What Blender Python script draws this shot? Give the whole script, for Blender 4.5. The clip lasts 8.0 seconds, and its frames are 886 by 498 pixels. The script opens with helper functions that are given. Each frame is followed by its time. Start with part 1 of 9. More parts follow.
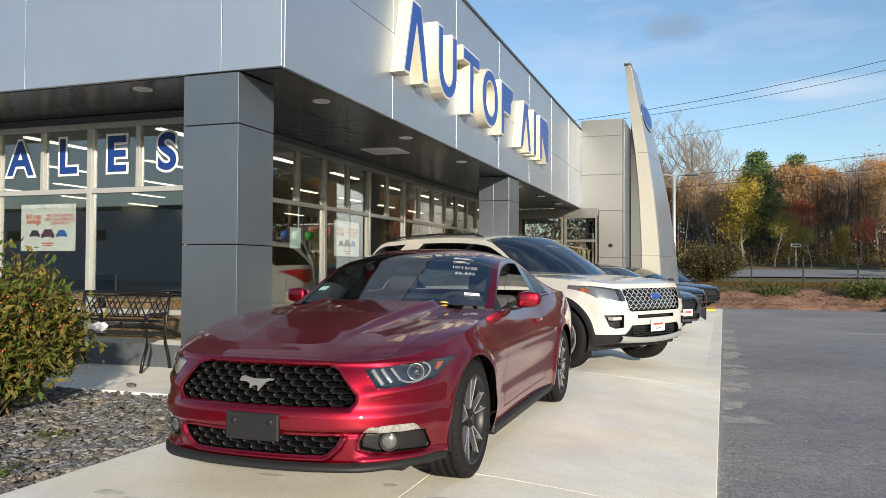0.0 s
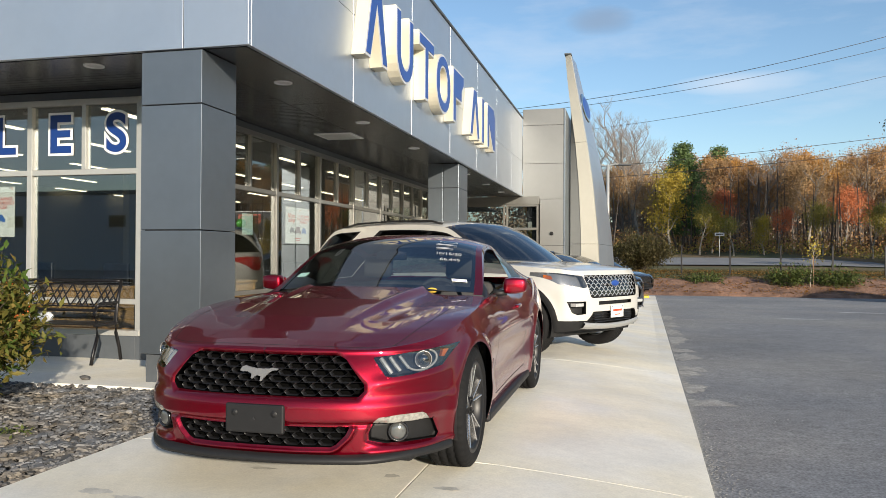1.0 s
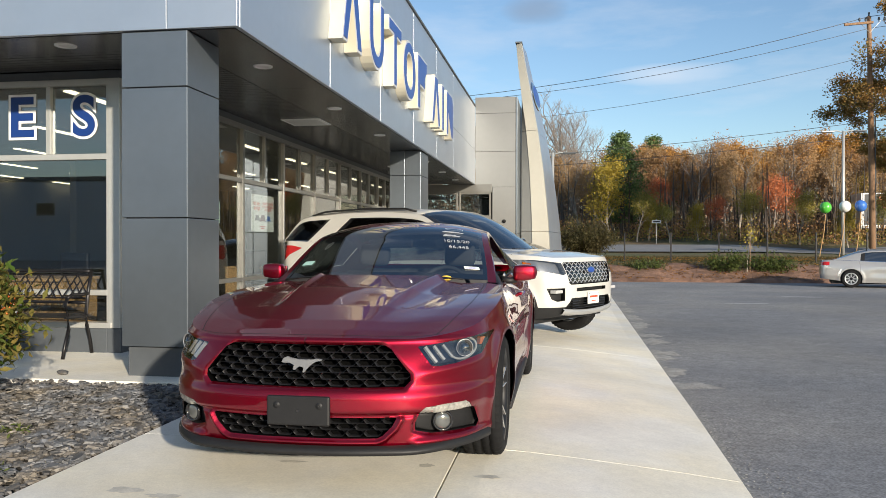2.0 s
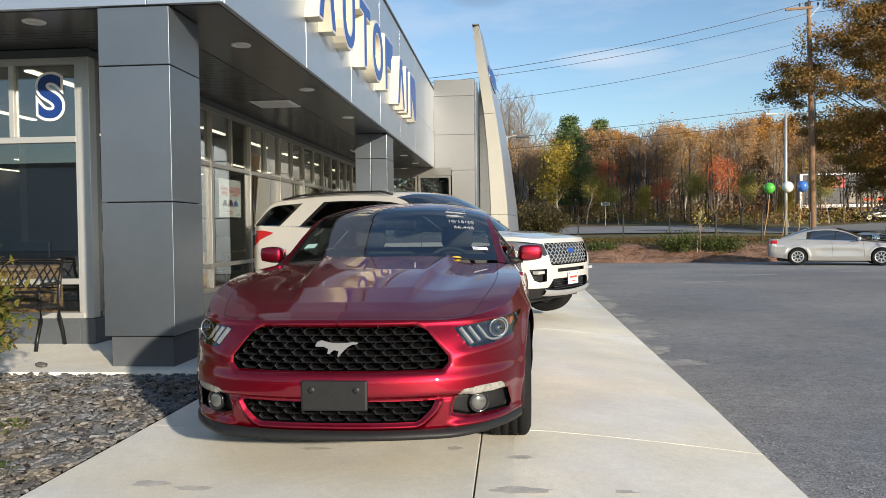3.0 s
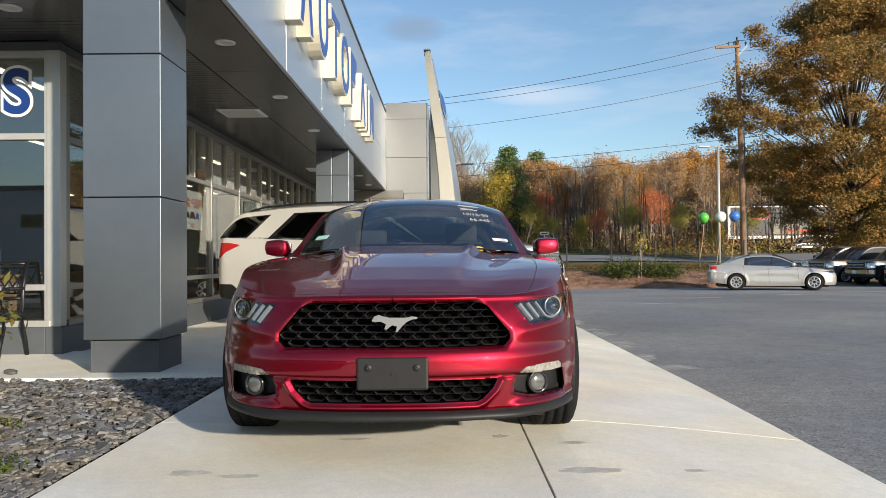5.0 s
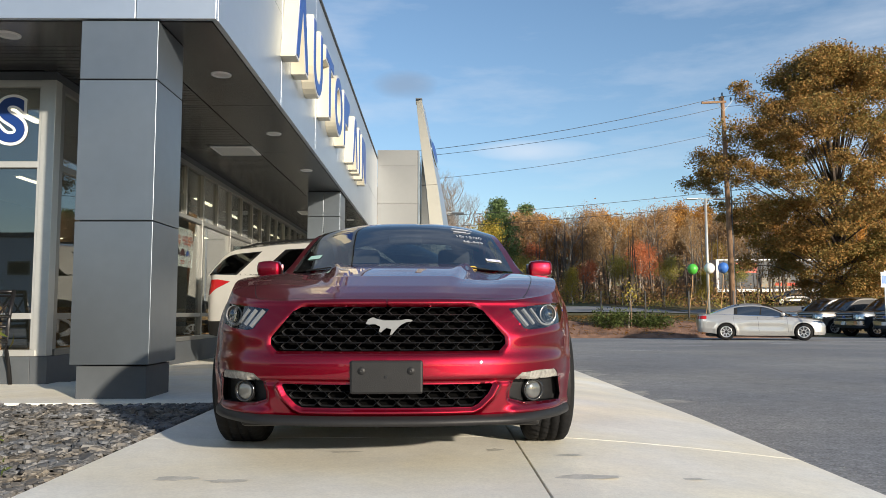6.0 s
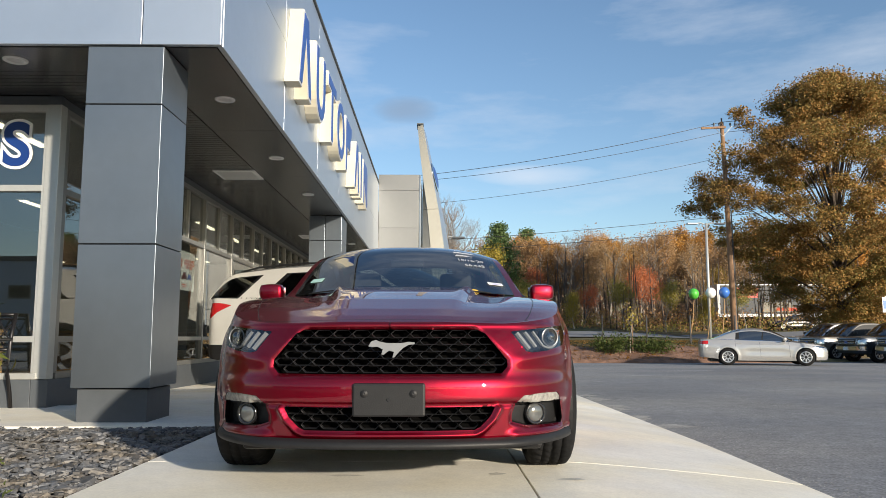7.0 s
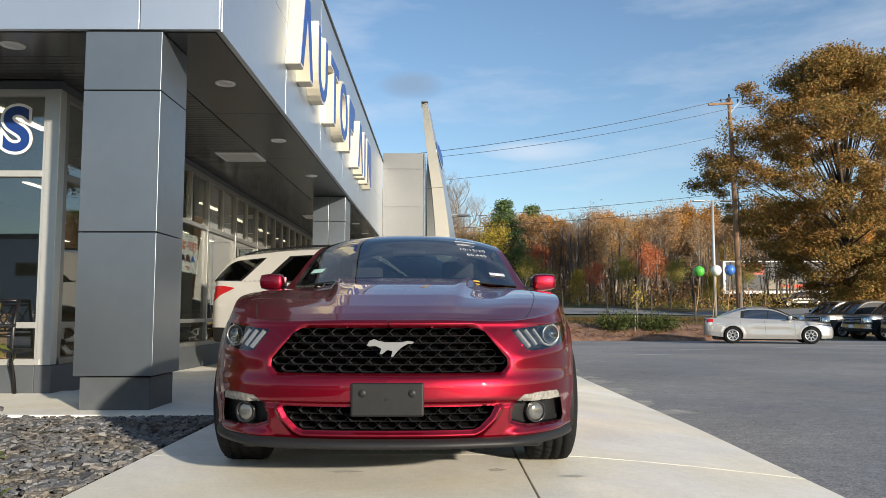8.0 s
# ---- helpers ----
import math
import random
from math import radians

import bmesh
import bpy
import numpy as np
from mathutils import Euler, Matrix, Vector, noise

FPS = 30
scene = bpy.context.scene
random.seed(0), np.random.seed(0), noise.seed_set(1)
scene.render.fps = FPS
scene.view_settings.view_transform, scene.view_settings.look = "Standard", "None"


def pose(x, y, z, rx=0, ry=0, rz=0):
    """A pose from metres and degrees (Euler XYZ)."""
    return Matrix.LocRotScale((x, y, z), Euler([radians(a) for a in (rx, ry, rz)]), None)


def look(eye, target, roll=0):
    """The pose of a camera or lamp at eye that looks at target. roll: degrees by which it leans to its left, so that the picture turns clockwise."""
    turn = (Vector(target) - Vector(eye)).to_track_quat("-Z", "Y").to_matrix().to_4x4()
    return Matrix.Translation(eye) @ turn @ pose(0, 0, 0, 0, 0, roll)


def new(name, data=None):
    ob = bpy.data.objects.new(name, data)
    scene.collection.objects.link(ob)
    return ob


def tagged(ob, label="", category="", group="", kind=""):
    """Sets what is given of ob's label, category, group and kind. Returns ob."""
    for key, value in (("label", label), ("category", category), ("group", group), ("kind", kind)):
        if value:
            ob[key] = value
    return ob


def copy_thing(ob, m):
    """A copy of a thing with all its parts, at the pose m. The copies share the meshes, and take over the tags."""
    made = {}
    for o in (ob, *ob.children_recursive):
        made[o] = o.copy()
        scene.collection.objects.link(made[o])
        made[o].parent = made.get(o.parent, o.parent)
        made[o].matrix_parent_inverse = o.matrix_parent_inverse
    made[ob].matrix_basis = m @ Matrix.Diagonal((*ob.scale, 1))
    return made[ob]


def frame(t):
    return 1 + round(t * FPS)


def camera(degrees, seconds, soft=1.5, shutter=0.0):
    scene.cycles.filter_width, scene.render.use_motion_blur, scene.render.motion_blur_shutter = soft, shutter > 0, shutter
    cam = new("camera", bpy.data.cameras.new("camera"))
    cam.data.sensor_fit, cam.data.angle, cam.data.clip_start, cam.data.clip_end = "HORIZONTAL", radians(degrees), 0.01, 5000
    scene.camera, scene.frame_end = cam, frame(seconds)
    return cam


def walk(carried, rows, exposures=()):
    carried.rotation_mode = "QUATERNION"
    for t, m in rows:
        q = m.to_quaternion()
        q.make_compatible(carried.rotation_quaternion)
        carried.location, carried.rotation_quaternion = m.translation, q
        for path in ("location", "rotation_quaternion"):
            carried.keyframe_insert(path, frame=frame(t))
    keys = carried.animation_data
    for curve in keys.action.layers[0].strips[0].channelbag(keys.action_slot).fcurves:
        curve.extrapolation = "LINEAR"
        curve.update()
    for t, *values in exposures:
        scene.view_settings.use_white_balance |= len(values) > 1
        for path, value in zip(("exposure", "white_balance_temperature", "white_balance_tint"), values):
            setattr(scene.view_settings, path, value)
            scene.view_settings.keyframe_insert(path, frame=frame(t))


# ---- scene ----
cam = camera(59.9, 8.0, soft=0.7)
PATH = [
    (0, (4.295, -6.39, 1.233), (3.646, -4.498, 1.279), 0.3),
    (0.5, (4.094, -6.378, 1.22), (3.531, -4.459, 1.253), 0.3),
    (1, (3.873, -6.405, 1.212), (3.4, -4.462, 1.229), 0.3),
    (1.5, (3.585, -6.475, 1.217), (3.197, -4.513, 1.22), 0.3),
    (3, (2.913, -6.435, 1.179), (2.738, -4.443, 1.125), -0.7),
    (3.5, (2.665, -6.415, 1.187), (2.551, -4.42, 1.12), -0.9),
    (4, (2.502, -6.345, 1.156), (2.436, -4.347, 1.092), -0.9),
    (4.5, (2.381, -6.319, 1.051), (2.352, -4.32, 1.018), -0.7),
    (6, (2.296, -6.282, 0.687), (2.322, -4.289, 0.852), -0.1),
    (6.5, (2.289, -6.298, 0.673), (2.317, -4.309, 0.884), -0.0),
    (7, (2.288, -6.302, 0.679), (2.312, -4.316, 0.907), 0.0),
    (7.5, (2.308, -6.283, 0.677), (2.325, -4.295, 0.889), 0.1),
    (8, (2.316, -6.265, 0.779), (2.326, -4.272, 0.945), 0.0),
]
walk(cam, [(t, look(eye, target, roll)) for t, eye, target, roll in PATH])


# ---- world and sun: low hazy autumn sun behind the camera, to its right ----
SUN_AZ = math.atan2(0.573, 0.82)      # the light travels towards -x and +y
SUN_EL = radians(14)
world = bpy.data.worlds.new("world")
scene.world = world
world.use_nodes = True
wn, wl = world.node_tree.nodes, world.node_tree.links
wn.clear()
w_out = wn.new("ShaderNodeOutputWorld")
w_bg = wn.new("ShaderNodeBackground")
w_sky = wn.new("ShaderNodeTexSky")
w_sky.sky_type = "NISHITA"
w_sky.sun_disc = False
w_sky.sun_elevation = SUN_EL
w_sky.sun_rotation = math.pi - SUN_AZ
w_sky.air_density, w_sky.dust_density, w_sky.ozone_density = 1.0, 0.5, 2.5
w_bg.inputs["Strength"].default_value = 0.122
# thin clouds, mixed in by height over a noise that is stretched sideways
w_co = wn.new("ShaderNodeTexCoord")
w_map = wn.new("ShaderNodeMapping")
w_map.inputs["Scale"].default_value = (1.6, 1.6, 7.0)
w_map.inputs["Location"].default_value = (0.35, 0.2, 0.6)
w_noise = wn.new("ShaderNodeTexNoise")
w_noise.inputs["Scale"].default_value = 1.7
w_noise.inputs["Detail"].default_value = 7.0
w_noise.inputs["Roughness"].default_value = 0.58
w_ramp = wn.new("ShaderNodeValToRGB")
w_ramp.color_ramp.elements[0].position, w_ramp.color_ramp.elements[0].color = 0.50, (0, 0, 0, 1)
w_ramp.color_ramp.elements[1].position, w_ramp.color_ramp.elements[1].color = 0.78, (0.55, 0.55, 0.55, 1)
w_mix = wn.new("ShaderNodeMixRGB")
w_mix.inputs[2].default_value = (4.6, 4.9, 5.4, 1)
for a, b in ((w_co.outputs["Generated"], w_map.inputs["Vector"]), (w_map.outputs["Vector"], w_noise.inputs["Vector"]),
             (w_noise.outputs["Fac"], w_ramp.inputs["Fac"]), (w_ramp.outputs["Color"], w_mix.inputs["Fac"]),
             (w_sky.outputs["Color"], w_mix.inputs[1]), (w_mix.outputs["Color"], w_bg.inputs["Color"]),
             (w_bg.outputs["Background"], w_out.inputs["Surface"])):
    wl.new(a, b)



def cloud(azimuth, height, wide, tall, colour, share, seed):
    """One soft-edged cloud in the sky: an ellipse round a direction (degrees from +y towards +x, and up), frayed by a noise."""
    global w_last
    az, el = radians(azimuth), radians(height)
    ahead = (math.sin(az) * math.cos(el), math.cos(az) * math.cos(el), math.sin(el))
    side, up = (math.cos(az), -math.sin(az), 0.0), (-math.sin(az) * math.sin(el), -math.cos(az) * math.sin(el), math.cos(el))

    def dot(v, k):
        d = wn.new("ShaderNodeVectorMath")
        d.operation = "DOT_PRODUCT"
        d.inputs[1].default_value = [c * k for c in v]
        wl.new(w_co.outputs["Generated"], d.inputs[0])
        return d.outputs["Value"]

    def calc(op, a, b):
        m = wn.new("ShaderNodeMath")
        m.operation = op
        for q, v in enumerate((a, b)):
            if isinstance(v, (int, float)):
                m.inputs[q].default_value = v
            else:
                wl.new(v, m.inputs[q])
        return m.outputs[0]
    x, y = dot(side, 1 / math.tan(radians(wide))), dot(up, 1 / math.tan(radians(tall)))
    r2 = calc("ADD", calc("MULTIPLY", x, x), calc("MULTIPLY", y, y))
    nz = wn.new("ShaderNodeTexNoise")
    nz.inputs["Scale"].default_value, nz.inputs["Detail"].default_value = 9.0, 6.0
    mp = wn.new("ShaderNodeMapping")
    mp.inputs["Location"].default_value = (seed, seed * 2.0, 0)
    mp.inputs["Scale"].default_value = (1.0, 1.0, 2.6)
    wl.new(w_co.outputs["Generated"], mp.inputs["Vector"])
    wl.new(mp.outputs["Vector"], nz.inputs["Vector"])
    f = calc("SUBTRACT", calc("ADD", 0.35, calc("MULTIPLY", nz.outputs["Fac"], 1.3)), r2)
    f = calc("MULTIPLY", calc("MULTIPLY", f, share), calc("GREATER_THAN", dot(ahead, 1.0), 0.5))
    f = calc("MINIMUM", calc("MAXIMUM", f, 0.0), share)
    mx = wn.new("ShaderNodeMixRGB")
    mx.inputs[2].default_value = (*colour, 1)
    wl.new(f, mx.inputs["Fac"])
    wl.new(w_last, mx.inputs[1])
    w_last = mx.outputs["Color"]


w_last = w_mix.outputs["Color"]
cloud(-2.3, 16.8, 2.6, 1.1, (1.75, 2.1, 2.7), 0.55, 3.1)
cloud(7.8, 12.0, 5.0, 0.8, (4.6, 5.0, 5.6), 0.50, 7.7)
wl.new(w_last, w_bg.inputs["Color"])

sun = new("sun", bpy.data.lights.new("sun", "SUN"))
sun.data.energy, sun.data.angle, sun.data.color = 5.0, radians(1.2), (1.0, 0.89, 0.735)
sun.matrix_world = look((40 * 0.573, -40 * 0.82, 40 * math.tan(SUN_EL)), (0, 0, 0))
scene.view_settings.exposure = 0.50


# ---- materials ----
def mat(name, color, rough=0.5, metal=0.0, vary=0.0, scale=8.0, bump=0.0, bump_scale=60.0, coat=0.0, spec=0.5,
        tint=None, rand=0.0, stain=0.0, stain_scale=1.5, coord="Object", stretch=(1, 1, 1), rvary=0.0, grain=0.0, grain_scale=90.0):
    """A principled surface: base colour varied by a fine and a coarse noise, by piece, and a bumped relief."""
    m = bpy.data.materials.new(name)
    m.use_nodes = True
    n, l = m.node_tree.nodes, m.node_tree.links
    p = n["Principled BSDF"]
    p.inputs["Roughness"].default_value, p.inputs["Metallic"].default_value = rough, metal
    p.inputs["Coat Weight"].default_value, p.inputs["Specular IOR Level"].default_value = coat, spec
    p.inputs["Coat Roughness"].default_value = 0.04
    co = n.new("ShaderNodeTexCoord")
    mp = n.new("ShaderNodeMapping")
    mp.inputs["Scale"].default_value = stretch
    l.new(co.outputs[coord], mp.inputs["Vector"])
    last = None
    rgb = n.new("ShaderNodeRGB")
    rgb.outputs[0].default_value = (*color, 1)
    last = rgb.outputs[0]

    def noise_tex(sc, det=5.0):
        t = n.new("ShaderNodeTexNoise")
        t.inputs["Scale"].default_value, t.inputs["Detail"].default_value = sc, det
        l.new(mp.outputs["Vector"], t.inputs["Vector"])
        return t.outputs["Fac"]

    def mul(fac_out, amount, centre=1.0):
        nonlocal last
        r = n.new("ShaderNodeMapRange")
        r.inputs["From Min"].default_value, r.inputs["From Max"].default_value = 0.25, 0.75
        r.inputs["To Min"].default_value, r.inputs["To Max"].default_value = centre - amount, centre + amount
        l.new(fac_out, r.inputs["Value"])
        x = n.new("ShaderNodeVectorMath")
        x.operation = "SCALE"
        l.new(last, x.inputs[0])
        l.new(r.outputs["Result"], x.inputs["Scale"])
        last = x.outputs["Vector"]

    if tint:
        mx = n.new("ShaderNodeMixRGB")
        mx.inputs[2].default_value = (*tint, 1)
        rp = n.new("ShaderNodeMapRange")
        rp.inputs["From Min"].default_value, rp.inputs["From Max"].default_value = 0.42, 0.62
        l.new(noise_tex(stain_scale, 6.0), rp.inputs["Value"])
        l.new(rp.outputs["Result"], mx.inputs["Fac"])
        l.new(last, mx.inputs[1])
        last = mx.outputs["Color"]
    if vary:
        mul(noise_tex(scale), vary)
        mul(noise_tex(scale * 6.3, 3.0), vary * 0.6)
    if grain:
        mul(noise_tex(grain_scale, 2.0), grain)
        mul(noise_tex(grain_scale * 0.22, 4.0), grain * 0.4)
    if stain:
        mul(noise_tex(stain_scale * 0.6, 7.0), stain)
    if rand:
        oi = n.new("ShaderNodeObjectInfo")
        ge = n.new("ShaderNodeNewGeometry")
        ad = n.new("ShaderNodeMath")
        ad.operation = "ADD"
        l.new(oi.outputs["Random"], ad.inputs[0])
        l.new(ge.outputs["Random Per Island"], ad.inputs[1])
        fr = n.new("ShaderNodeMath")
        fr.operation = "FRACT"
        l.new(ad.outputs[0], fr.inputs[0])
        r = n.new("ShaderNodeMapRange")
        r.inputs["To Min"].default_value, r.inputs["To Max"].default_value = 1 - rand, 1 + rand
        l.new(fr.outputs[0], r.inputs["Value"])
        x = n.new("ShaderNodeVectorMath")
        x.operation = "SCALE"
        l.new(last, x.inputs[0])
        l.new(r.outputs["Result"], x.inputs["Scale"])
        last = x.outputs["Vector"]
    l.new(last, p.inputs["Base Color"])
    if rvary:
        r = n.new("ShaderNodeMapRange")
        r.inputs["From Min"].default_value, r.inputs["From Max"].default_value = 0.3, 0.7
        r.inputs["To Min"].default_value, r.inputs["To Max"].default_value = max(0.02, rough - rvary), rough + rvary
        l.new(noise_tex(scale * 0.7, 6.0), r.inputs["Value"])
        l.new(r.outputs["Result"], p.inputs["Roughness"])
    if bump:
        b = n.new("ShaderNodeBump")
        b.inputs["Strength"].default_value, b.inputs["Distance"].default_value = 1.0, bump
        l.new(noise_tex(bump_scale, 4.0), b.inputs["Height"])
        l.new(b.outputs["Normal"], p.inputs["Normal"])
    return m


def glass_mat(name, tint, alpha, rough=0.0):
    """Thin pane: a clear, tinted share lets light straight through, the rest mirrors by Fresnel."""
    m = bpy.data.materials.new(name)
    m.use_nodes = True
    n, l = m.node_tree.nodes, m.node_tree.links
    n.clear()
    out = n.new("ShaderNodeOutputMaterial")
    tr = n.new("ShaderNodeBsdfTransparent")
    tr.inputs["Color"].default_value = (*tint, 1)
    gl = n.new("ShaderNodeBsdfGlossy")
    gl.inputs["Roughness"].default_value = rough
    lw = n.new("ShaderNodeLayerWeight")
    lw.inputs["Blend"].default_value = 0.5
    pw = n.new("ShaderNodeMath")
    pw.operation = "POWER"
    pw.inputs[1].default_value = 5.0
    l.new(lw.outputs["Facing"], pw.inputs[0])
    ma = n.new("ShaderNodeMath")
    ma.operation = "MULTIPLY_ADD"
    ma.inputs[1].default_value, ma.inputs[2].default_value = 0.92, 0.045 + alpha
    ma.use_clamp = True
    mx = n.new("ShaderNodeMixShader")
    l.new(pw.outputs[0], ma.inputs[0])
    l.new(ma.outputs[0], mx.inputs[0])
    l.new(tr.outputs[0], mx.inputs[1])
    l.new(gl.outputs[0], mx.inputs[2])
    l.new(mx.outputs[0], out.inputs[0])
    return m


def glow_mat(name, color, strength):
    m = bpy.data.materials.new(name)
    m.use_nodes = True
    p = m.node_tree.nodes["Principled BSDF"]
    p.inputs["Base Color"].default_value = (*color, 1)
    p.inputs["Emission Color"].default_value = (*color, 1)
    p.inputs["Emission Strength"].default_value = strength
    return m


M_ACM = mat("silver_panel", (0.49, 0.54, 0.60), 0.40, 0.82, 0.03, 1.2, rand=0.02, rvary=0.04)
# cream of the tower's edge, lightened to carry the low sun on it
M_TOWER = mat("sunlit_cream_tower_panel", (0.44, 0.42, 0.36), 0.40, 0.0, 0.03, 1.2)
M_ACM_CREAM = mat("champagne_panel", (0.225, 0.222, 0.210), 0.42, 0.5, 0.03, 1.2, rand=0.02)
M_GREY = mat("grey_panel", (0.172, 0.198, 0.224), 0.38, 0.72, 0.05, 1.5, rand=0.03, rvary=0.05)
M_GREY_D = mat("grey_base", (0.085, 0.095, 0.105), 0.55, 0.2, 0.08, 3.0)
M_SOFFIT = mat("soffit_panel", (0.060, 0.060, 0.060), 0.27, 0.3, 0.06, 3.0)
M_JOINT = mat("dark_joint", (0.015, 0.015, 0.016), 0.8)
M_ALU = mat("brushed_aluminium_frame", (0.50, 0.50, 0.47), 0.42, 0.5, 0.04, 6.0)
# the same aluminium with shade put into its colour: entrance doors, then east glazing
M_ALU_D = mat("deep_shade_aluminium_frame", (0.16, 0.155, 0.14), 0.45, 0.5, 0.04, 6.0)
M_ALU_E = mat("shaded_satin_aluminium_frame", (0.27, 0.265, 0.245), 0.38, 0.7, 0.04, 6.0)
M_GLASS = glass_mat("window_glass", (0.70, 0.75, 0.75), 0.14)
M_WHITE = mat("white_paint", (0.78, 0.78, 0.76), 0.5, 0, 0.02, 4.0)
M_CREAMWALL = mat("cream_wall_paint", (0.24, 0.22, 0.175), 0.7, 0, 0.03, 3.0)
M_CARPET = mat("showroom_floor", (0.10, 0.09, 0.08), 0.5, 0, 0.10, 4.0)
M_CEIL = mat("ceiling_tile", (0.60, 0.60, 0.57), 0.8, 0, 0.03, 4.0)
M_TUBE = glow_mat("lit_tube", (1.0, 0.82, 0.55), 3.8)
M_LENS = mat("frosted_lens", (0.55, 0.55, 0.53), 0.3)
M_BLUE = mat("blue_sign_face", (0.018, 0.060, 0.26), 0.35, 0, 0.03, 5.0)
M_SIGNSIDE = mat("cream_sign_return", (0.58, 0.53, 0.41), 0.4, 0.1, 0.03, 5.0)
M_SIGNWHITE = mat("white_sign_border", (0.50, 0.51, 0.52), 0.35, 0, 0.03, 5.0)
M_CONC = mat("pale_concrete", (0.76, 0.735, 0.665), 0.78, 0, 0.07, 2.5, bump=0.0015, bump_scale=150, tint=(0.79, 0.735, 0.60),
             stain=0.13, stain_scale=0.9, coord="Object", rand=0.03, rvary=0.06, grain=0.07, grain_scale=70)
M_ASPH = mat("asphalt", (0.205, 0.207, 0.212), 0.8, 0, 0.12, 3.0, bump=0.0035, bump_scale=110, tint=(0.25, 0.243, 0.232), stain=0.20, stain_scale=0.35, grain=0.42, grain_scale=55)
M_ROAD = mat("road_asphalt", (0.20, 0.202, 0.205), 0.8, 0, 0.1, 2.0, bump=0.004, bump_scale=60, stain=0.1, stain_scale=0.3)
M_SLATE = mat("slate_chips", (0.108, 0.112, 0.120), 0.55, 0, 0.22, 9.0, bump=0.003, bump_scale=60, rand=0.55, tint=(0.125, 0.108, 0.086), stain_scale=3.0)
M_SOIL = mat("dark_soil", (0.045, 0.038, 0.03), 0.95, 0, 0.3, 12.0, bump=0.02, bump_scale=30)
M_MULCH = mat("brown_mulch", (0.23, 0.13, 0.085), 0.95, 0, 0.3, 5.0, bump=0.05, bump_scale=14, tint=(0.115, 0.062, 0.04), stain=0.15)
M_GRASS = mat("autumn_grass", (0.085, 0.090, 0.030), 0.95, 0, 0.3, 1.5, bump=0.05, bump_scale=12, tint=(0.15, 0.10, 0.045), stain=0.25, stain_scale=0.25)
M_BLACKMETAL = mat("black_metal", (0.018, 0.017, 0.018), 0.4, 0.5, 0.1, 8.0, rvary=0.1)
M_PAPER = mat("poster_paper", (0.72, 0.72, 0.68), 0.6, 0, 0.02, 4.0)
M_RED_INK = mat("red_print", (0.60, 0.06, 0.02), 0.6)
M_DARK_INK = mat("dark_print", (0.04, 0.03, 0.03), 0.6)
M_WOOD_POLE = mat("weathered_pole_wood", (0.24, 0.145, 0.085), 0.9, 0, 0.25, 3.0, bump=0.01, bump_scale=20, stretch=(4, 4, 0.5), stain=0.15)
M_BARK = mat("bark", (0.085, 0.066, 0.052), 0.95, 0, 0.25, 4.0, bump=0.02, bump_scale=14, stretch=(3, 3, 0.6))
M_GREYBARK = mat("grey_bark", (0.235, 0.205, 0.178), 0.95, 0, 0.25, 4.0)
M_BIRCH = mat("pale_bark", (0.32, 0.28, 0.23), 0.9, 0, 0.2, 4.0)
M_STEEL = mat("galvanised_steel", (0.46, 0.46, 0.44), 0.5, 0.5, 0.05, 4.0)
M_TAN = mat("tan_furniture", (0.42, 0.25, 0.11), 0.5, 0, 0.1, 5.0)
M_YELLOW = mat("yellow_pad", (0.62, 0.40, 0.05), 0.7, 0, 0.1, 6.0)


def leaf_mat(name, a, b, scale=0.5):
    """Leaves whose colour runs between two tones from clump to clump and leaf to leaf."""
    m = bpy.data.materials.new(name)
    m.use_nodes = True
    n, l = m.node_tree.nodes, m.node_tree.links
    p = n["Principled BSDF"]
    p.inputs["Roughness"].default_value = 0.65
    p.inputs["Specular IOR Level"].default_value = 0.25
    co = n.new("ShaderNodeTexCoord")
    t = n.new("ShaderNodeTexNoise")
    t.inputs["Scale"].default_value = scale
    ge = n.new("ShaderNodeNewGeometry")
    oi = n.new("ShaderNodeObjectInfo")
    s = n.new("ShaderNodeMath")
    s.operation = "MULTIPLY_ADD"
    s.inputs[1].default_value = 0.55
    s2 = n.new("ShaderNodeMath")
    s2.operation = "MULTIPLY_ADD"
    s2.inputs[1].default_value = 0.35
    r = n.new("ShaderNodeMapRange")
    r.inputs["From Min"].default_value, r.inputs["From Max"].default_value = 0.55, 1.25
    mx = n.new("ShaderNodeMixRGB")
    mx.inputs[1].default_value, mx.inputs[2].default_value = (*a, 1), (*b, 1)
    l.new(co.outputs["Object"], t.inputs["Vector"])
    l.new(ge.outputs["Random Per Island"], s.inputs[0])
    l.new(t.outputs["Fac"], s.inputs[2])
    l.new(oi.outputs["Random"], s2.inputs[0])
    l.new(s.outputs[0], s2.inputs[2])
    l.new(s2.outputs[0], r.inputs["Value"])
    l.new(r.outputs["Result"], mx.inputs["Fac"])
    l.new(mx.outputs["Color"], p.inputs["Base Color"])
    tl = n.new("ShaderNodeBsdfTranslucent")
    l.new(mx.outputs["Color"], tl.inputs["Color"])
    ms = n.new("ShaderNodeMixShader")
    ms.inputs[0].default_value = 0.3
    l.new(p.outputs[0], ms.inputs[1])
    l.new(tl.outputs[0], ms.inputs[2])
    l.new(ms.outputs[0], n["Material Output"].inputs["Surface"])
    return m


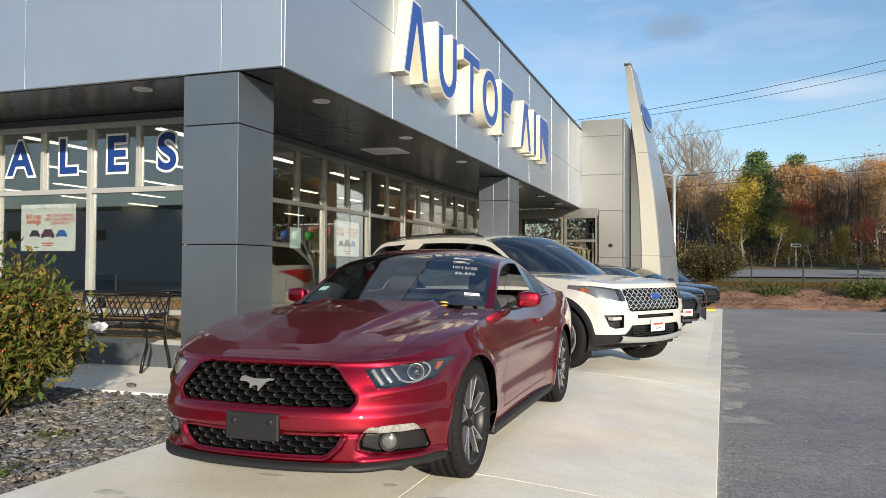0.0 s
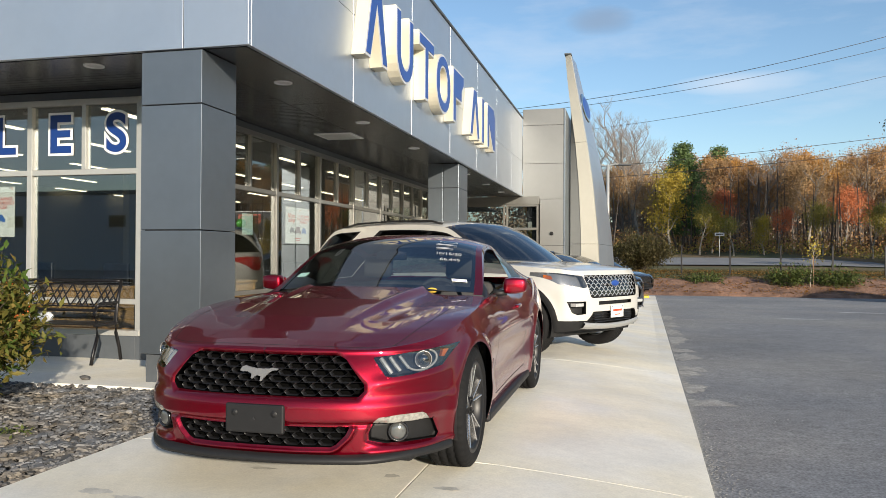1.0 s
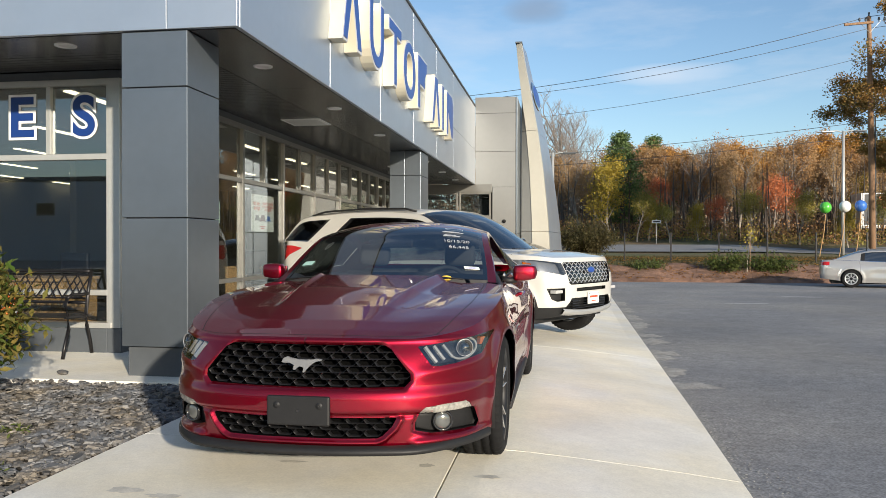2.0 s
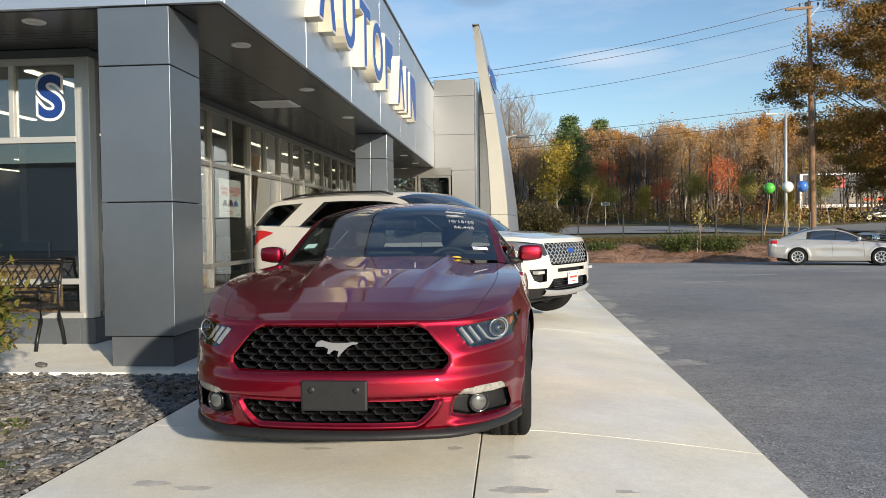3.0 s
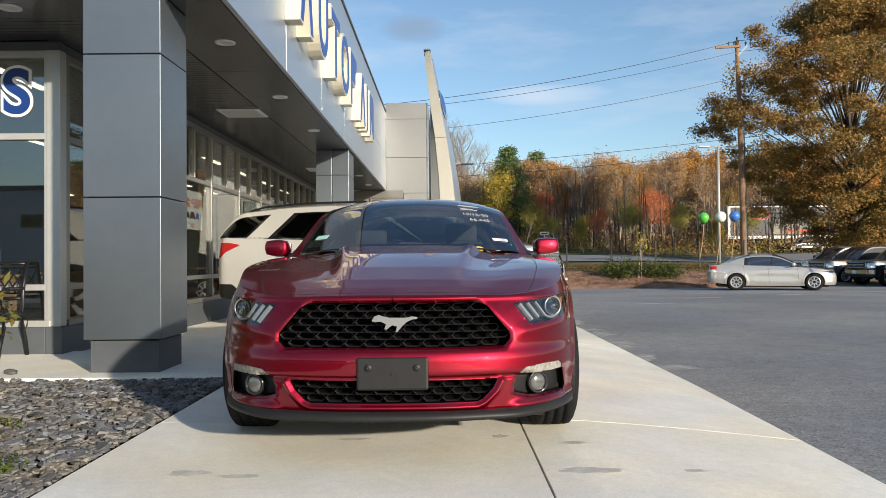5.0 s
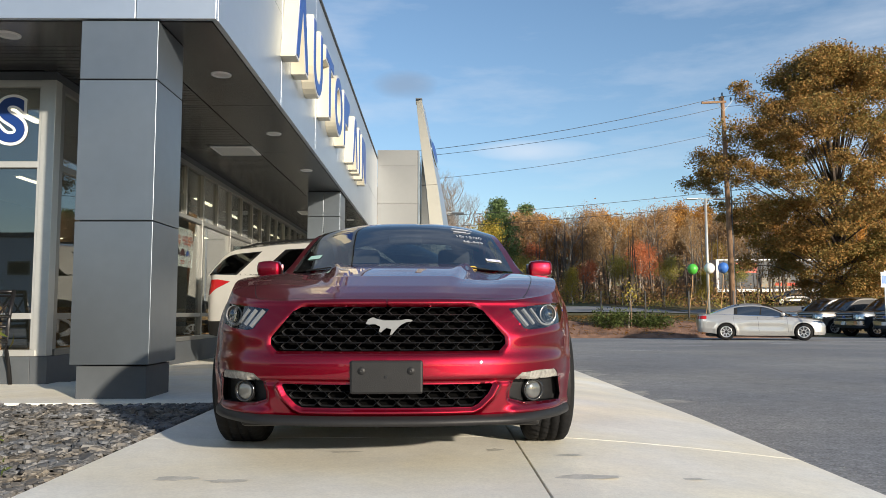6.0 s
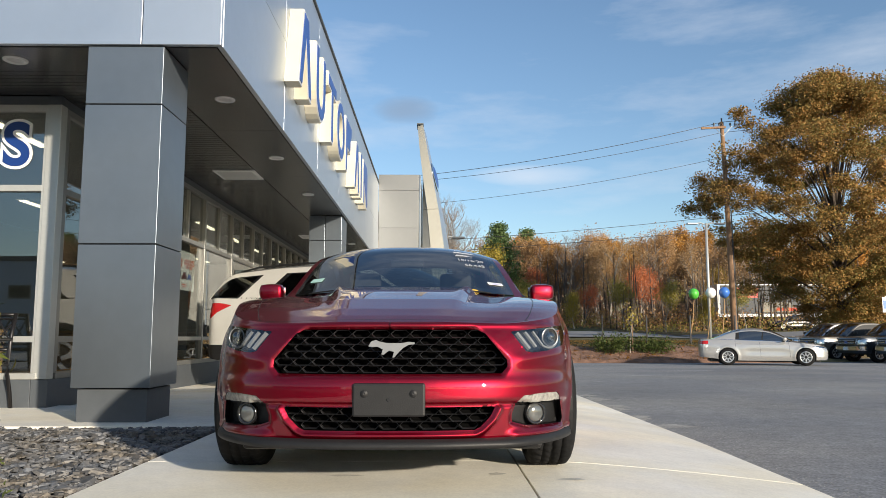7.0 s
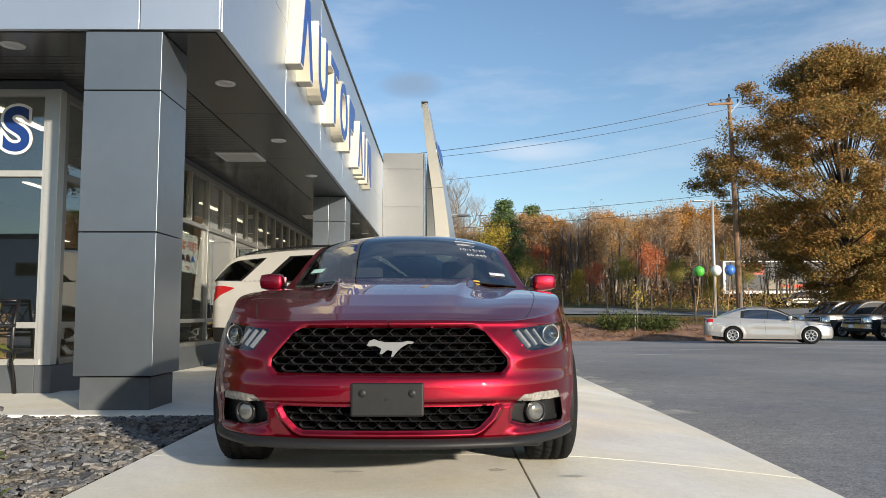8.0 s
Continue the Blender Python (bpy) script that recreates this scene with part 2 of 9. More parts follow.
LEAF_OAK = leaf_mat("oak_leaves", (0.128, 0.146, 0.040), (0.350, 0.190, 0.058), 0.25)
LEAF_TAUPE = leaf_mat("dull_brown_leaves", (0.297, 0.199, 0.110), (0.464, 0.302, 0.148))
LEAF_ORANGE = leaf_mat("orange_leaves", (0.382, 0.204, 0.056), (0.616, 0.308, 0.068))
LEAF_RED = leaf_mat("red_leaves", (0.460, 0.133, 0.068), (0.624, 0.224, 0.095))
LEAF_BROWN = leaf_mat("brown_leaves", (0.296, 0.172, 0.081), (0.468, 0.265, 0.111))
LEAF_YELLOW = leaf_mat("yellow_leaves", (0.300, 0.240, 0.035), (0.431, 0.327, 0.059))
LEAF_OLIVE = leaf_mat("olive_leaves", (0.168, 0.185, 0.047), (0.403, 0.325, 0.078))
LEAF_DARK = leaf_mat("dark_bush_leaves", (0.055, 0.052, 0.020), (0.11, 0.085, 0.035))
LEAF_PINE = leaf_mat("pine_needles", (0.091, 0.147, 0.056), (0.174, 0.232, 0.081))
LEAF_GREEN = leaf_mat("green_shrub_leaves", (0.043, 0.073, 0.016), (0.111, 0.132, 0.036), 3.0)
LEAF_BUSH = leaf_mat("bush_leaves", (0.062, 0.110, 0.018), (0.25, 0.165, 0.045), 4.0)
LEAF_TWIG = leaf_mat("bare_twigs", (0.259, 0.192, 0.142), (0.451, 0.317, 0.215))
LEAF_BERRY = mat("orange_berry", (0.55, 0.13, 0.02), 0.4, 0, rand=0.3)


# ---- mesh helpers ----
def mesh_np(name, verts, faces, smooth=False, mats=(), mat_ids=None):
    me = bpy.data.meshes.new(name)
    sizes = {len(f) for f in faces}
    if len(sizes) == 1 and len(faces) > 50:                 # quick way for plain grids
        n = sizes.pop()
        vv, ff = np.array([tuple(v) for v in verts] if not isinstance(verts, np.ndarray) else verts, dtype=np.float32), np.array(faces, dtype=np.int32)
        me.vertices.add(len(vv))
        me.vertices.foreach_set("co", vv.ravel())
        me.loops.add(ff.size)
        me.loops.foreach_set("vertex_index", ff.ravel())
        me.polygons.add(len(ff))
        me.polygons.foreach_set("loop_start", np.arange(0, ff.size, n, dtype=np.int32))
        me.update(calc_edges=True)
    else:
        me.from_pydata([tuple(map(float, v)) for v in verts], [], [tuple(int(i) for i in f) for f in faces])
    for m in mats:
        me.materials.append(m)
    if smooth:
        me.polygons.foreach_set("use_smooth", [True] * len(me.polygons))
    if mat_ids is not None:
        me.polygons.foreach_set("material_index", [int(i) for i in mat_ids])
    me.update()
    return me


def part(name, bm, material, parent=None, label="", smooth=False):
    """Links a bmesh (or verts and faces) as one mesh object, under a thing or a part."""
    if isinstance(bm, bmesh.types.BMesh):
        me = bpy.data.meshes.new(name)
        bm.to_mesh(me)
        bm.free()
        if smooth:
            me.polygons.foreach_set("use_smooth", [True] * len(me.polygons))
        me.materials.append(material)
    else:
        me = mesh_np(name, bm[0], bm[1], smooth, (material,))
    ob = new(name, me)
    if parent is not None:
        ob.parent = parent
    if label:
        tagged(ob, label)
    return ob


def thing(name, label, category, at=(0, 0, 0), rz=0, group="", kind=""):
    ob = new(name)
    ob.empty_display_size = 0.1
    ob.matrix_basis = pose(*at, 0, 0, rz)
    return tagged(ob, label, category, group, kind)


def box(bm, x0, x1, y0, y1, z0, z1, bevel=0.0, m=None):
    g = bmesh.ops.create_cube(bm, size=1.0, matrix=Matrix.Translation(((x0 + x1) / 2, (y0 + y1) / 2, (z0 + z1) / 2)) @ Matrix.Diagonal((x1 - x0, y1 - y0, z1 - z0, 1)))
    vs = g["verts"]
    if bevel:
        es = list({e for v in vs for e in v.link_edges})
        r = bmesh.ops.bevel(bm, geom=es, offset=bevel, segments=2, affect="EDGES", profile=0.5)
        vs = list({v for f in r["faces"] for v in f.verts} | {v for v in vs if v.is_valid})
    if m is not None:
        bmesh.ops.transform(bm, matrix=m, verts=[v for v in vs if v.is_valid])
    return bm


def boxm(x0, x1, y0, y1, z0, z1, bevel=0.0):
    return box(bmesh.new(), x0, x1, y0, y1, z0, z1, bevel)


def cyl(bm, p0, p1, r0, r1=None, seg=16, caps=True):
    p0, p1 = Vector(p0), Vector(p1)
    d = p1 - p0
    q = d.to_track_quat("Z", "Y").to_matrix().to_4x4()
    bmesh.ops.create_cone(bm, cap_ends=caps, segments=seg, radius1=r0, radius2=r0 if r1 is None else r1, depth=d.length,
                          matrix=Matrix.Translation((p0 + p1) / 2) @ q)
    return bm


def tube(points, r, seg=8, bm=None):
    """A round bar that follows the points."""
    bm = bm if bm is not None else bmesh.new()
    rings = []
    pts = [Vector(p) for p in points]
    for i, p in enumerate(pts):
        d = (pts[min(i + 1, len(pts) - 1)] - pts[max(i - 1, 0)]).normalized()
        q = d.to_track_quat("Z", "Y")
        rr = r[i] if isinstance(r, (list, tuple)) else r
        rings.append([bm.verts.new(p + q @ Vector((rr * math.cos(a), rr * math.sin(a), 0))) for a in (2 * math.pi * k / seg for k in range(seg))])
    for a, b in zip(rings, rings[1:]):
        for k in range(seg):
            bm.faces.new((a[k], a[(k + 1) % seg], b[(k + 1) % seg], b[k]))
    bm.faces.new(rings[0][::-1])
    bm.faces.new(rings[-1])
    return bm


def slab_profile(outline, depth, bevel=0.0):
    """A plate: a flat outline (list of (a, b)) in the plane a, b, pushed out by depth along the third axis; returns a bmesh in (a, b, 0..depth)."""
    bm = bmesh.new()
    lo = [bm.verts.new((a, b, 0)) for a, b in outline]
    hi = [bm.verts.new((a, b, depth)) for a, b in outline]
    n = len(outline)
    bm.faces.new(lo[::-1])
    bm.faces.new(hi)
    for i in range(n):
        bm.faces.new((lo[i], lo[(i + 1) % n], hi[(i + 1) % n], hi[i]))
    if bevel:
        bmesh.ops.bevel(bm, geom=list(bm.edges), offset=bevel, segments=2, affect="EDGES")
    bmesh.ops.recalc_face_normals(bm, faces=bm.faces)
    return bm


# ---- ground ----
def ground_z(x, y):
    """Height of the open ground: the lot falls gently away, then a bank rises to the road and the woods."""
    x, y = np.asarray(x, float), np.asarray(y, float)
    s = np.clip((x - 17.0) / 2.5, 0, 1)
    y = np.where(y > 28.4, np.maximum(28.4, y - 9.0 * s * s * (3 - 2 * s)), y)      # the lot reaches further back to the right
    z = np.interp(y, [-400, 0, 28.4, 29.2, 32.0, 44.0, 54.0, 72.0, 110.0, 300.0, 3000.0],
                  [-0.17, -0.17, -0.47, -0.36, 0.40, 0.66, 1.12, 2.0, 3.2, 4.0, 4.0])
    lift = np.clip((np.asarray(x, float) - 20) / 25, 0, 1) * np.clip((np.asarray(y, float) - 50) / 20, 0, 1)
    return z + 0.7 * lift


def walk_z(x, y):
    """Top of the concrete walk: level by the building, dipping towards its outer edge."""
    return -0.011 * max(0.0, y) - 0.14 * min(1.0, max(0.0, (x - 2.9) / 1.5)) ** 1.3


def sheet(name, xs, ys, zfun, material, label, category, kind="structure", drop=0.0, skirt=0.0):
    X, Y = np.meshgrid(xs, ys)
    Z = np.vectorize(lambda a, b: float(zfun(a, b)))(X, Y) - drop
    V = np.stack([X.ravel(), Y.ravel(), Z.ravel()], 1)
    nx = len(xs)
    F = [(j * nx + i, j * nx + i + 1, (j + 1) * nx + i + 1, (j + 1) * nx + i) for j in range(len(ys) - 1) for i in range(nx - 1)]
    ob = new(name, mesh_np(name, V, F, True, (material,)))
    return tagged(ob, label, category, kind=kind)


far_x = np.concatenate([[-3000, -800, -250], np.arange(-80, 121, 8.0), [250, 800, 3000]])
far_y = np.concatenate([[-3000, -800, -250], np.arange(-80, 24, 8.0), np.arange(26, 60, 1.0), np.arange(60, 121, 6.0), [200, 400, 1000, 3000]])
sheet("ground", far_x, far_y, ground_z, M_GRASS, "rough autumn grass strewn with fallen leaves", "ground", drop=0.06)
lot_z = lambda x, y: ground_z(x, y) + 0.006 * math.sin(x * 0.9 + 1.3 * math.sin(y * 0.35)) * math.sin(y * 0.55)
sheet("parking_lot", np.concatenate([[-60, -30, -10], np.arange(-4, 40, 1.5), [60, 90, 120]]), np.concatenate([[-70, -40, -20], np.arange(-10, 28.5, 1.2), [28.4]]),
      lot_z, M_ASPH, "grey weathered asphalt parking lot with pale sandy patches", "parking lot")
sheet("parking_lot_2", np.arange(18.6, 80, 2.0), np.arange(28.4, 37.4, 1.0), lambda x, y: ground_z(x, y) - 0.004, M_ASPH, "grey asphalt parking row under the trucks", "parking lot")
sheet("road", np.arange(-80, 121, 6.0), np.array([44.6, 46, 48, 50, 52, 54.2]), lambda x, y: ground_z(x, y) + 0.03, M_ROAD, "grey asphalt road running past the lot", "road")
for v in bpy.data.objects["road"].data.vertices:              # the road bends away to the right
    v.co.y += 0.5 * min(42.0, max(0.0, v.co.x - 18))
    v.co.z = float(ground_z(v.co.x, v.co.y)) + 0.03


def uneven_sheet(name, x0, x1, y0, y1, n, material, label, category, amp, seed, drop=0.0):
    xs, ys = np.linspace(x0, x1, n[0]), np.linspace(y0, y1, n[1])
    f = lambda a, b: ground_z(a, b) + amp * noise.noise(Vector((a * 0.8, b * 0.8, seed))) - drop
    return sheet(name, xs, ys, f, material, label, category)


# bed of brown mulch between the lot and the grass bank, with a wavering edge
mx = np.linspace(3.0, 18.4, 60)
MV, MF = [], []
for i, x in enumerate(mx):
    a = 28.3 + 0.35 * noise.noise(Vector((x * 0.3, 2, 5)))
    b = 31.2 + 0.8 * noise.noise(Vector((x * 0.4, 7, 1)))
    for k in range(9):
        y = a + (b - a) * k / 8
        MV.append((x, y, float(ground_z(x, y)) + (0.02 if k in (0, 8) else 0.10 + 0.06 * noise.noise(Vector((x, y, 0)))) - (0.08 if k in (0, 8) else 0)))
for i in range(len(mx) - 1):
    for k in range(8):
        MF.append((i * 9 + k, (i + 1) * 9 + k, (i + 1) * 9 + k + 1, i * 9 + k + 1))
tagged(new("mulch_bed", mesh_np("mulch_bed", MV, MF, True, (M_MULCH,))), "bed of brown bark mulch along the lot", "mulch bed", kind="structure")

# ---- concrete walk, slab by slab with open joints ----
def edge_x(y):
    return 4.36 + 0.0195 * (y + 1)


walk_ob = thing("pavement", "pale smooth concrete walk in large slabs", "pavement", kind="structure")
YJ = [-11.0, -6.85, -1.95, 2.98, 7.9, 12.8, 17.7, 22.6, 27.4]


def slab(x0f, x1f, y0, y1, name="slab"):
    bm = bmesh.new()
    nx, ny, g = 9, 8, 0.006
    top, bot = [], []
    for j in range(ny + 1):
        y = y0 + g + (y1 - y0 - 2 * g) * j / ny
        a, b = x0f(y) + g, x1f(y) - g
        top.append([bm.verts.new((a + (b - a) * i / nx, y, walk_z(a + (b - a) * i / nx, y))) for i in range(nx + 1)])
    for j in range(ny):
        for i in range(nx):
            bm.faces.new((top[j][i], top[j][i + 1], top[j + 1][i + 1], top[j + 1][i]))
    border = [top[0][i] for i in range(nx + 1)] + [top[j][nx] for j in range(1, ny + 1)] + [top[ny][i] for i in range(nx - 1, -1, -1)] + [top[j][0] for j in range(ny - 1, 0, -1)]
    ring = border
    for dx, dz in ((0.003, -0.004), (0.004, -0.30)):      # eased edge, then the slab's side
        nxt = []
        for v in border:
            cx = 1 if abs(v.co.x - x1f(v.co.y)) < 0.05 else (-1 if abs(v.co.x - x0f(v.co.y)) < 0.05 else 0)
            nxt.append(bm.verts.new((v.co.x + cx * dx * 0.6, v.co.y, v.co.z + dz)))
        for i in range(len(ring)):
            k = (i + 1) % len(ring)
            bm.faces.new((ring[k], ring[i], nxt[i], nxt[k]))
        ring = nxt
    bmesh.ops.recalc_face_normals(bm, faces=bm.faces)
    return part(name, bm, M_CONC, walk_ob)


for a, b in zip(YJ, YJ[1:]):
    slab(lambda y: 0.71, lambda y: 2.74, a, b)
    slab(lambda y: 2.74, edge_x, a, b)
for x0, x1 in ((-7.0, -3.5), (-3.5, 0.70)):
    bm = boxm(x0 + 0.005, x1 - 0.005, -0.26, 1.6, -0.25, 0.0, 0.008)
    part("slab", bm, M_CONC, walk_ob)
for y0, y1 in ((1.61, 8.5), (8.51, 18.3)):
    bm = boxm(-1.75, 0.70, y0, y1, -0.4, 0.0, 0.008)
    for v in bm.verts:
        if v.co.z > -0.2:
            v.co.z -= 0.011 * max(0, v.co.y)
    part("slab", bm, M_CONC, walk_ob)
M_FILLER = mat("joint_filler", (0.56, 0.54, 0.48), 0.85, 0, 0.15, 6.0)
for y in YJ[1:-1]:                                      # compressed filler in the cross joints
    FVs = [(0.72 + (edge_x(y) - 0.73) * k / 12, y + d, walk_z(0.72 + (edge_x(y) - 0.73) * k / 12, y) - 0.0012) for k in range(13) for d in (-0.0055, 0.0055)]
    part("joint_strip", (FVs, [(2 * k, 2 * k + 2, 2 * k + 3, 2 * k + 1) for k in range(12)]), M_FILLER, walk_ob)
part("joint_filler", boxm(0.6, 4.28, -11, 27, -0.62, -0.32), M_JOINT, walk_ob)
part("warning_pad", boxm(3.2, 4.6, 24.9, 26.2, -0.5, -0.335), M_YELLOW, walk_ob, "yellow tactile warning pad")
# faded markings on the lot
lines = thing("lot_marking", "worn white parking line painted on asphalt", "road marking", group="lot markings", kind="structure")
for i, (x, y, w, d) in enumerate(((9.6, 17.5, 1.1, 0.14), (13.5, 19.5, 0.7, 0.12), (19.0, 19.0, 2.4, 0.13), (16.5, 21.5, 2.2, 0.13), (7.4, 14.2, 0.9, 0.12))):
    bm = bmesh.new()
    n = 14
    va = []
    for k in range(n + 1):
        xx = x + w * k / n
        wob = 0.03 * noise.noise(Vector((xx * 3, y, 0)))
        va.append((bm.verts.new((xx, y + wob, lot_z(xx, y) + 0.006)), bm.verts.new((xx + 0.3, y + d + wob * 0.5, lot_z(xx, y + d) + 0.006))))
    for (a, b), (c, e) in zip(va, va[1:]):
        bm.faces.new((a, c, e, b))
    part("stripe", bm, M_WHITE, lines)
# pale sand washed off the walk's edge
M_SAND = mat("pale_sand", (0.33, 0.32, 0.295), 0.95, 0, 0.25, 9.0, bump=0.003, bump_scale=90, grain=0.3, grain_scale=60)
for i in range(14):
    random.seed(40 + i)
    yy = 1.4 + i * 0.95 + random.uniform(-0.4, 0.4)
    bm = bmesh.new()
    c = bm.verts.new((edge_x(yy) + 0.14, yy, lot_z(4.6, yy) + 0.009))
    n = 40
    ax, ay, ph = random.uniform(0.12, 0.30), random.uniform(0.22, 0.50), random.uniform(0, 6)
    rim = []
    for k in range(n):
        a = 2 * math.pi * k / n
        wob = 1 + 0.22 * math.sin(2 * a + ph) + 0.16 * math.sin(5 * a + 2 * ph) + 0.10 * math.sin(9 * a + 3 * ph)
        px, py = edge_x(yy) + 0.10 + max(-0.08, ax * wob * math.cos(a)), yy + ay * wob * math.sin(a)
        rim.append(bm.verts.new((px, py, lot_z(px, py) + 0.003)))
    for k in range(n):
        bm.faces.new((c, rim[k], rim[(k + 1) % n]))
    tagged(part("sand_patch", bm, M_SAND), "patch of pale sand on the asphalt beside the walk", "sand", "sand patches", "stuff")

# loose grit thinning out from the walk's edge
rg_ = np.random.RandomState(17)
GR = []
for i in range(4200):
    yy = rg_.uniform(-4, 22)
    xx = edge_x(yy) + 0.02 + rg_.exponential(0.22) * (1 + 0.8 * math.sin(yy * 1.7))
    if xx < edge_x(yy) + 0.02:
        continue
    GR.append((xx, yy, float(lot_z(xx, yy)) + 0.003, rg_.uniform(0.003, 0.011), rg_.uniform(0, 6.28)))
GV, GF = [], []
for xx, yy, zz, q, a in GR:
    o = len(GV)
    GV += [(xx + q * math.cos(a + 2.1 * k), yy + q * math.sin(a + 2.1 * k), zz) for k in range(3)] + [(xx, yy, zz + q * 0.5)]
    GF += [(o, o + 1, o + 3), (o + 1, o + 2, o + 3), (o + 2, o, o + 3)]
tagged(new("grit", mesh_np("grit", GV, GF, False, (M_SAND,))), "pale sand and grit along the walk's edge", "grit", kind="stuff")

# ---- bed of slate chips ----
part("slate_bed_soil", boxm(-7.5, 0.69, -9.0, -0.27, -0.3, -0.045), M_SOIL)
tagged(bpy.data.objects["slate_bed_soil"], "dark soil under the slate chips", "planting bed", kind="structure")


def chip(rng, s):
    """One flat angular chip: a jittered outline, top smaller than its middle."""
    n = rng.randint(5, 7)
    a0 = rng.uniform(0, 6.28)
    ang = [a0 + 2 * math.pi * (k + rng.uniform(-0.3, 0.3)) / n for k in range(n)]
    el = rng.uniform(0.38, 0.70)
    R = [s * rng.uniform(0.85, 1.30) for _ in range(n)]
    h = s * rng.uniform(0.12, 0.30)
    low = [(r * math.cos(a), el * r * math.sin(a), -h * rng.uniform(0.4, 1)) for a, r in zip(ang, R)]
    top = [(0.82 * r * math.cos(a), el * 0.82 * r * math.sin(a), h * rng.uniform(0.5, 1.0)) for a, r in zip(ang, R)]
    V = low + top
    F = [tuple(range(n, 2 * n))] + [(k, (k + 1) % n, n + (k + 1) % n, n + k) for k in range(n)]
    return V, F


rng = random.Random(7)
chips = thing("slate_chips", "bed of loose grey slate chips beside the walk", "gravel", kind="stuff")
chip_meshes = []
for i in range(14):
    V, F = chip(rng, 0.028)
    chip_meshes.append(mesh_np("chip", V, F, False, (M_SLATE,)))
bulk_v, bulk_f = [], []
count = 0
spots = []
for i in range(21000):
    y = -0.30 - 4.2 * rng.random() ** 1.0
    x = 0.66 - 5.6 * rng.random() ** 1.25
    spots.append((x, y, rng.random()))
for i in range(9500):
    spots.append((0.66 - 6.8 * rng.random(), -4.5 - 4.3 * rng.random(), rng.random()))
near = [k for k, (x, y, r) in enumerate(spots) if -1.3 < x < 0.66 and -2.6 < y < -1.0]
near = set(near[:300])
for k, (x, y, r) in enumerate(spots):
    s = rng.uniform(0.5, 1.35) * (1.0 if r < 0.93 else 1.5)
    tilt = Euler((rng.gauss(0, 0.20), rng.gauss(0, 0.20), rng.uniform(0, 6.28)))
    z = -0.025 + 0.022 * r + 0.012 * noise.noise(Vector((x * 2, y * 2, 3)))
    if k in near:
        ob = new("chip", chip_meshes[k % 14])
        ob.parent = chips
        ob.matrix_basis = Matrix.LocRotScale((x, y, z), tilt, (s, s, s))
    else:
        me = chip_meshes[k % 14]
        m = Matrix.LocRotScale((x, y, z), tilt, (s, s, s))
        o = len(bulk_v)
        bulk_v += [m @ v.co for v in me.vertices]
        bulk_f += [[o + i for i in p.vertices] for p in me.polygons]
ob = new("chip_spread", mesh_np("chip_spread", bulk_v, bulk_f, False, (M_SLATE,)))
ob.parent = chips
tagged(ob, kind="stuff")


# ---- the showroom building ----
SOF, TOP = 3.12, 5.62
JOINT = 0.007


def panel_wall(name, label, axis, at, out, spans, zs, material, depth=0.05):
    """Cladding: a dark backing and a grid of folded panels with open joints. axis 'x': spans run along x at y = at; axis 'y' along y at x = at."""
    th = thing(name, label, "wall", kind="structure")
    s = 1 if out > 0 else -1
    lo, hi = sorted((at - s * 0.03, at - s * 0.30))

    def bx(a, b, z0, z1, p, q, bev=0.0):
        p, q = sorted((p, q))
        return boxm(a, b, p, q, z0, z1, bev) if axis == "x" else boxm(p, q, a, b, z0, z1, bev)
    part("backing", bx(spans[0] + 0.012, spans[-1] - 0.012, zs[0] + 0.012, zs[-1] - 0.01, lo, hi), M_JOINT, th)
    for a, b in zip(spans, spans[1:]):
        for z0, z1 in zip(zs, zs[1:]):
            part("panel", bx(a + JOINT / 2, b - JOINT / 2, z0 + JOINT / 2, z1 - JOINT / 2, at, at - s * depth, 0.004), material, th)
    return th


panel_wall("wall_south_fascia", "brushed silver metal panel fascia over the entrance side", "x", -0.05, -1, [-12.6, -10.1, -7.63, -5.15, -2.66, -0.17, 0.498], [SOF, 4.23, TOP], M_ACM)
panel_wall("wall_east_fascia", "brushed silver metal panel fascia behind the large sign shapes", "y", 0.5, 1, [0.0, 2.66, 5.30, 7.97, 10.64, 13.3, 15.9, 18.2], [SOF, 4.23, TOP], M_ACM)
cap = thing("trim", "thin dark metal parapet cap", "trim", kind="structure")
part("cap_east", boxm(0.30, 0.53, -0.08, 18.2, TOP + 0.002, TOP + 0.05, 0.008), M_GREY_D, cap)
part("cap_south", boxm(-12.6, 0.298, -0.08, 0.16, TOP + 0.002, TOP + 0.05, 0.008), M_GREY_D, cap)
tagged(part("roof", boxm(-12.5, 0.19, 0.27, 30, TOP - 0.35, TOP - 0.2), M_GREY_D), "flat dark roof membrane behind the parapet", "roof", kind="structure")

# soffit: smooth outer band, slatted field inside
sof = thing("ceiling_soffit", "dark metal soffit with a smooth border and narrow slats", "soffit", kind="structure")
bands = [0.02, 2.63, 5.27, 7.94, 10.61, 13.27, 15.87, 18.2]
for a, b in zip(bands, bands[1:]):
    part("soffit_panel", boxm(-0.34, 0.44, a + 0.003, b - 0.003, SOF, SOF + 0.02, 0.002), M_SOFFIT, sof)
for a, b in zip([-12.6, -10, -7.5, -5.0, -2.5], [-10, -7.5, -5.0, -2.5, -0.343]):
    part("soffit_panel", boxm(a + 0.003, b - 0.003, 0.02, 0.62, SOF, SOF + 0.02, 0.002), M_SOFFIT, sof)
bm = bmesh.new()
y = 0.64
while y < 18.1:
    x0 = -12.5 if y < 1.3 else -1.62
    box(bm, x0, -0.36, y, y + 0.086, SOF + 0.004, SOF + 0.018)
    y += 0.10
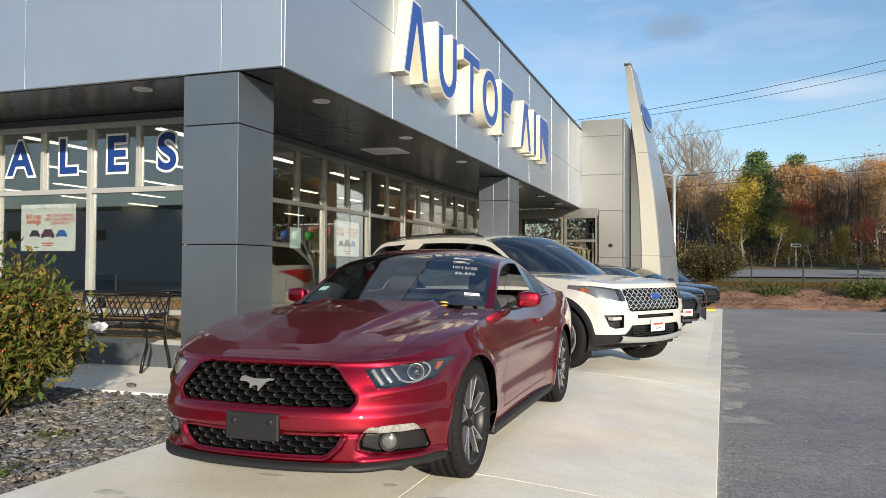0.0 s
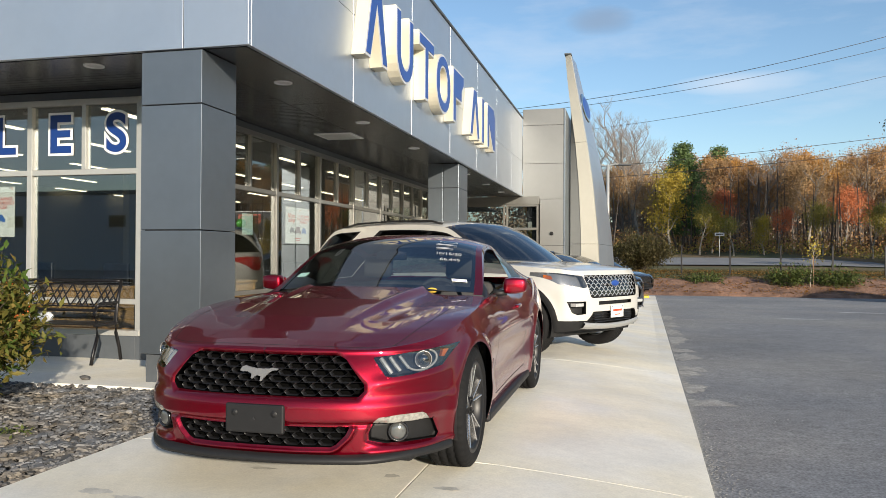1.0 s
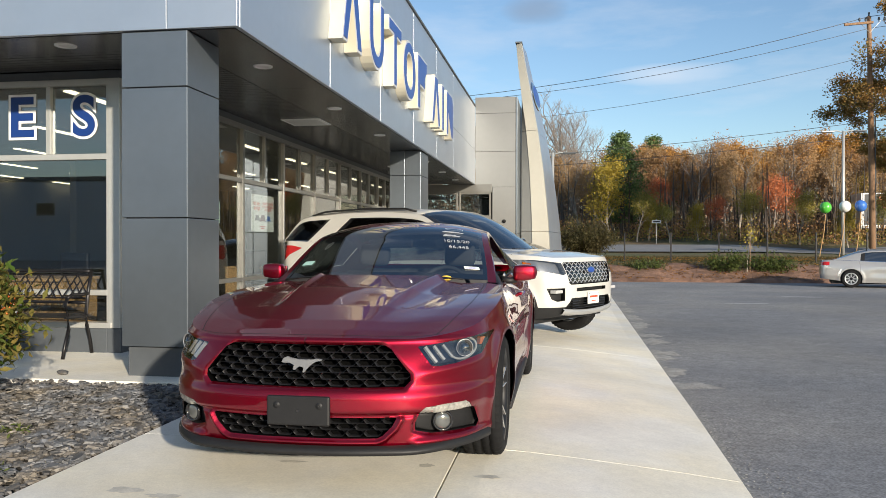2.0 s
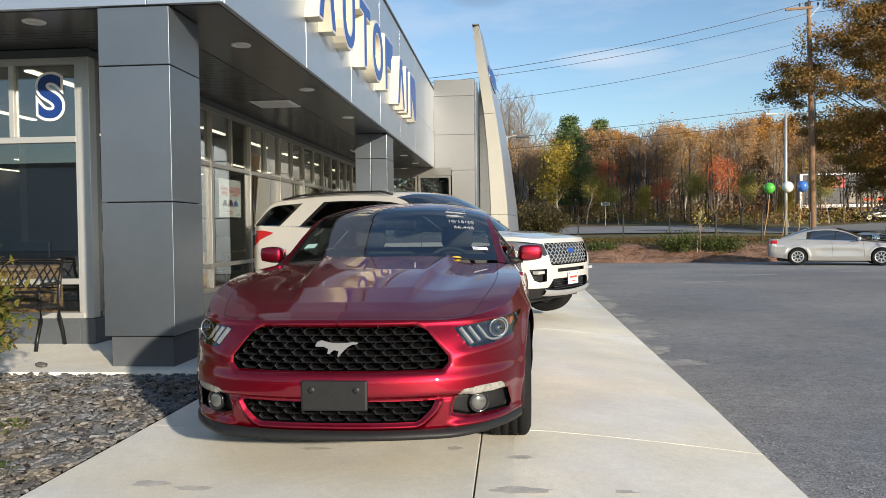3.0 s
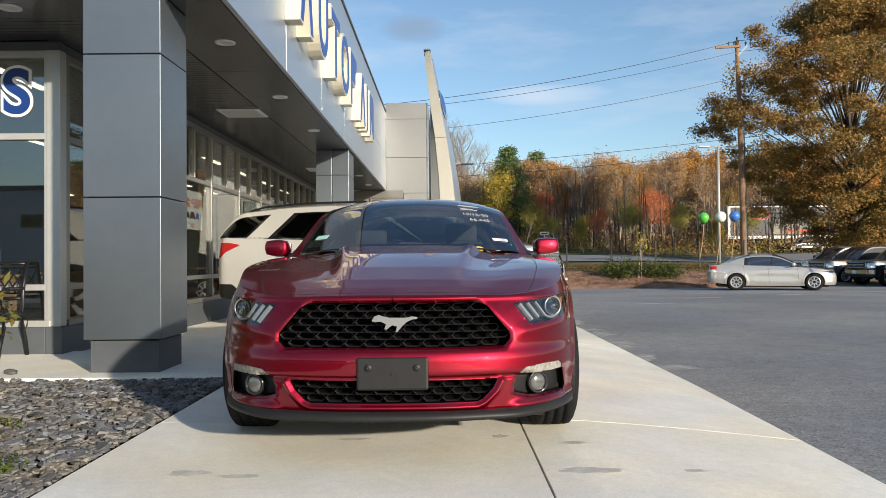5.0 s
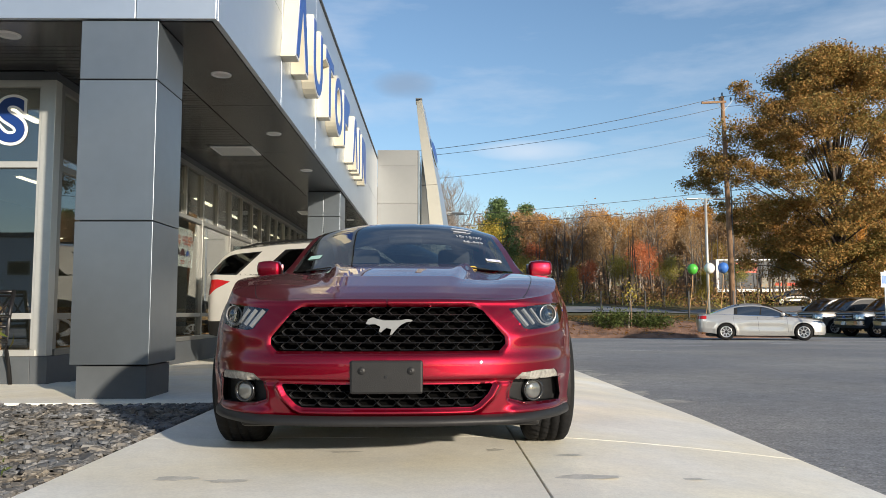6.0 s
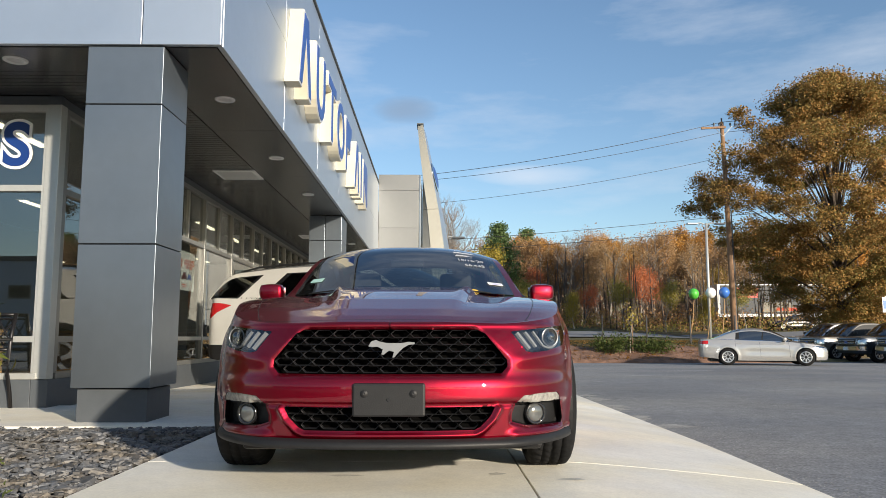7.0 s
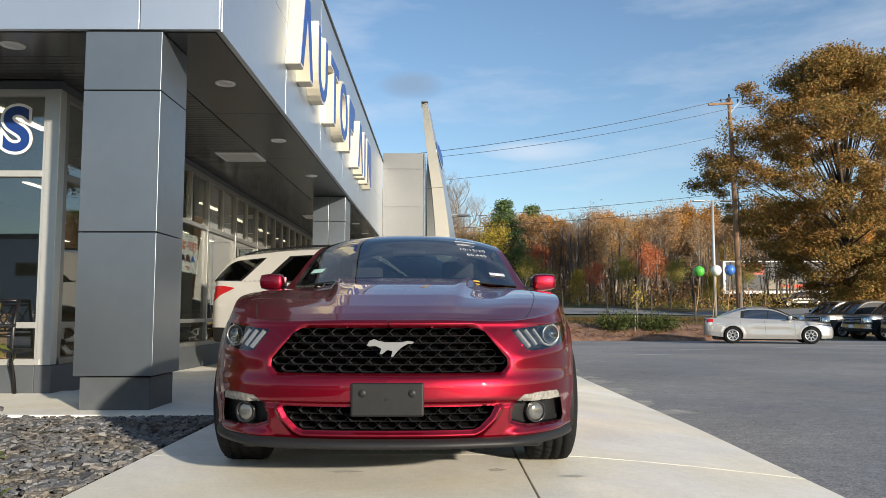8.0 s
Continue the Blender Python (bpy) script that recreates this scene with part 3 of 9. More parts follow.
part("slat_field", bm, M_SOFFIT, sof)
part("soffit_deck", boxm(-12.5, 0.44, 0.02, 18.2, SOF + 0.03, SOF + 0.06), M_JOINT, sof)

# round recessed lights and the square vent
light = thing("recessed_light", "round white recessed soffit light, unlit", "ceiling light", (0.13, 1.44, SOF), group="soffit lights")
bm = bmesh.new()
n = 28
rings = []
for r, z in ((0.105, 0.004), (0.100, -0.010), (0.080, -0.012), (0.070, 0.0)):
    rings.append([bm.verts.new((r * math.cos(2 * math.pi * k / n), r * math.sin(2 * math.pi * k / n), z)) for k in range(n)])
for a, b in zip(rings, rings[1:]):
    for k in range(n):
        bm.faces.new((a[k], b[k], b[(k + 1) % n], a[(k + 1) % n]))
part("trim_ring", bm, M_WHITE, light, smooth=True)
bm = bmesh.new()
bmesh.ops.create_circle(bm, cap_ends=True, segments=24, radius=0.072, matrix=Matrix.Translation((0, 0, -0.001)))
part("lens", bm, M_LENS, light)
for x, y in ((0.13, 4.05), (0.13, 6.75), (0.13, 11.2), (0.13, 13.8), (0.13, 16.3), (-1.42, 0.32), (-4.1, 0.32)):
    copy_thing(light, pose(x, y, SOF))
vent = thing("ceiling_vent", "square white soffit vent panel", "vent", (-0.66, 5.15, SOF - 0.001))
part("frame", boxm(-0.31, 0.31, -0.31, 0.31, -0.012, 0.003, 0.004), M_WHITE, vent)
bm = bmesh.new()
for k in range(9):
    box(bm, -0.26, 0.26, -0.25 + k * 0.058, -0.21 + k * 0.058, -0.018, -0.0125)
part("louvres", bm, M_LENS, vent)
copy_thing(vent, pose(-0.66, 12.4, SOF - 0.001))


def column(name, label, x0, x1, y0, y1, seams, vseam=None):
    th = thing(name, label, "column", kind="structure")
    part("core", boxm(x0 + 0.03, x1 - 0.03, y0 + 0.03, y1 - 0.03, 0.272, SOF - 0.004), M_JOINT, th)
    zs = [0.27, *seams, SOF - 0.003]
    for z0, z1 in zip(zs, zs[1:]):
        if vseam is None:
            part("panel", boxm(x0, x1, y0, y1, z0 + 0.005, z1 - 0.005, 0.004), M_GREY, th)
        else:
            part("panel", boxm(x0, vseam - 0.005, y0, y1, z0 + 0.005, z1 - 0.005, 0.004), M_GREY, th)
            part("panel", boxm(vseam + 0.005, x1, y0, y1, z0 + 0.005, z1 - 0.005, 0.004), M_GREY, th)
    part("plinth", boxm(x0 + 0.035, x1 - 0.035, y0 + 0.05, y1 - 0.05, -0.12, 0.262, 0.004), M_GREY_D, th, "darker recessed plinth")
    return th


column("column_1", "dark grey metal-clad square column with thin joints", -0.62, 0.015, -0.03, 0.61, [1.437, 2.613])
column("column_2", "dark grey metal-clad column beside the entrance", -0.22, 0.43, 9.07, 9.95, [1.437, 2.613], 0.10)

# ---- glazing ----
def glazing(name, label, axis, at, out, posts, z0, z1, ztr, zlow, uppers, frame_mat):
    """Storefront: posts, sill, transom, head and panes. at: the plane of the glass."""
    th = thing(name, label, "window", kind="structure")
    d0, d1 = (at - 0.05, at + 0.05)

    def bx(a, b, p0, p1, q0, q1, bev=0.004):
        return boxm(a, b, q0, q1, p0, p1, bev) if axis == "x" else boxm(q0, q1, a, b, p0, p1, bev)
    a, b = posts[0], posts[-1]
    part("sill", bx(a - 0.03, b + 0.03, z0, z0 + 0.06, d0 - 0.025, d1 + 0.025), frame_mat, th)
    part("head", bx(a - 0.02, b + 0.02, z1 - 0.07, z1, d0, d1), frame_mat, th)
    for p, q in zip(posts, posts[1:]):
        part("transom", bx(p + 0.035, q - 0.035, ztr - 0.032, ztr + 0.032, d0 + 0.003, d1 - 0.003), frame_mat, th)
        if zlow:
            part("lower_rail", bx(p + 0.035, q - 0.035, zlow - 0.03, zlow + 0.03, d0 + 0.003, d1 - 0.003), frame_mat, th)
        for u0, u1 in zip([z0 + 0.06, zlow] if zlow else [z0 + 0.06], [zlow, ztr] if zlow else [ztr]):
            pn = part("pane", bx(p + 0.03, q - 0.03, u0 + 0.02, u1 - 0.02, at - 0.004, at + 0.004, 0), M_GLASS, th)
            pn.visible_shadow = False
        m = (p + q) / 2
        for u0, u1 in ((p, m), (m, q)) if uppers else ((p, q),):
            pn = part("pane", bx(u0 + 0.03, u1 - 0.03, ztr + 0.02, z1 - 0.05, at - 0.004, at + 0.004, 0), M_GLASS, th)
            pn.visible_shadow = False
        if uppers:
            part("mullion", bx(m - 0.028, m + 0.028, ztr + 0.033, z1 - 0.071, d0 + 0.004, d1 - 0.004), frame_mat, th)
    for p in posts:
        part("post", bx(p - 0.035, p + 0.035, z0 + 0.061, z1 - 0.071, d0 - 0.002, d1 + 0.002), frame_mat, th)
    return th


glazing("window_1", "aluminium storefront glazing with tall panes over a dark base", "x", 1.40, -1, [-9.3, -7.75, -6.2, -4.66, -3.11, -1.62], 0.27, 3.03, 2.17, 0.66, True, M_ALU)
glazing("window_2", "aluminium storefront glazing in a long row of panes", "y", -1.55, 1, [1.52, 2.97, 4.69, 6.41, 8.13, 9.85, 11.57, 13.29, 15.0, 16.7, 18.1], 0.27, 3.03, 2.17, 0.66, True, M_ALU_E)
base = thing("baseboard", "dark grey base wall under the glazing", "base wall", kind="structure")
part("base_south", boxm(-12, -1.64, 1.33, 1.55, -0.2, 0.268, 0.004), M_GREY_D, base)
part("base_east", boxm(-1.637, -1.47, 1.33, 18.2, -0.4, 0.268, 0.004), M_GREY_D, base)
part("head_south", boxm(-12, -1.5, 1.36, 1.44, 3.031, SOF, 0), M_GREY_D, base)
part("head_east", boxm(-1.59, -1.51, 1.445, 18.2, 3.031, SOF, 0), M_GREY_D, base)
part("corner_post", boxm(-1.63, -1.49, 1.34, 1.47, 0.271, 3.03, 0.005), M_ALU, base, "pale aluminium corner post")

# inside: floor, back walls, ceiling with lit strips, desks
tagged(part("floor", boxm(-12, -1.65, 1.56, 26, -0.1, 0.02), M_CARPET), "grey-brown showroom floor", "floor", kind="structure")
tagged(part("ceiling", boxm(-12, -1.65, 1.46, 26, 3.09, 3.13), M_CEIL), "white showroom ceiling", "ceiling", kind="structure")
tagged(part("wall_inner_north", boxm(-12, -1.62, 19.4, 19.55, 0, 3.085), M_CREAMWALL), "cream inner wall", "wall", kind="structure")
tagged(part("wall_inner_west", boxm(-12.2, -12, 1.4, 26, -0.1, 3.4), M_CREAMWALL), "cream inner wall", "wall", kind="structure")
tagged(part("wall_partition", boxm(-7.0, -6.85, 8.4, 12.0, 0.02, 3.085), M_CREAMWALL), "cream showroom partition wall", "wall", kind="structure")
strip = thing("ceiling_light", "lit fluorescent strip light in the showroom ceiling", "ceiling light", (-2.6, 2.6, 3.088), group="showroom lights")
part("housing", boxm(-0.08, 0.08, -0.62, 0.62, -0.03, 0.0, 0.004), M_WHITE, strip)
part("tube", boxm(-0.05, 0.05, -0.58, 0.58, -0.05, -0.031, 0.006), M_TUBE, strip)
for i in range(5):
    for j in range(7):
        if i + j:
            copy_thing(strip, pose(-2.6 - 2.3 * i, 2.6 + 2.5 * j, 3.088))


def desk(at, rz):
    d = thing("reception_desk", "tan wooden showroom desk", "desk", at, rz, group="showroom desks")
    part("top", boxm(-0.8, 0.8, -0.4, 0.4, 0.71, 0.75, 0.006), M_TAN, d)
    part("side_panel", boxm(-0.78, -0.74, -0.36, 0.36, 0, 0.709), M_TAN, d)
    part("side_panel", boxm(0.74, 0.78, -0.36, 0.36, 0, 0.709), M_TAN, d)
    part("front_panel", boxm(-0.739, 0.739, -0.34, -0.31, 0.05, 0.709), M_TAN, d)
    return d


d0 = desk((-3.6, 2.6, 0.02), 0)
for x, y, r in ((-2.9, 5.2, 90), (-2.7, 8.2, 90), (-5.6, 3.4, 0), (-2.8, 11.6, 90)):
    copy_thing(d0, pose(x, y, 0.02, 0, 0, r))


def office_chair(at, rz):
    c = thing("office_chair", "black office chair in the showroom", "chair", at, rz, group="showroom chairs")
    part("seat", boxm(-0.24, 0.24, -0.24, 0.24, 0.44, 0.52, 0.03), M_BLACKMETAL, c)
    bm = boxm(-0.22, 0.22, 0.20, 0.26, 0.60, 1.05, 0.025)
    part("backrest", bm, M_BLACKMETAL, c)
    part("column", cyl(bmesh.new(), (0, 0, 0.06), (0, 0, 0.44), 0.03, seg=10), M_BLACKMETAL, c)
    bm = bmesh.new()
    for k in range(5):
        a = 2 * math.pi * k / 5
        cyl(bm, (0, 0, 0.07), (0.28 * math.cos(a), 0.28 * math.sin(a), 0.03), 0.02, 0.014, 8)
    part("base", bm, M_BLACKMETAL, c)
    return c


c0 = office_chair((-3.6, 3.4, 0.02), 0)
for x, y, r in ((-2.3, 7.2, 40), (-2.2, 4.3, 200), (-5.6, 4.2, 10), (-2.4, 10.3, 120)):
    copy_thing(c0, pose(x, y, 0.02, 0, 0, r))

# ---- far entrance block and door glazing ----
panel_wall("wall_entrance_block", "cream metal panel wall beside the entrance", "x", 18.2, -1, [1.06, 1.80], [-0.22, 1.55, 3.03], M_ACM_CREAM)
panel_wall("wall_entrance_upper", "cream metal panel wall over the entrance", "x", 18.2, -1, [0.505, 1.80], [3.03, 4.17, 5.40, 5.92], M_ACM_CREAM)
panel_wall("wall_entrance_return", "dark grey side of the entrance block", "y", 1.86, 1, [18.21, 20.5, 24], [-0.3, 1.55, 3.03, 4.17, 5.92], M_GREY)
part("entrance_core", boxm(0.6, 1.75, 18.55, 25, -0.3, 5.85), M_JOINT)
tagged(bpy.data.objects["entrance_core"], "closed inner mass of the entrance block", "wall", kind="structure")
ent = thing("door_1", "aluminium entrance doors with dark glass", "door", kind="structure")
for x0, x1 in ((-1.48, -0.06), (-0.02, 1.02)):
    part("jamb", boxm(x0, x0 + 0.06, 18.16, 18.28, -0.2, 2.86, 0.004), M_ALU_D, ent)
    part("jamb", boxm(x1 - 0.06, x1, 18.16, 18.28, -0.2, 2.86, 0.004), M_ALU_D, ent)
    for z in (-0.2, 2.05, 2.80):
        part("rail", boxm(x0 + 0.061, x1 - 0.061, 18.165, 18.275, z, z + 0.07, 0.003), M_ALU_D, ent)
    g = part("pane", boxm(x0 + 0.05, x1 - 0.05, 18.215, 18.225, -0.14, 2.81), M_GLASS, ent)
    g.visible_shadow = False
part("header", boxm(-1.5, 1.05, 18.15, 18.35, 2.865, SOF, 0.004), M_ALU_D, ent, "metal header, shade put into its colour")
cm = thing("wall_camera", "small black round fixture on the entrance wall", "wall fixture", (1.44, 18.2, 1.93))
part("mount", cyl(bmesh.new(), (0, 0.0, 0), (0, -0.03, 0), 0.06, seg=16), M_BLACKMETAL, cm)
part("dome", cyl(bmesh.new(), (0, -0.031, 0), (0, -0.09, 0), 0.05, 0.02, 16), M_BLACKMETAL, cm)

# ---- brand tower: a leaning curved blade ----
def tower():
    th = thing("sign_tower", "tall curved cream and silver blade-shaped sign tower", "sign tower", (0, 0, 0))
    ZK = [-0.4, 2.0, 3.74, 5.0, 6.1, 7.1, 8.0]
    RK = [2.93, 2.80, 2.63, 2.45, 2.25, 2.06, 1.90]
    LK = [2.30, 2.26, 2.18, 2.07, 1.92, 1.80, 1.72]
    right = lambda z: float(np.interp(z, ZK, RK))
    left = lambda z: float(np.interp(z, ZK, LK))

    def blade(name, z0, z1, sec, material, label=""):
        bm = bmesh.new()
        rows = []
        for k in range(15):
            z = z0 + (z1 - z0) * k / 14
            rows.append([bm.verts.new((x, y, z)) for x, y in sec(z)])
        n = len(rows[0])
        for p, q in zip(rows, rows[1:]):
            for k in range(n):
                bm.faces.new((p[k], p[(k + 1) % n], q[(k + 1) % n], q[k]))
        bm.faces.new(rows[0][::-1])
        bm.faces.new(rows[-1])
        bmesh.ops.recalc_face_normals(bm, faces=bm.faces)
        return part(name, bm, material, th, label)
    deep = lambda z: 24.6 - 3.6 * ((z + 0.4) / 8.4) ** 1.6
    for z0, z1 in ((-0.4, 1.62), (1.632, 5.04), (5.052, 8.0)):
        # the lit edge, slightly folded, sun put into its cream, and the bluish sign face behind it
        blade("edge_face", z0, z1, lambda z: ((left(z), 19.80), (right(z), 19.68), (right(z) + 0.02, 19.95), (left(z), 20.1)), M_TOWER, "cream metal edge of the blade, lightened as if sunlit")
        blade("sign_face", z0, z1, lambda z: ((right(z) - 0.10, 19.96), (right(z) + 0.02, 19.96), (right(z) + 0.02 + 0.085 * (deep(z) - 19.95), deep(z)), (right(z) - 0.10, deep(z))), M_ACM, "silver sign face")
        if z0 < 6:
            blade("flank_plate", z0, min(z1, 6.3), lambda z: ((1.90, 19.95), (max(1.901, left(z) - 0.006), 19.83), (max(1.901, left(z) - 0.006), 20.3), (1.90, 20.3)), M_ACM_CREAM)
    part("cap", boxm(1.70, 1.93, 19.66, 20.4, 8.003, 8.05, 0.006), M_GREY_D, th)
    yb, zb = 21.2, 6.45
    xb = right(zb) + 0.02 + 0.085 * (yb - 19.95)
    e = bmesh.new()
    tilt = Matrix.Rotation(math.atan(0.085), 4, "Z").inverted() @ Matrix.Rotation(radians(-10), 4, "Y")
    bmesh.ops.create_uvsphere(e, u_segments=36, v_segments=16, radius=1.0, matrix=Matrix.Translation((xb, yb, zb)) @ tilt @ Matrix.Diagonal((0.09, 1.0, 0.50, 1)))
    part("badge_rim", e, M_CHROME_SIGN, th, "chrome oval badge rim", True)
    e = bmesh.new()
    bmesh.ops.create_uvsphere(e, u_segments=36, v_segments=16, radius=1.0, matrix=Matrix.Translation((xb + 0.035, yb, zb)) @ tilt @ Matrix.Diagonal((0.07, 0.86, 0.40, 1)))
    part("badge", e, M_BLUE, th, "plain blue oval badge", True)
    return th


M_CHROME_SIGN = mat("chrome_rim", (0.55, 0.55, 0.55), 0.15, 1.0)
tower()

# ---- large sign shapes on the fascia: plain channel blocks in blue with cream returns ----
def rounded(w, h, r, n=6, corners=(1, 1, 1, 1)):
    pts = []
    for (cx, cy, a0), on in zip(((w / 2 - r, h / 2 - r, 0), (-w / 2 + r, h / 2 - r, 90), (-w / 2 + r, -h / 2 + r, 180), (w / 2 - r, -h / 2 + r, 270)), corners):
        if on:
            pts += [(cx + r * math.cos(radians(a0 + 90 * k / n)), cy + r * math.sin(radians(a0 + 90 * k / n))) for k in range(n + 1)]
        else:
            pts.append((math.copysign(w / 2, cx), math.copysign(h / 2, cy)))
    return pts


def inset(loop, d):
    """The loop moved inwards by d, corner by corner (outer loops run counter-clockwise, holes clockwise)."""
    out, n = [], len(loop)
    for k in range(n):
        (ax, ay), (bx, by), (cx, cy) = loop[k - 1], loop[k], loop[(k + 1) % n]
        e, f = Vector((bx - ax, by - ay)).normalized(), Vector((cx - bx, cy - by)).normalized()
        m = Vector((-e.y - f.y, e.x + f.x))
        m = m.normalized() / max(0.35, m.length / 2) if m.length > 1e-6 else Vector((-e.y, e.x))
        out.append((bx + m.x * d, by + m.y * d))
    return out


def channel(loops, depth):
    """A plate with holes: closed loops in a plane, filled, with walls of that depth."""
    bm = bmesh.new()
    for z in (0, depth):
        es = []
        for lp in loops:
            vs = [bm.verts.new((a, b, z)) for a, b in lp]
            es += [bm.edges.new((vs[k - 1], vs[k])) for k in range(len(vs))]
        bmesh.ops.triangle_fill(bm, edges=es, use_beauty=True)
    bm.verts.ensure_lookup_table()
    half, o = len(bm.verts) // 2, 0
    for lp in loops:
        n = len(lp)
        for k in range(n):
            a, b = o + k, o + (k + 1) % n
            bm.faces.new((bm.verts[a], bm.verts[b], bm.verts[half + b], bm.verts[half + a]))
        o += n
    bmesh.ops.recalc_face_normals(bm, faces=bm.faces)
    return bm


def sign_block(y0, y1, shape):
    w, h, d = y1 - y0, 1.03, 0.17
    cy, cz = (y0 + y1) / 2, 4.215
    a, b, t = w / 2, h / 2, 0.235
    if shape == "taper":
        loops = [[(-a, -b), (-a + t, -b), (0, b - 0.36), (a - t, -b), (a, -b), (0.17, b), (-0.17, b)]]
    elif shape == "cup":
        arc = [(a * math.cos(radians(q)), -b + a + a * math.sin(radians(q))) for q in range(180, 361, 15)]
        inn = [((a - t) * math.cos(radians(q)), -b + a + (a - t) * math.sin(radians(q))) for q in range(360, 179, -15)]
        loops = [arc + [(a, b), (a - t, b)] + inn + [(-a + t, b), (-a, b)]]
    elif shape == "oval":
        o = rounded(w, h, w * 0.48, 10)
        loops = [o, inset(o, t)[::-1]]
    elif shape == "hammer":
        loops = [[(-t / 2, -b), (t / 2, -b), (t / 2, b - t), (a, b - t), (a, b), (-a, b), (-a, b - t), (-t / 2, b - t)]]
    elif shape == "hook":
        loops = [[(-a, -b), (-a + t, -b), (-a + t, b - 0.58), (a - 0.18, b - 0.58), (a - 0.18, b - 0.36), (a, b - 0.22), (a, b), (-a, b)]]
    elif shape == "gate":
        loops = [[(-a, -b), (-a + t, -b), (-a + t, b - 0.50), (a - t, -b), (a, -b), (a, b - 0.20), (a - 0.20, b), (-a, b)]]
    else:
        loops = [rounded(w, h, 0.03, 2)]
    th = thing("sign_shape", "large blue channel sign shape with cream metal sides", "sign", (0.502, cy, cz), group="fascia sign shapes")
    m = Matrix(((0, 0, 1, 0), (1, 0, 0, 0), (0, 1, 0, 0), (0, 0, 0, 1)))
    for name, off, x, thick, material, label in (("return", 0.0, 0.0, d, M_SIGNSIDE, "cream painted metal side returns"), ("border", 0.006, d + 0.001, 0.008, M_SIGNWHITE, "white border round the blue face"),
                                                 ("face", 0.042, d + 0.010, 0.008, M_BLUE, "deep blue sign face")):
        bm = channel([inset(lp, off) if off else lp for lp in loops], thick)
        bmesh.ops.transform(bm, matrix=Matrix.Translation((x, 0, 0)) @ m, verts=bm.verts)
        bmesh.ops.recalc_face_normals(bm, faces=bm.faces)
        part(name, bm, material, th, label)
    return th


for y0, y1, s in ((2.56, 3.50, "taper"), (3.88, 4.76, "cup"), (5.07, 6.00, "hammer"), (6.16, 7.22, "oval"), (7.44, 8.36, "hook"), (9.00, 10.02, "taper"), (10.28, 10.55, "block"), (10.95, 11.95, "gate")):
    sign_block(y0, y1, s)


# ---- trees ----
def leaf_quads(C, leaf, r):
    """One folded four-cornered leaf at each spot of C, turned at random."""
    n = len(C)
    u = r.normal(0, 1, (n, 3))
    u /= np.linalg.norm(u, axis=1)[:, None]
    w = np.cross(u, r.normal(0, 1, (n, 3)))
    w /= np.linalg.norm(w, axis=1)[:, None] + 1e-6
    s = leaf * r.uniform(0.6, 1.3, (n, 1))
    fold = np.cross(u, w) * s * 0.22
    V = np.stack([C - u * s * 0.6, C + w * s * 0.38 + fold, C + u * s * 0.6, C - w * s * 0.38 + fold], 1).reshape(-1, 3)
    return V, np.arange(4 * n).reshape(-1, 4)


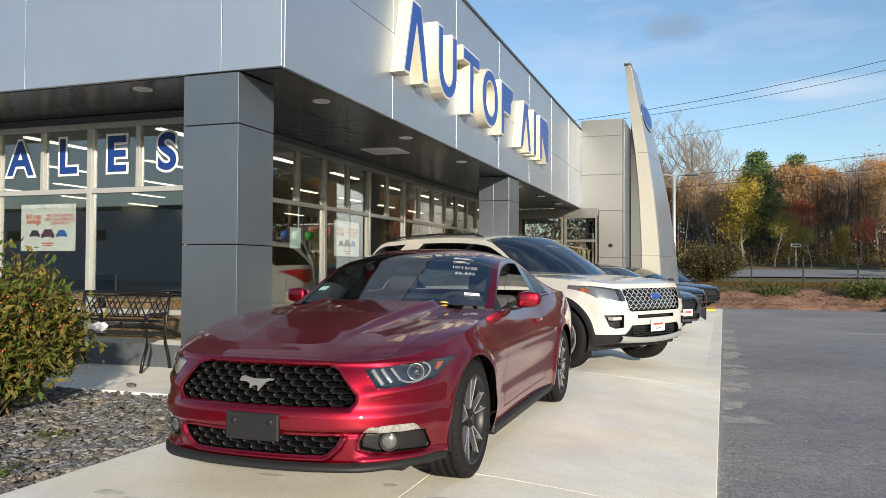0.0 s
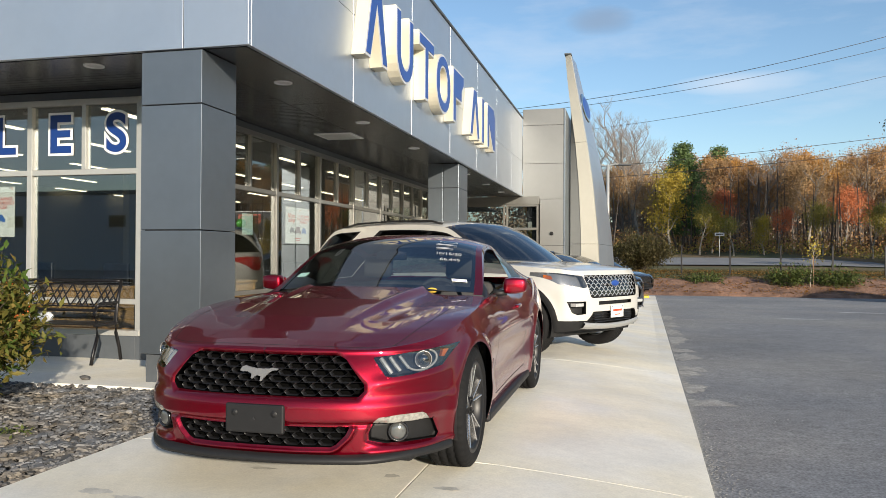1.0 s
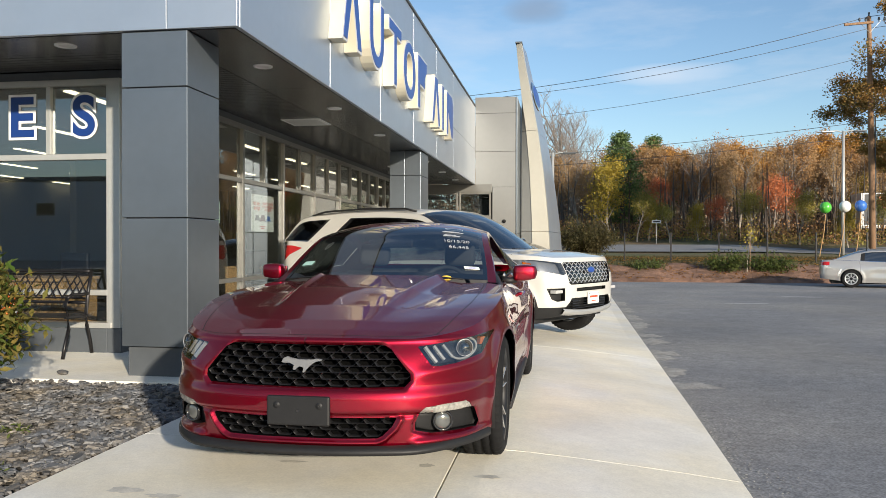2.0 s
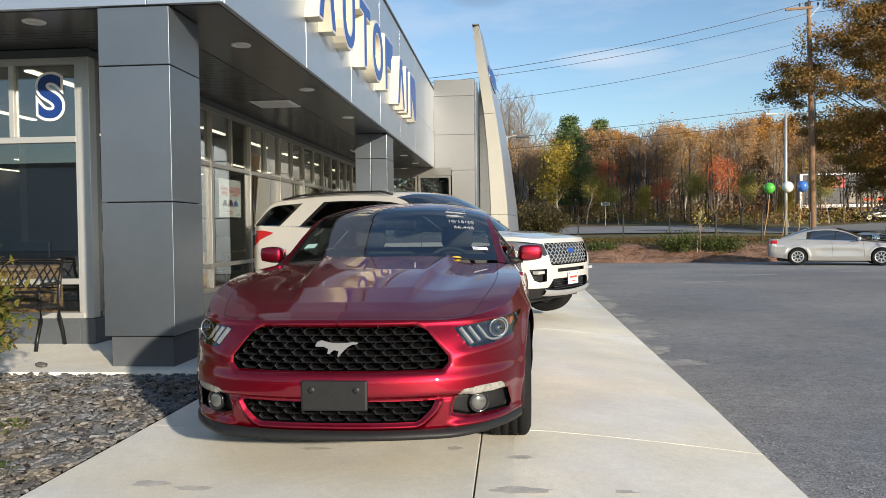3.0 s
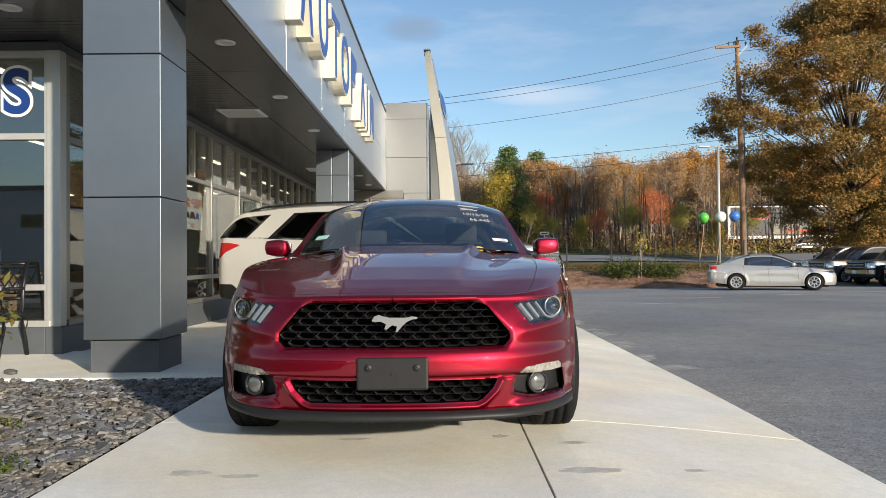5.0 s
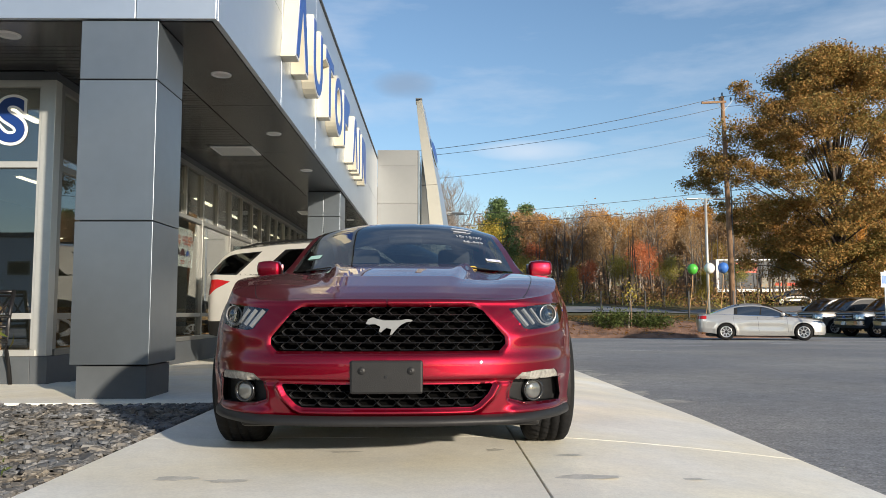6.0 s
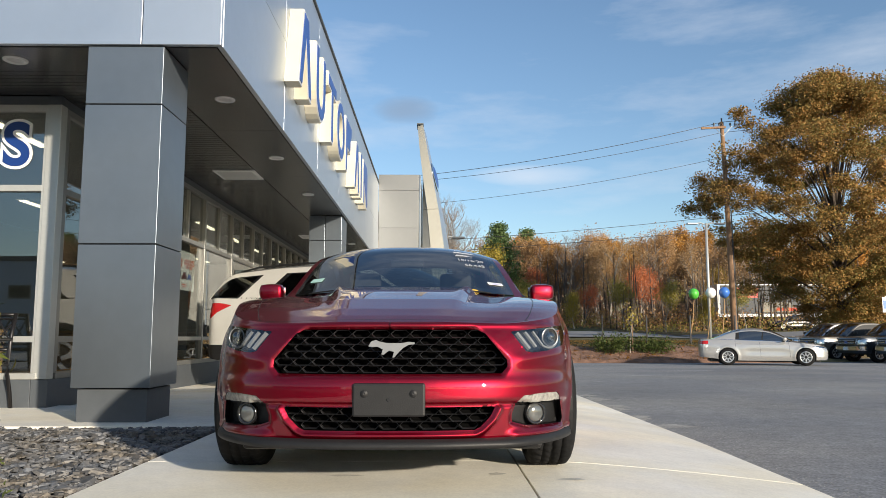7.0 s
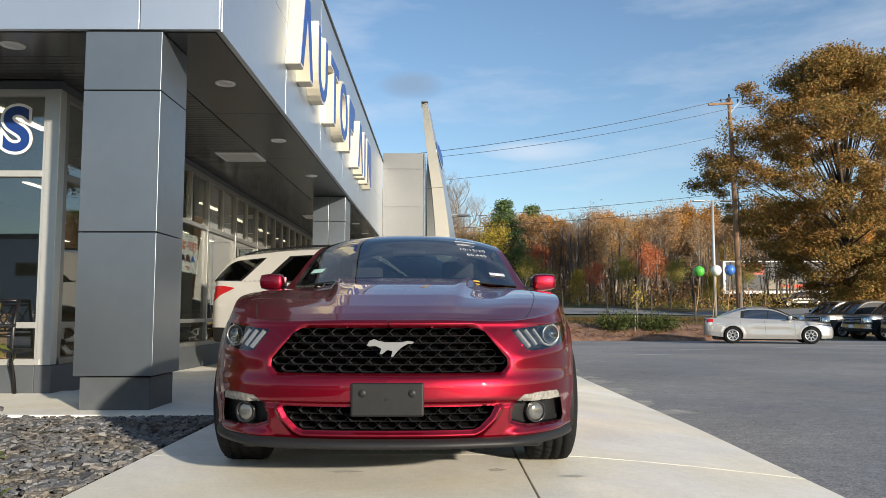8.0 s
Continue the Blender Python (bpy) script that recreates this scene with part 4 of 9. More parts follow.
def tree_mesh(seed, height, spread, base_frac, n_leaf, leaf, depth=4, bare=0.0, trunk_r=None, droop=0.0, fork=3, clump=2.1):
    """Trunk with limbs by recursion (tapered five-sided tubes), and leaves as small folded quads in clumps round the twigs."""
    rg = random.Random(seed)
    V, F, tips = [], [], []

    def limb(p, d, length, r, level):
        n = 4 if level else 6
        pts, q = [p.copy()], p.copy()
        dd = d.copy()
        for k in range(n):
            dd = (dd + Vector((rg.gauss(0, 0.10), rg.gauss(0, 0.10), rg.gauss(0.03 - droop * level * 0.05, 0.06)))).normalized()
            q = q + dd * (length / n)
            pts.append(q.copy())
        rings = []
        seg = 7 if level == 0 else 5 if level < 3 else 3
        for k, c in enumerate(pts):
            rr = r * (1 - 0.62 * k / n) * (1.35 if level == 0 and k == 0 else 1)
            ax = (pts[min(k + 1, n)] - pts[max(k - 1, 0)]).normalized()
            t = ax.orthogonal().normalized()
            b = ax.cross(t)
            o = len(V)
            V.extend(c + (t * math.cos(2 * math.pi * i / seg) + b * math.sin(2 * math.pi * i / seg)) * rr for i in range(seg))
            rings.append(o)
        for a, b in zip(rings, rings[1:]):
            F.extend((a + i, a + (i + 1) % seg, b + (i + 1) % seg, b + i) for i in range(seg))
        if level >= depth - 1:
            tips.extend(pts[1:])
            return
        kids = (7 if level == 0 else fork)
        for i in range(kids):
            f = base_frac + (1 - base_frac) * (i + 0.6) / kids if level == 0 else 0.35 + 0.65 * (i + 1) / kids
            at = pts[0].lerp(pts[-1], f) if level == 0 else pts[min(n, max(1, round(f * n)))]
            if level == 0:
                k = min(n - 1, int(f * n))
                at = pts[k].lerp(pts[k + 1], f * n - k)
            ang = rg.uniform(0, 2 * math.pi) if level else i * 2.4 + rg.uniform(-0.5, 0.5)
            side = Vector((math.cos(ang), math.sin(ang), 0))
            up = (0.75 if level == 0 else 0.5) + rg.uniform(-0.25, 0.3) - droop
            nd = (side * (1.0 if level == 0 else 0.8) + Vector((0, 0, up)) + dd * 0.5).normalized()
            ln = (spread * (1.15 - 0.55 * f) if level == 0 else length * rg.uniform(0.45, 0.66))
            limb(at, nd, ln, r * (0.42 if level == 0 else 0.5), level + 1)
        if level == 0:
            limb(pts[-1], dd, spread * 0.5, r * 0.35, 2)

    limb(Vector((0, 0, 0)), Vector((rg.gauss(0, 0.03), rg.gauss(0, 0.03), 1)).normalized(), height * 0.72, trunk_r or height * 0.016, 0)
    top = max(t.z for t in tips)
    k = height / top
    V = [Vector((v.x, v.y, v.z * k)) for v in V]
    tips = [Vector((t.x, t.y, t.z * k)) for t in tips]
    r = np.random.RandomState(seed)
    if not n_leaf:
        return (V, F), ([], [])
    T = np.array([tuple(t) for t in tips])
    LV, LF = leaf_quads(T[r.randint(len(T), size=n_leaf)] + r.normal(0, 1, (n_leaf, 3)) * leaf * clump, leaf, r)
    return (V, F), (LV, LF)


def tree_thing(name, label, at, rz, wood, foliage, **kw):
    th = thing(name, label, "tree", at, rz, kw.pop("group", ""))
    (V, F), (LV, LF) = tree_mesh(**kw)
    part("trunk", (V, F), wood, th, smooth=True)
    if len(LF):
        part("crown", (LV, LF), foliage, th)
    return th


def pine_mesh(seed, height, radius, n):
    """Needle sprays on whorls of level boughs, broad below and rounded at the top."""
    r = np.random.RandomState(seed)
    C = []
    for k in range(26):
        u = 0.16 + 0.82 * k / 25
        for j in range(7):
            a, ln = r.uniform(0, 6.283), radius * min(1.0, (1.06 - u) * 1.9) ** 0.7 * r.uniform(0.55, 1.1)
            m = max(10, int(n / 182))
            t = r.uniform(0.2, 1, m) ** 0.7
            p = np.stack([ln * t * math.cos(a), ln * t * math.sin(a), height * u + 0.18 * ln * t], 1)
            C.append(p + r.normal(0, 1, (m, 3)) * np.array((0.34, 0.34, 0.22)))
    return leaf_quads(np.concatenate(C), 0.24, r)


def gz(x, y):
    return float(ground_z(x, y)) - 0.08


# the large oak by the trucks: limbs that fan out to clumps of leaves, widest below the middle of the crown
def oak(at, rz):
    th = thing("oak_tree", "large spreading oak with rust and olive autumn leaves", "tree", at, rz)
    r = np.random.RandomState(12)
    bm = tube([(0, 0, 0), (0.05, 0.02, 1.5), (-0.08, 0.05, 4.0), (0.1, -0.05, 8.0), (0.0, 0.0, 15.8)], [0.52, 0.42, 0.36, 0.24, 0.05], 10)
    C = []
    for k in range(430):
        z = 1.4 + 16.6 * r.uniform(0, 1) ** 0.92
        a = r.uniform(0, 2 * math.pi)
        rad = np.interp(z, [1.0, 2.0, 3.6, 6.0, 9.3, 12.0, 14.4, 16.6, 18.2], [1.5, 3.4, 5.0, 7.4, 8.9, 7.9, 6.4, 3.8, 0.6])
        lobe = 0.86 + 0.55 * noise.noise(Vector((math.cos(a) * 2.3, math.sin(a) * 2.3, z * 0.42)))
        q = rad * lobe * r.uniform(0.03, 1) ** 0.46
        x, y = q * math.cos(a), q * math.sin(a)
        C.append((x, y, z))
        if k % 6 == 0:
            z0 = max(1.4, z * 0.50)
            tube([(0, 0, z0), (x * 0.35, y * 0.35, z0 + (z - z0) * 0.45), (x * 0.72, y * 0.72, z0 + (z - z0) * 0.80 + 0.3), (x, y, z)], [0.14 if k % 12 == 0 else 0.06, 0.05, 0.03, 0.012], 5, bm=bm)
    part("trunk", bm, M_BARK, th, smooth=True)
    C = np.array(C)
    n = 230000
    size = r.uniform(0.45, 1.25, len(C))
    pick = r.randint(len(C), size=n)
    way = r.normal(0, 1, (n, 3))
    way /= np.linalg.norm(way, axis=1)[:, None]
    spots = C[pick] + way * r.uniform(0, 1, (n, 1)) ** 0.75 * size[pick][:, None] * np.array((1.25, 1.25, 0.80))
    LV, LF = leaf_quads(spots, 0.125, r)
    part("crown", (LV, LF), LEAF_OAK, th)
    th.scale = (1.09, 1.09, 0.99)


oak((29.4, 44.6, gz(29.4, 44.6)), 20)

# woods beyond the road
kinds = []
for i, (lab, leafm, wood, kw) in enumerate((
        ("tall tree with dull brown autumn leaves", LEAF_TAUPE, M_GREYBARK, dict(height=13.0, spread=3.6, base_frac=0.22, n_leaf=6000, leaf=0.21, depth=5, clump=2.0)),
        ("tall tree with orange-brown autumn leaves", LEAF_ORANGE, M_GREYBARK, dict(height=13.5, spread=3.9, base_frac=0.30, n_leaf=7000, leaf=0.21, depth=5, clump=2.0)),
        ("slender tree with russet red leaves", LEAF_RED, M_GREYBARK, dict(height=9.0, spread=2.6, base_frac=0.25, n_leaf=3000, leaf=0.19, depth=5, clump=2.4)),
        ("slender birch with yellow leaves", LEAF_YELLOW, M_BIRCH, dict(height=9.0, spread=2.0, base_frac=0.12, n_leaf=4200, leaf=0.19, clump=2.8)),
        ("tree with olive green and yellow leaves", LEAF_OLIVE, M_BIRCH, dict(height=9.5, spread=2.8, base_frac=0.35, n_leaf=3600, leaf=0.20, clump=2.8)),
        ("bare leafless grey-brown tree", LEAF_BROWN, M_GREYBARK, dict(height=15.5, spread=4.6, base_frac=0.3, n_leaf=0, leaf=0.3, depth=6, fork=4)),
        ("tall half-bare tree with brown leaves", LEAF_BROWN, M_GREYBARK, dict(height=14.0, spread=3.4, base_frac=0.25, n_leaf=2600, leaf=0.20, depth=5, fork=4, clump=2.8)),
        ("pale-stemmed tree with a few tan leaves", LEAF_TAUPE, M_BIRCH, dict(height=12.0, spread=2.6, base_frac=0.3, n_leaf=1800, leaf=0.19, depth=5, clump=2.8)))):
    (V, F), (LV, LF) = tree_mesh(seed=100 + i, **kw)
    kinds.append((lab, mesh_np("trunk", V, F, True, (wood,)), mesh_np("crown", LV, LF, False, (leafm,)) if len(LF) else None, kw["height"]))
PV, PF = pine_mesh(3, 14.0, 3.3, 11000)
pine_crown = mesh_np("crown", PV, PF, False, (LEAF_PINE,))
bmp = cyl(bmesh.new(), (0, 0, 0), (0, 0, 13.6), 0.24, 0.03, 8)
pine_trunk = bpy.data.meshes.new("trunk")
bmp.to_mesh(pine_trunk)
bmp.free()
pine_trunk.materials.append(M_BARK)


def wood_tree(k, x, y, s, rz):
    lab, tm, cmesh, h = kinds[k]
    th = thing("woodland_tree", lab, "tree", (x, y, gz(x, y)), rz, "trees beyond the road")
    for nm, me in (("trunk", tm), ("crown", cmesh)):
        if me:
            o = new(nm, me)
            o.parent = th
    th.scale = (s, s, s)
    return th


def pine(x, y, s):
    th = thing("pine_tree", "dark green pine among the autumn trees", "tree", (x, y, gz(x, y)), 0, "trees beyond the road")
    for nm, me in (("trunk", pine_trunk), ("crown", pine_crown)):
        o = new(nm, me)
        o.parent = th
    th.scale = (s, s, s)


def at_view(px, d):
    """A spot on the line of sight that makes the slope px with the walk's direction, d metres ahead of the path's start."""
    return 4.1 + px * d, -6.4 + d


TW = random.Random(11)
# slopes as seen from the start of the path: x over depth
for sl, d, k, s in ((-0.035, 84, 5, 1.35), (-0.005, 88, 5, 1.42), (0.012, 82, 5, 1.22), (0.024, 90, 5, 1.35), (0.035, 86, 6, 0.95), (0.010, 76, 7, 0.85), (0.028, 74, 0, 0.62), (0.075, 92, 1, 1.0), (0.10, 82, 2, 0.85),
                    (0.046, 69, 3, 1.08), (0.080, 67, 4, 0.62), (0.062, 75, 6, 0.8), (0.125, 84, 6, 1.0), (0.145, 88, 1, 1.0), (0.17, 84, 7, 0.95), (0.19, 80, 0, 0.9),
                    (0.205, 76, 7, 1.0), (0.225, 86, 1, 1.05), (0.245, 78, 2, 0.9), (0.26, 88, 6, 1.0), (0.285, 90, 0, 1.1), (0.30, 92, 1, 1.22), (0.325, 80, 7, 0.95),
                    (0.345, 84, 3, 0.85), (0.36, 92, 6, 0.95), (0.385, 88, 0, 0.95), (0.41, 90, 0, 1.0), (0.44, 86, 1, 1.0), (0.47, 90, 0, 1.0), (0.50, 86, 6, 1.0),
                    (0.53, 92, 1, 1.0), (0.56, 88, 0, 1.1), (0.60, 90, 6, 1.0), (0.64, 88, 1, 1.1), (0.68, 92, 0, 1.0), (0.12, 66, 4, 0.45), (0.155, 67, 3, 0.5), (0.33, 66, 3, 0.55),
                    (0.095, 70, 3, 0.55), (0.22, 70, 4, 0.7), (0.275, 69, 4, 0.6), (0.17, 71, 2, 0.6), (0.38, 70, 4, 0.6)):
    x, y = at_view(sl, d)
    wood_tree(k, x, y, s * 0.74 * TW.uniform(0.94, 1.06), TW.uniform(0, 360))
for sl, d, s in ((0.061, 72, 0.80), (0.104, 98, 0.98), (-0.06, 95, 1.0), (0.38, 98, 0.9)):
    x, y = at_view(sl, d)
    pine(x, y, s * 0.86)
# bare and half-bare trees between them, then deeper rows that close the view
for i in range(70):
    sl = -0.10 + 0.86 * (i + TW.uniform(-0.5, 0.5)) / 70
    x, y = at_view(sl, TW.uniform(82, 95))
    wood_tree(TW.choice((0, 6, 1, 1, 7, 7, 5, 2, 4, 6)), x, y, TW.uniform(0.56, 0.74), TW.uniform(0, 360))
for i in range(80):
    sl = -0.12 + 0.9 * (i + TW.uniform(-0.4, 0.4)) / 80
    x, y = at_view(sl, TW.uniform(94, 118))
    wood_tree(TW.choice((0, 0, 1, 1, 6, 6, 7, 4)), x, y, TW.uniform(0.56, 0.88), TW.uniform(0, 360))


def thicket(name, label, n, xs, ys, hz, leaf, material, seed, kind="stuff", category="undergrowth"):
    """Low growth: leaves heaped over an uneven line of ground."""
    r = np.random.RandomState(seed)
    x, y = r.uniform(*xs, n), r.uniform(*ys, n)
    top = hz * (0.62 + 0.38 * (np.sin(x * 0.9 + seed) * np.sin(y * 0.7 + 2 * seed) + 0.5 * np.sin(x * 2.3 + y * 1.7)))
    z = np.array([gz(a, b) for a, b in zip(x, y)]) + np.maximum(0.05, top) * r.uniform(0, 1, n) ** 0.7
    V, F = leaf_quads(np.stack([x, y, z], 1), leaf, r)
    return tagged(new(name, mesh_np(name, V, F, False, (material,))), label, category, kind=kind)


thicket("underbrush", "tangled brown and yellow underbrush at the edge of the woods", 9000, (-8, 75), (61, 70), 1.7, 0.15, LEAF_OLIVE, 4)
thicket("underbrush", "low brown underbrush at the edge of the woods", 16000, (-8, 75), (62, 74), 2.6, 0.17, LEAF_BROWN, 6)
thicket("underbrush", "dark brown undergrowth inside the woods", 34000, (-10, 85), (74, 98), 5.0, 0.24, LEAF_TWIG, 9)
thicket("underbrush", "dark brown depth of the woods", 34000, (-20, 110), (98, 126), 10.5, 0.50, LEAF_TWIG, 14)
# bare stems between the trees
SV, SF = [], []
rs = random.Random(3)
for i in range(620):
    sl, d = rs.uniform(-0.08, 0.75), rs.uniform(70, 110)
    x, y = at_view(sl, d)
    h, r = rs.uniform(4, 9.5), rs.uniform(0.05, 0.13)
    lx, ly = rs.gauss(0, 0.5), rs.gauss(0, 0.5)
    o = len(SV)
    z = gz(x, y)
    SV += [(x - r, y, z), (x + r, y - r, z), (x + r * 0.4, y + r, z), (x + lx, y + ly, z + h)]
    SF += [(o, o + 1, o + 3), (o + 1, o + 2, o + 3), (o + 2, o, o + 3)]
tagged(new("saplings", mesh_np("saplings", SV, SF, False, (M_BARK,))), "thin bare stems between the trees", "saplings", kind="stuff")

# treeline and a long flat-roofed building behind the camera, which the windows and the cars mirror
for i in range(54):
    a = -1.0 + 2.0 * i / 53
    x, y = 4 + 120 * math.sin(a), -95 - 20 * math.cos(a) + TW.uniform(-9, 9)
    wood_tree(TW.choice((0, 1, 0, 4)), x, y, TW.uniform(0.6, 0.85), TW.uniform(0, 360))
wh = thing("warehouse_building", "long plain blue-grey flat-roofed building across the lot", "building", (-44, -46, -0.2))
M_WAREHOUSE = mat("blue_grey_siding", (0.36, 0.40, 0.45), 0.6, 0, 0.06, 0.6)
part("wall", boxm(-32, 32, -9, 0, 0, 6.3, 0.05), M_WAREHOUSE, wh)
part("roof_edge", boxm(-32.1, 32.1, -9.1, 0.1, 6.302, 6.65, 0.03), M_GREY_D, wh)
for x in (-24, -14, -4, 6, 16, 25):
    wd = part("window", boxm(x, x + 1.6, 0.002, 0.06, 3.6, 4.6, 0.01), M_ALU_D, wh)
    part("pane", boxm(x + 0.1, x + 1.5, 0.061, 0.07, 3.7, 4.5), M_JOINT, wd)


# ---- car building kit ----
def smooth_rows(rows, n):
    """A Catmull-Rom curve through the rows, sampled evenly along its first two columns."""
    R = np.array(rows, float)
    R = np.vstack([2 * R[0] - R[1], R, 2 * R[-1] - R[-2]])
    out = []
    for i in range(1, len(R) - 2):
        a, b, c, d = R[i - 1], R[i], R[i + 1], R[i + 2]
        for t in np.linspace(0, 1, 24, endpoint=False):
            out.append(0.5 * (2 * b + (c - a) * t + (2 * a - 5 * b + 4 * c - d) * t * t + (3 * b - a - 3 * c + d) * t ** 3))
    out.append(R[-2])
    out = np.array(out)
    s = np.r_[0, np.cumsum(np.hypot(np.diff(out[:, 0]), np.diff(out[:, 1])))]
    q = np.linspace(0, s[-1], n)
    return q, np.stack([np.interp(q, s, out[:, k]) for k in range(out.shape[1])], 1)


def poly_sdf(a, b, pts, r=0.0):
    """Signed distance (inside below zero) to a closed outline in two coordinates, rounded by r."""
    d = np.full(a.shape, 1e9)
    s = np.ones(a.shape)
    n = len(pts)
    for i in range(n):
        (ax, ay), (bx, by) = pts[i], pts[i - 1]
        ex, ey = bx - ax, by - ay
        wx, wy = a - ax, b - ay
        t = np.clip((wx * ex + wy * ey) / (ex * ex + ey * ey + 1e-12), 0, 1)
        d = np.minimum(d, (wx - ex * t) ** 2 + (wy - ey * t) ** 2)
        c1, c2, c3 = b >= ay, b < by, ex * wy > ey * wx
        flip = (c1 & c2 & c3) | (~c1 & ~c2 & ~c3)
        s = np.where(flip, -s, s)
    return s * np.sqrt(d) - r


def smoothstep(a, b, x):
    t = np.clip((x - a) / (b - a), 0, 1)
    return t * t * (3 - 2 * t)


def grid_faces(ni, nj):
    i, j = np.meshgrid(np.arange(ni - 1), np.arange(nj - 1), indexing="ij")
    a = (i * nj + j).ravel()
    return np.stack([a, a + nj, a + nj + 1, a + 1], 1)


def compact(pos, faces):
    used = np.unique(faces)
    remap = np.zeros(len(pos), int)
    remap[used] = np.arange(len(used))
    return pos[used], remap[faces]


def normals_of(P):
    du, dv = np.gradient(P, axis=0), np.gradient(P, axis=1)
    n = np.cross(du, dv)
    return n / (np.linalg.norm(n, axis=2, keepdims=True) + 1e-9)


class Shell:
    """The skirt of a car body, from the tail's middle round one flank, the nose and the other flank, with regions cut clean out of it."""

    def __init__(self, rows, step, nv, profile, regions):
        q, self.c = smooth_rows(rows, 900)
        self.q = q
        L = q[-1]
        ns = int(L / step)
        half = np.linspace(0, 1, ns) ** 1.0 * L
        self.S = np.r_[-half[::-1], half[1:]]
        self.V = np.linspace(0, 1, nv)
        self.profile = profile
        I, J = np.meshgrid(np.arange(len(self.S), dtype=float), np.arange(nv, dtype=float), indexing="ij")
        P = self.at_index(I, J)
        for name, fn, depth in regions:
            for _ in range(2):
                sd = fn(P)
                gi, gj = np.gradient(sd, axis=0), np.gradient(sd, axis=1)
                g2 = gi * gi + gj * gj + 1e-12
                di, dj = -sd * gi / g2, -sd * gj / g2
                ok = (np.abs(di) < 0.62) & (np.abs(dj) < 0.62)
                I2 = np.clip(np.where(ok, I + di, I), 0, len(self.S) - 1)
                J2 = np.clip(np.where(ok, J + dj, J), 0, nv - 1)
                I, J = I2, J2
                P = self.at_index(I, J)
        self.P = P
        self.N = normals_of(P)
        ni, nj = P.shape[:2]
        F = grid_faces(ni, nj)
        flat = P.reshape(-1, 3)
        cen = flat[F].mean(1)
        ids = np.zeros(len(F), int)
        for k, (name, fn, depth) in enumerate(regions):
            inside = fn(cen[None])[0] < 0
            ids = np.where(inside & (ids == 0), k + 1, ids)
        self.F, self.ids, self.flat, self.nflat = F, ids, flat, self.N.reshape(-1, 3)

    def column(self, s):
        a = np.abs(s)
        return [np.interp(a, self.q, self.c[:, k]) for k in range(self.c.shape[1])]

    def at(self, S, V):
        x, y, zb, zt, it, ib = self.column(S)[:6]
        e = 0.004
        x2, y2 = np.interp(np.abs(S) + e, self.q, self.c[:, 0]), np.interp(np.abs(S) + e, self.q, self.c[:, 1])
        x1, y1 = np.interp(np.maximum(np.abs(S) - e, 0), self.q, self.c[:, 0]), np.interp(np.maximum(np.abs(S) - e, 0), self.q, self.c[:, 1])
        tx, ty = x2 - x1, y2 - y1
        ln = np.hypot(tx, ty) + 1e-9
        nx, ny = ty / ln, -tx / ln
        z = zb + (zt - zb) * V
        o = self.profile(x, y, z, V, it, ib)
        sg = np.sign(S) + (S == 0)
        return np.stack([sg * (x + nx * o), y + ny * o, z], -1)

    def at_index(self, I, J):
        return self.at(np.interp(I, np.arange(len(self.S)), self.S), np.interp(J, np.arange(len(self.V)), self.V))

    def body(self):
        return compact(self.flat, self.F[self.ids == 0])

    def patch(self, k, side=None, push=0.0):
        """The faces of region k, pushed inwards; side: +1 or -1 keeps one flank."""
        f = self.F[self.ids == k]
        if side is not None:
            f = f[np.sign(self.flat[f].mean(1)[:, 0]) == side]
        return compact(self.flat - self.nflat * push, f)

    def bowl(self, k, depth, side=None, direction=None):
        """Walls and floor of a recess under region k."""
        f = self.F[self.ids == k]
        if side is not None:
            f = f[np.sign(self.flat[f].mean(1)[:, 0]) == side]
        inner = self.flat - self.nflat * depth if direction is None else self.flat + np.array(direction) * depth
        edges = {}
        for q in f:
            for a, b in zip(q, np.roll(q, -1)):
                key = (min(a, b), max(a, b))
                edges[key] = None if key in edges else (a, b)
        n = len(self.flat)
        walls = [(a, n + a, n + b, b) for v in edges.values() if v for a, b in (v,)]
        allp = np.vstack([self.flat, inner])
        faces = np.vstack([f + n, np.array(walls, int).reshape(-1, 4)])
        return compact(allp, faces)

    def top_edge(self, y):
        """x and z of the upper edge at the length y (flank only)."""
        S = np.linspace(0, self.q[-1], 900)
        p = self.at(S, np.ones_like(S))
        return np.interp(y, p[:, 1], p[:, 0]), np.interp(y, p[:, 1], p[:, 2])


def strip_on(fun, pts, width, lift=0.0015):
    """A thin band that lies on a surface fun(u, w) along a line of (u, w), for shut lines."""
    p = np.array([fun(u, w) for u, w in pts])
    t = np.gradient(p, axis=0)
    t /= np.linalg.norm(t, axis=1, keepdims=True) + 1e-9
    nrm = []
    for u, w in pts:
        e = 1e-3
        a, b, c = fun(u, w), fun(u + e, w), fun(u, w + e)
        q = np.cross(b - a, c - a)
        q /= np.linalg.norm(q) + 1e-12
        nrm.append(q)
    nrm = np.array(nrm)
    side = np.cross(nrm, t)
    V = np.vstack([p + side * width / 2 + nrm * lift, p - side * width / 2 + nrm * lift, p + side * width / 2 - nrm * lift, p - side * width / 2 - nrm * lift])
    n = len(p)
    F = []
    for i in range(n - 1):
        F += [(i, i + 1, n + i + 1, n + i), (2 * n + i, 3 * n + i, 3 * n + i + 1, 2 * n + i + 1)]
    return V, F


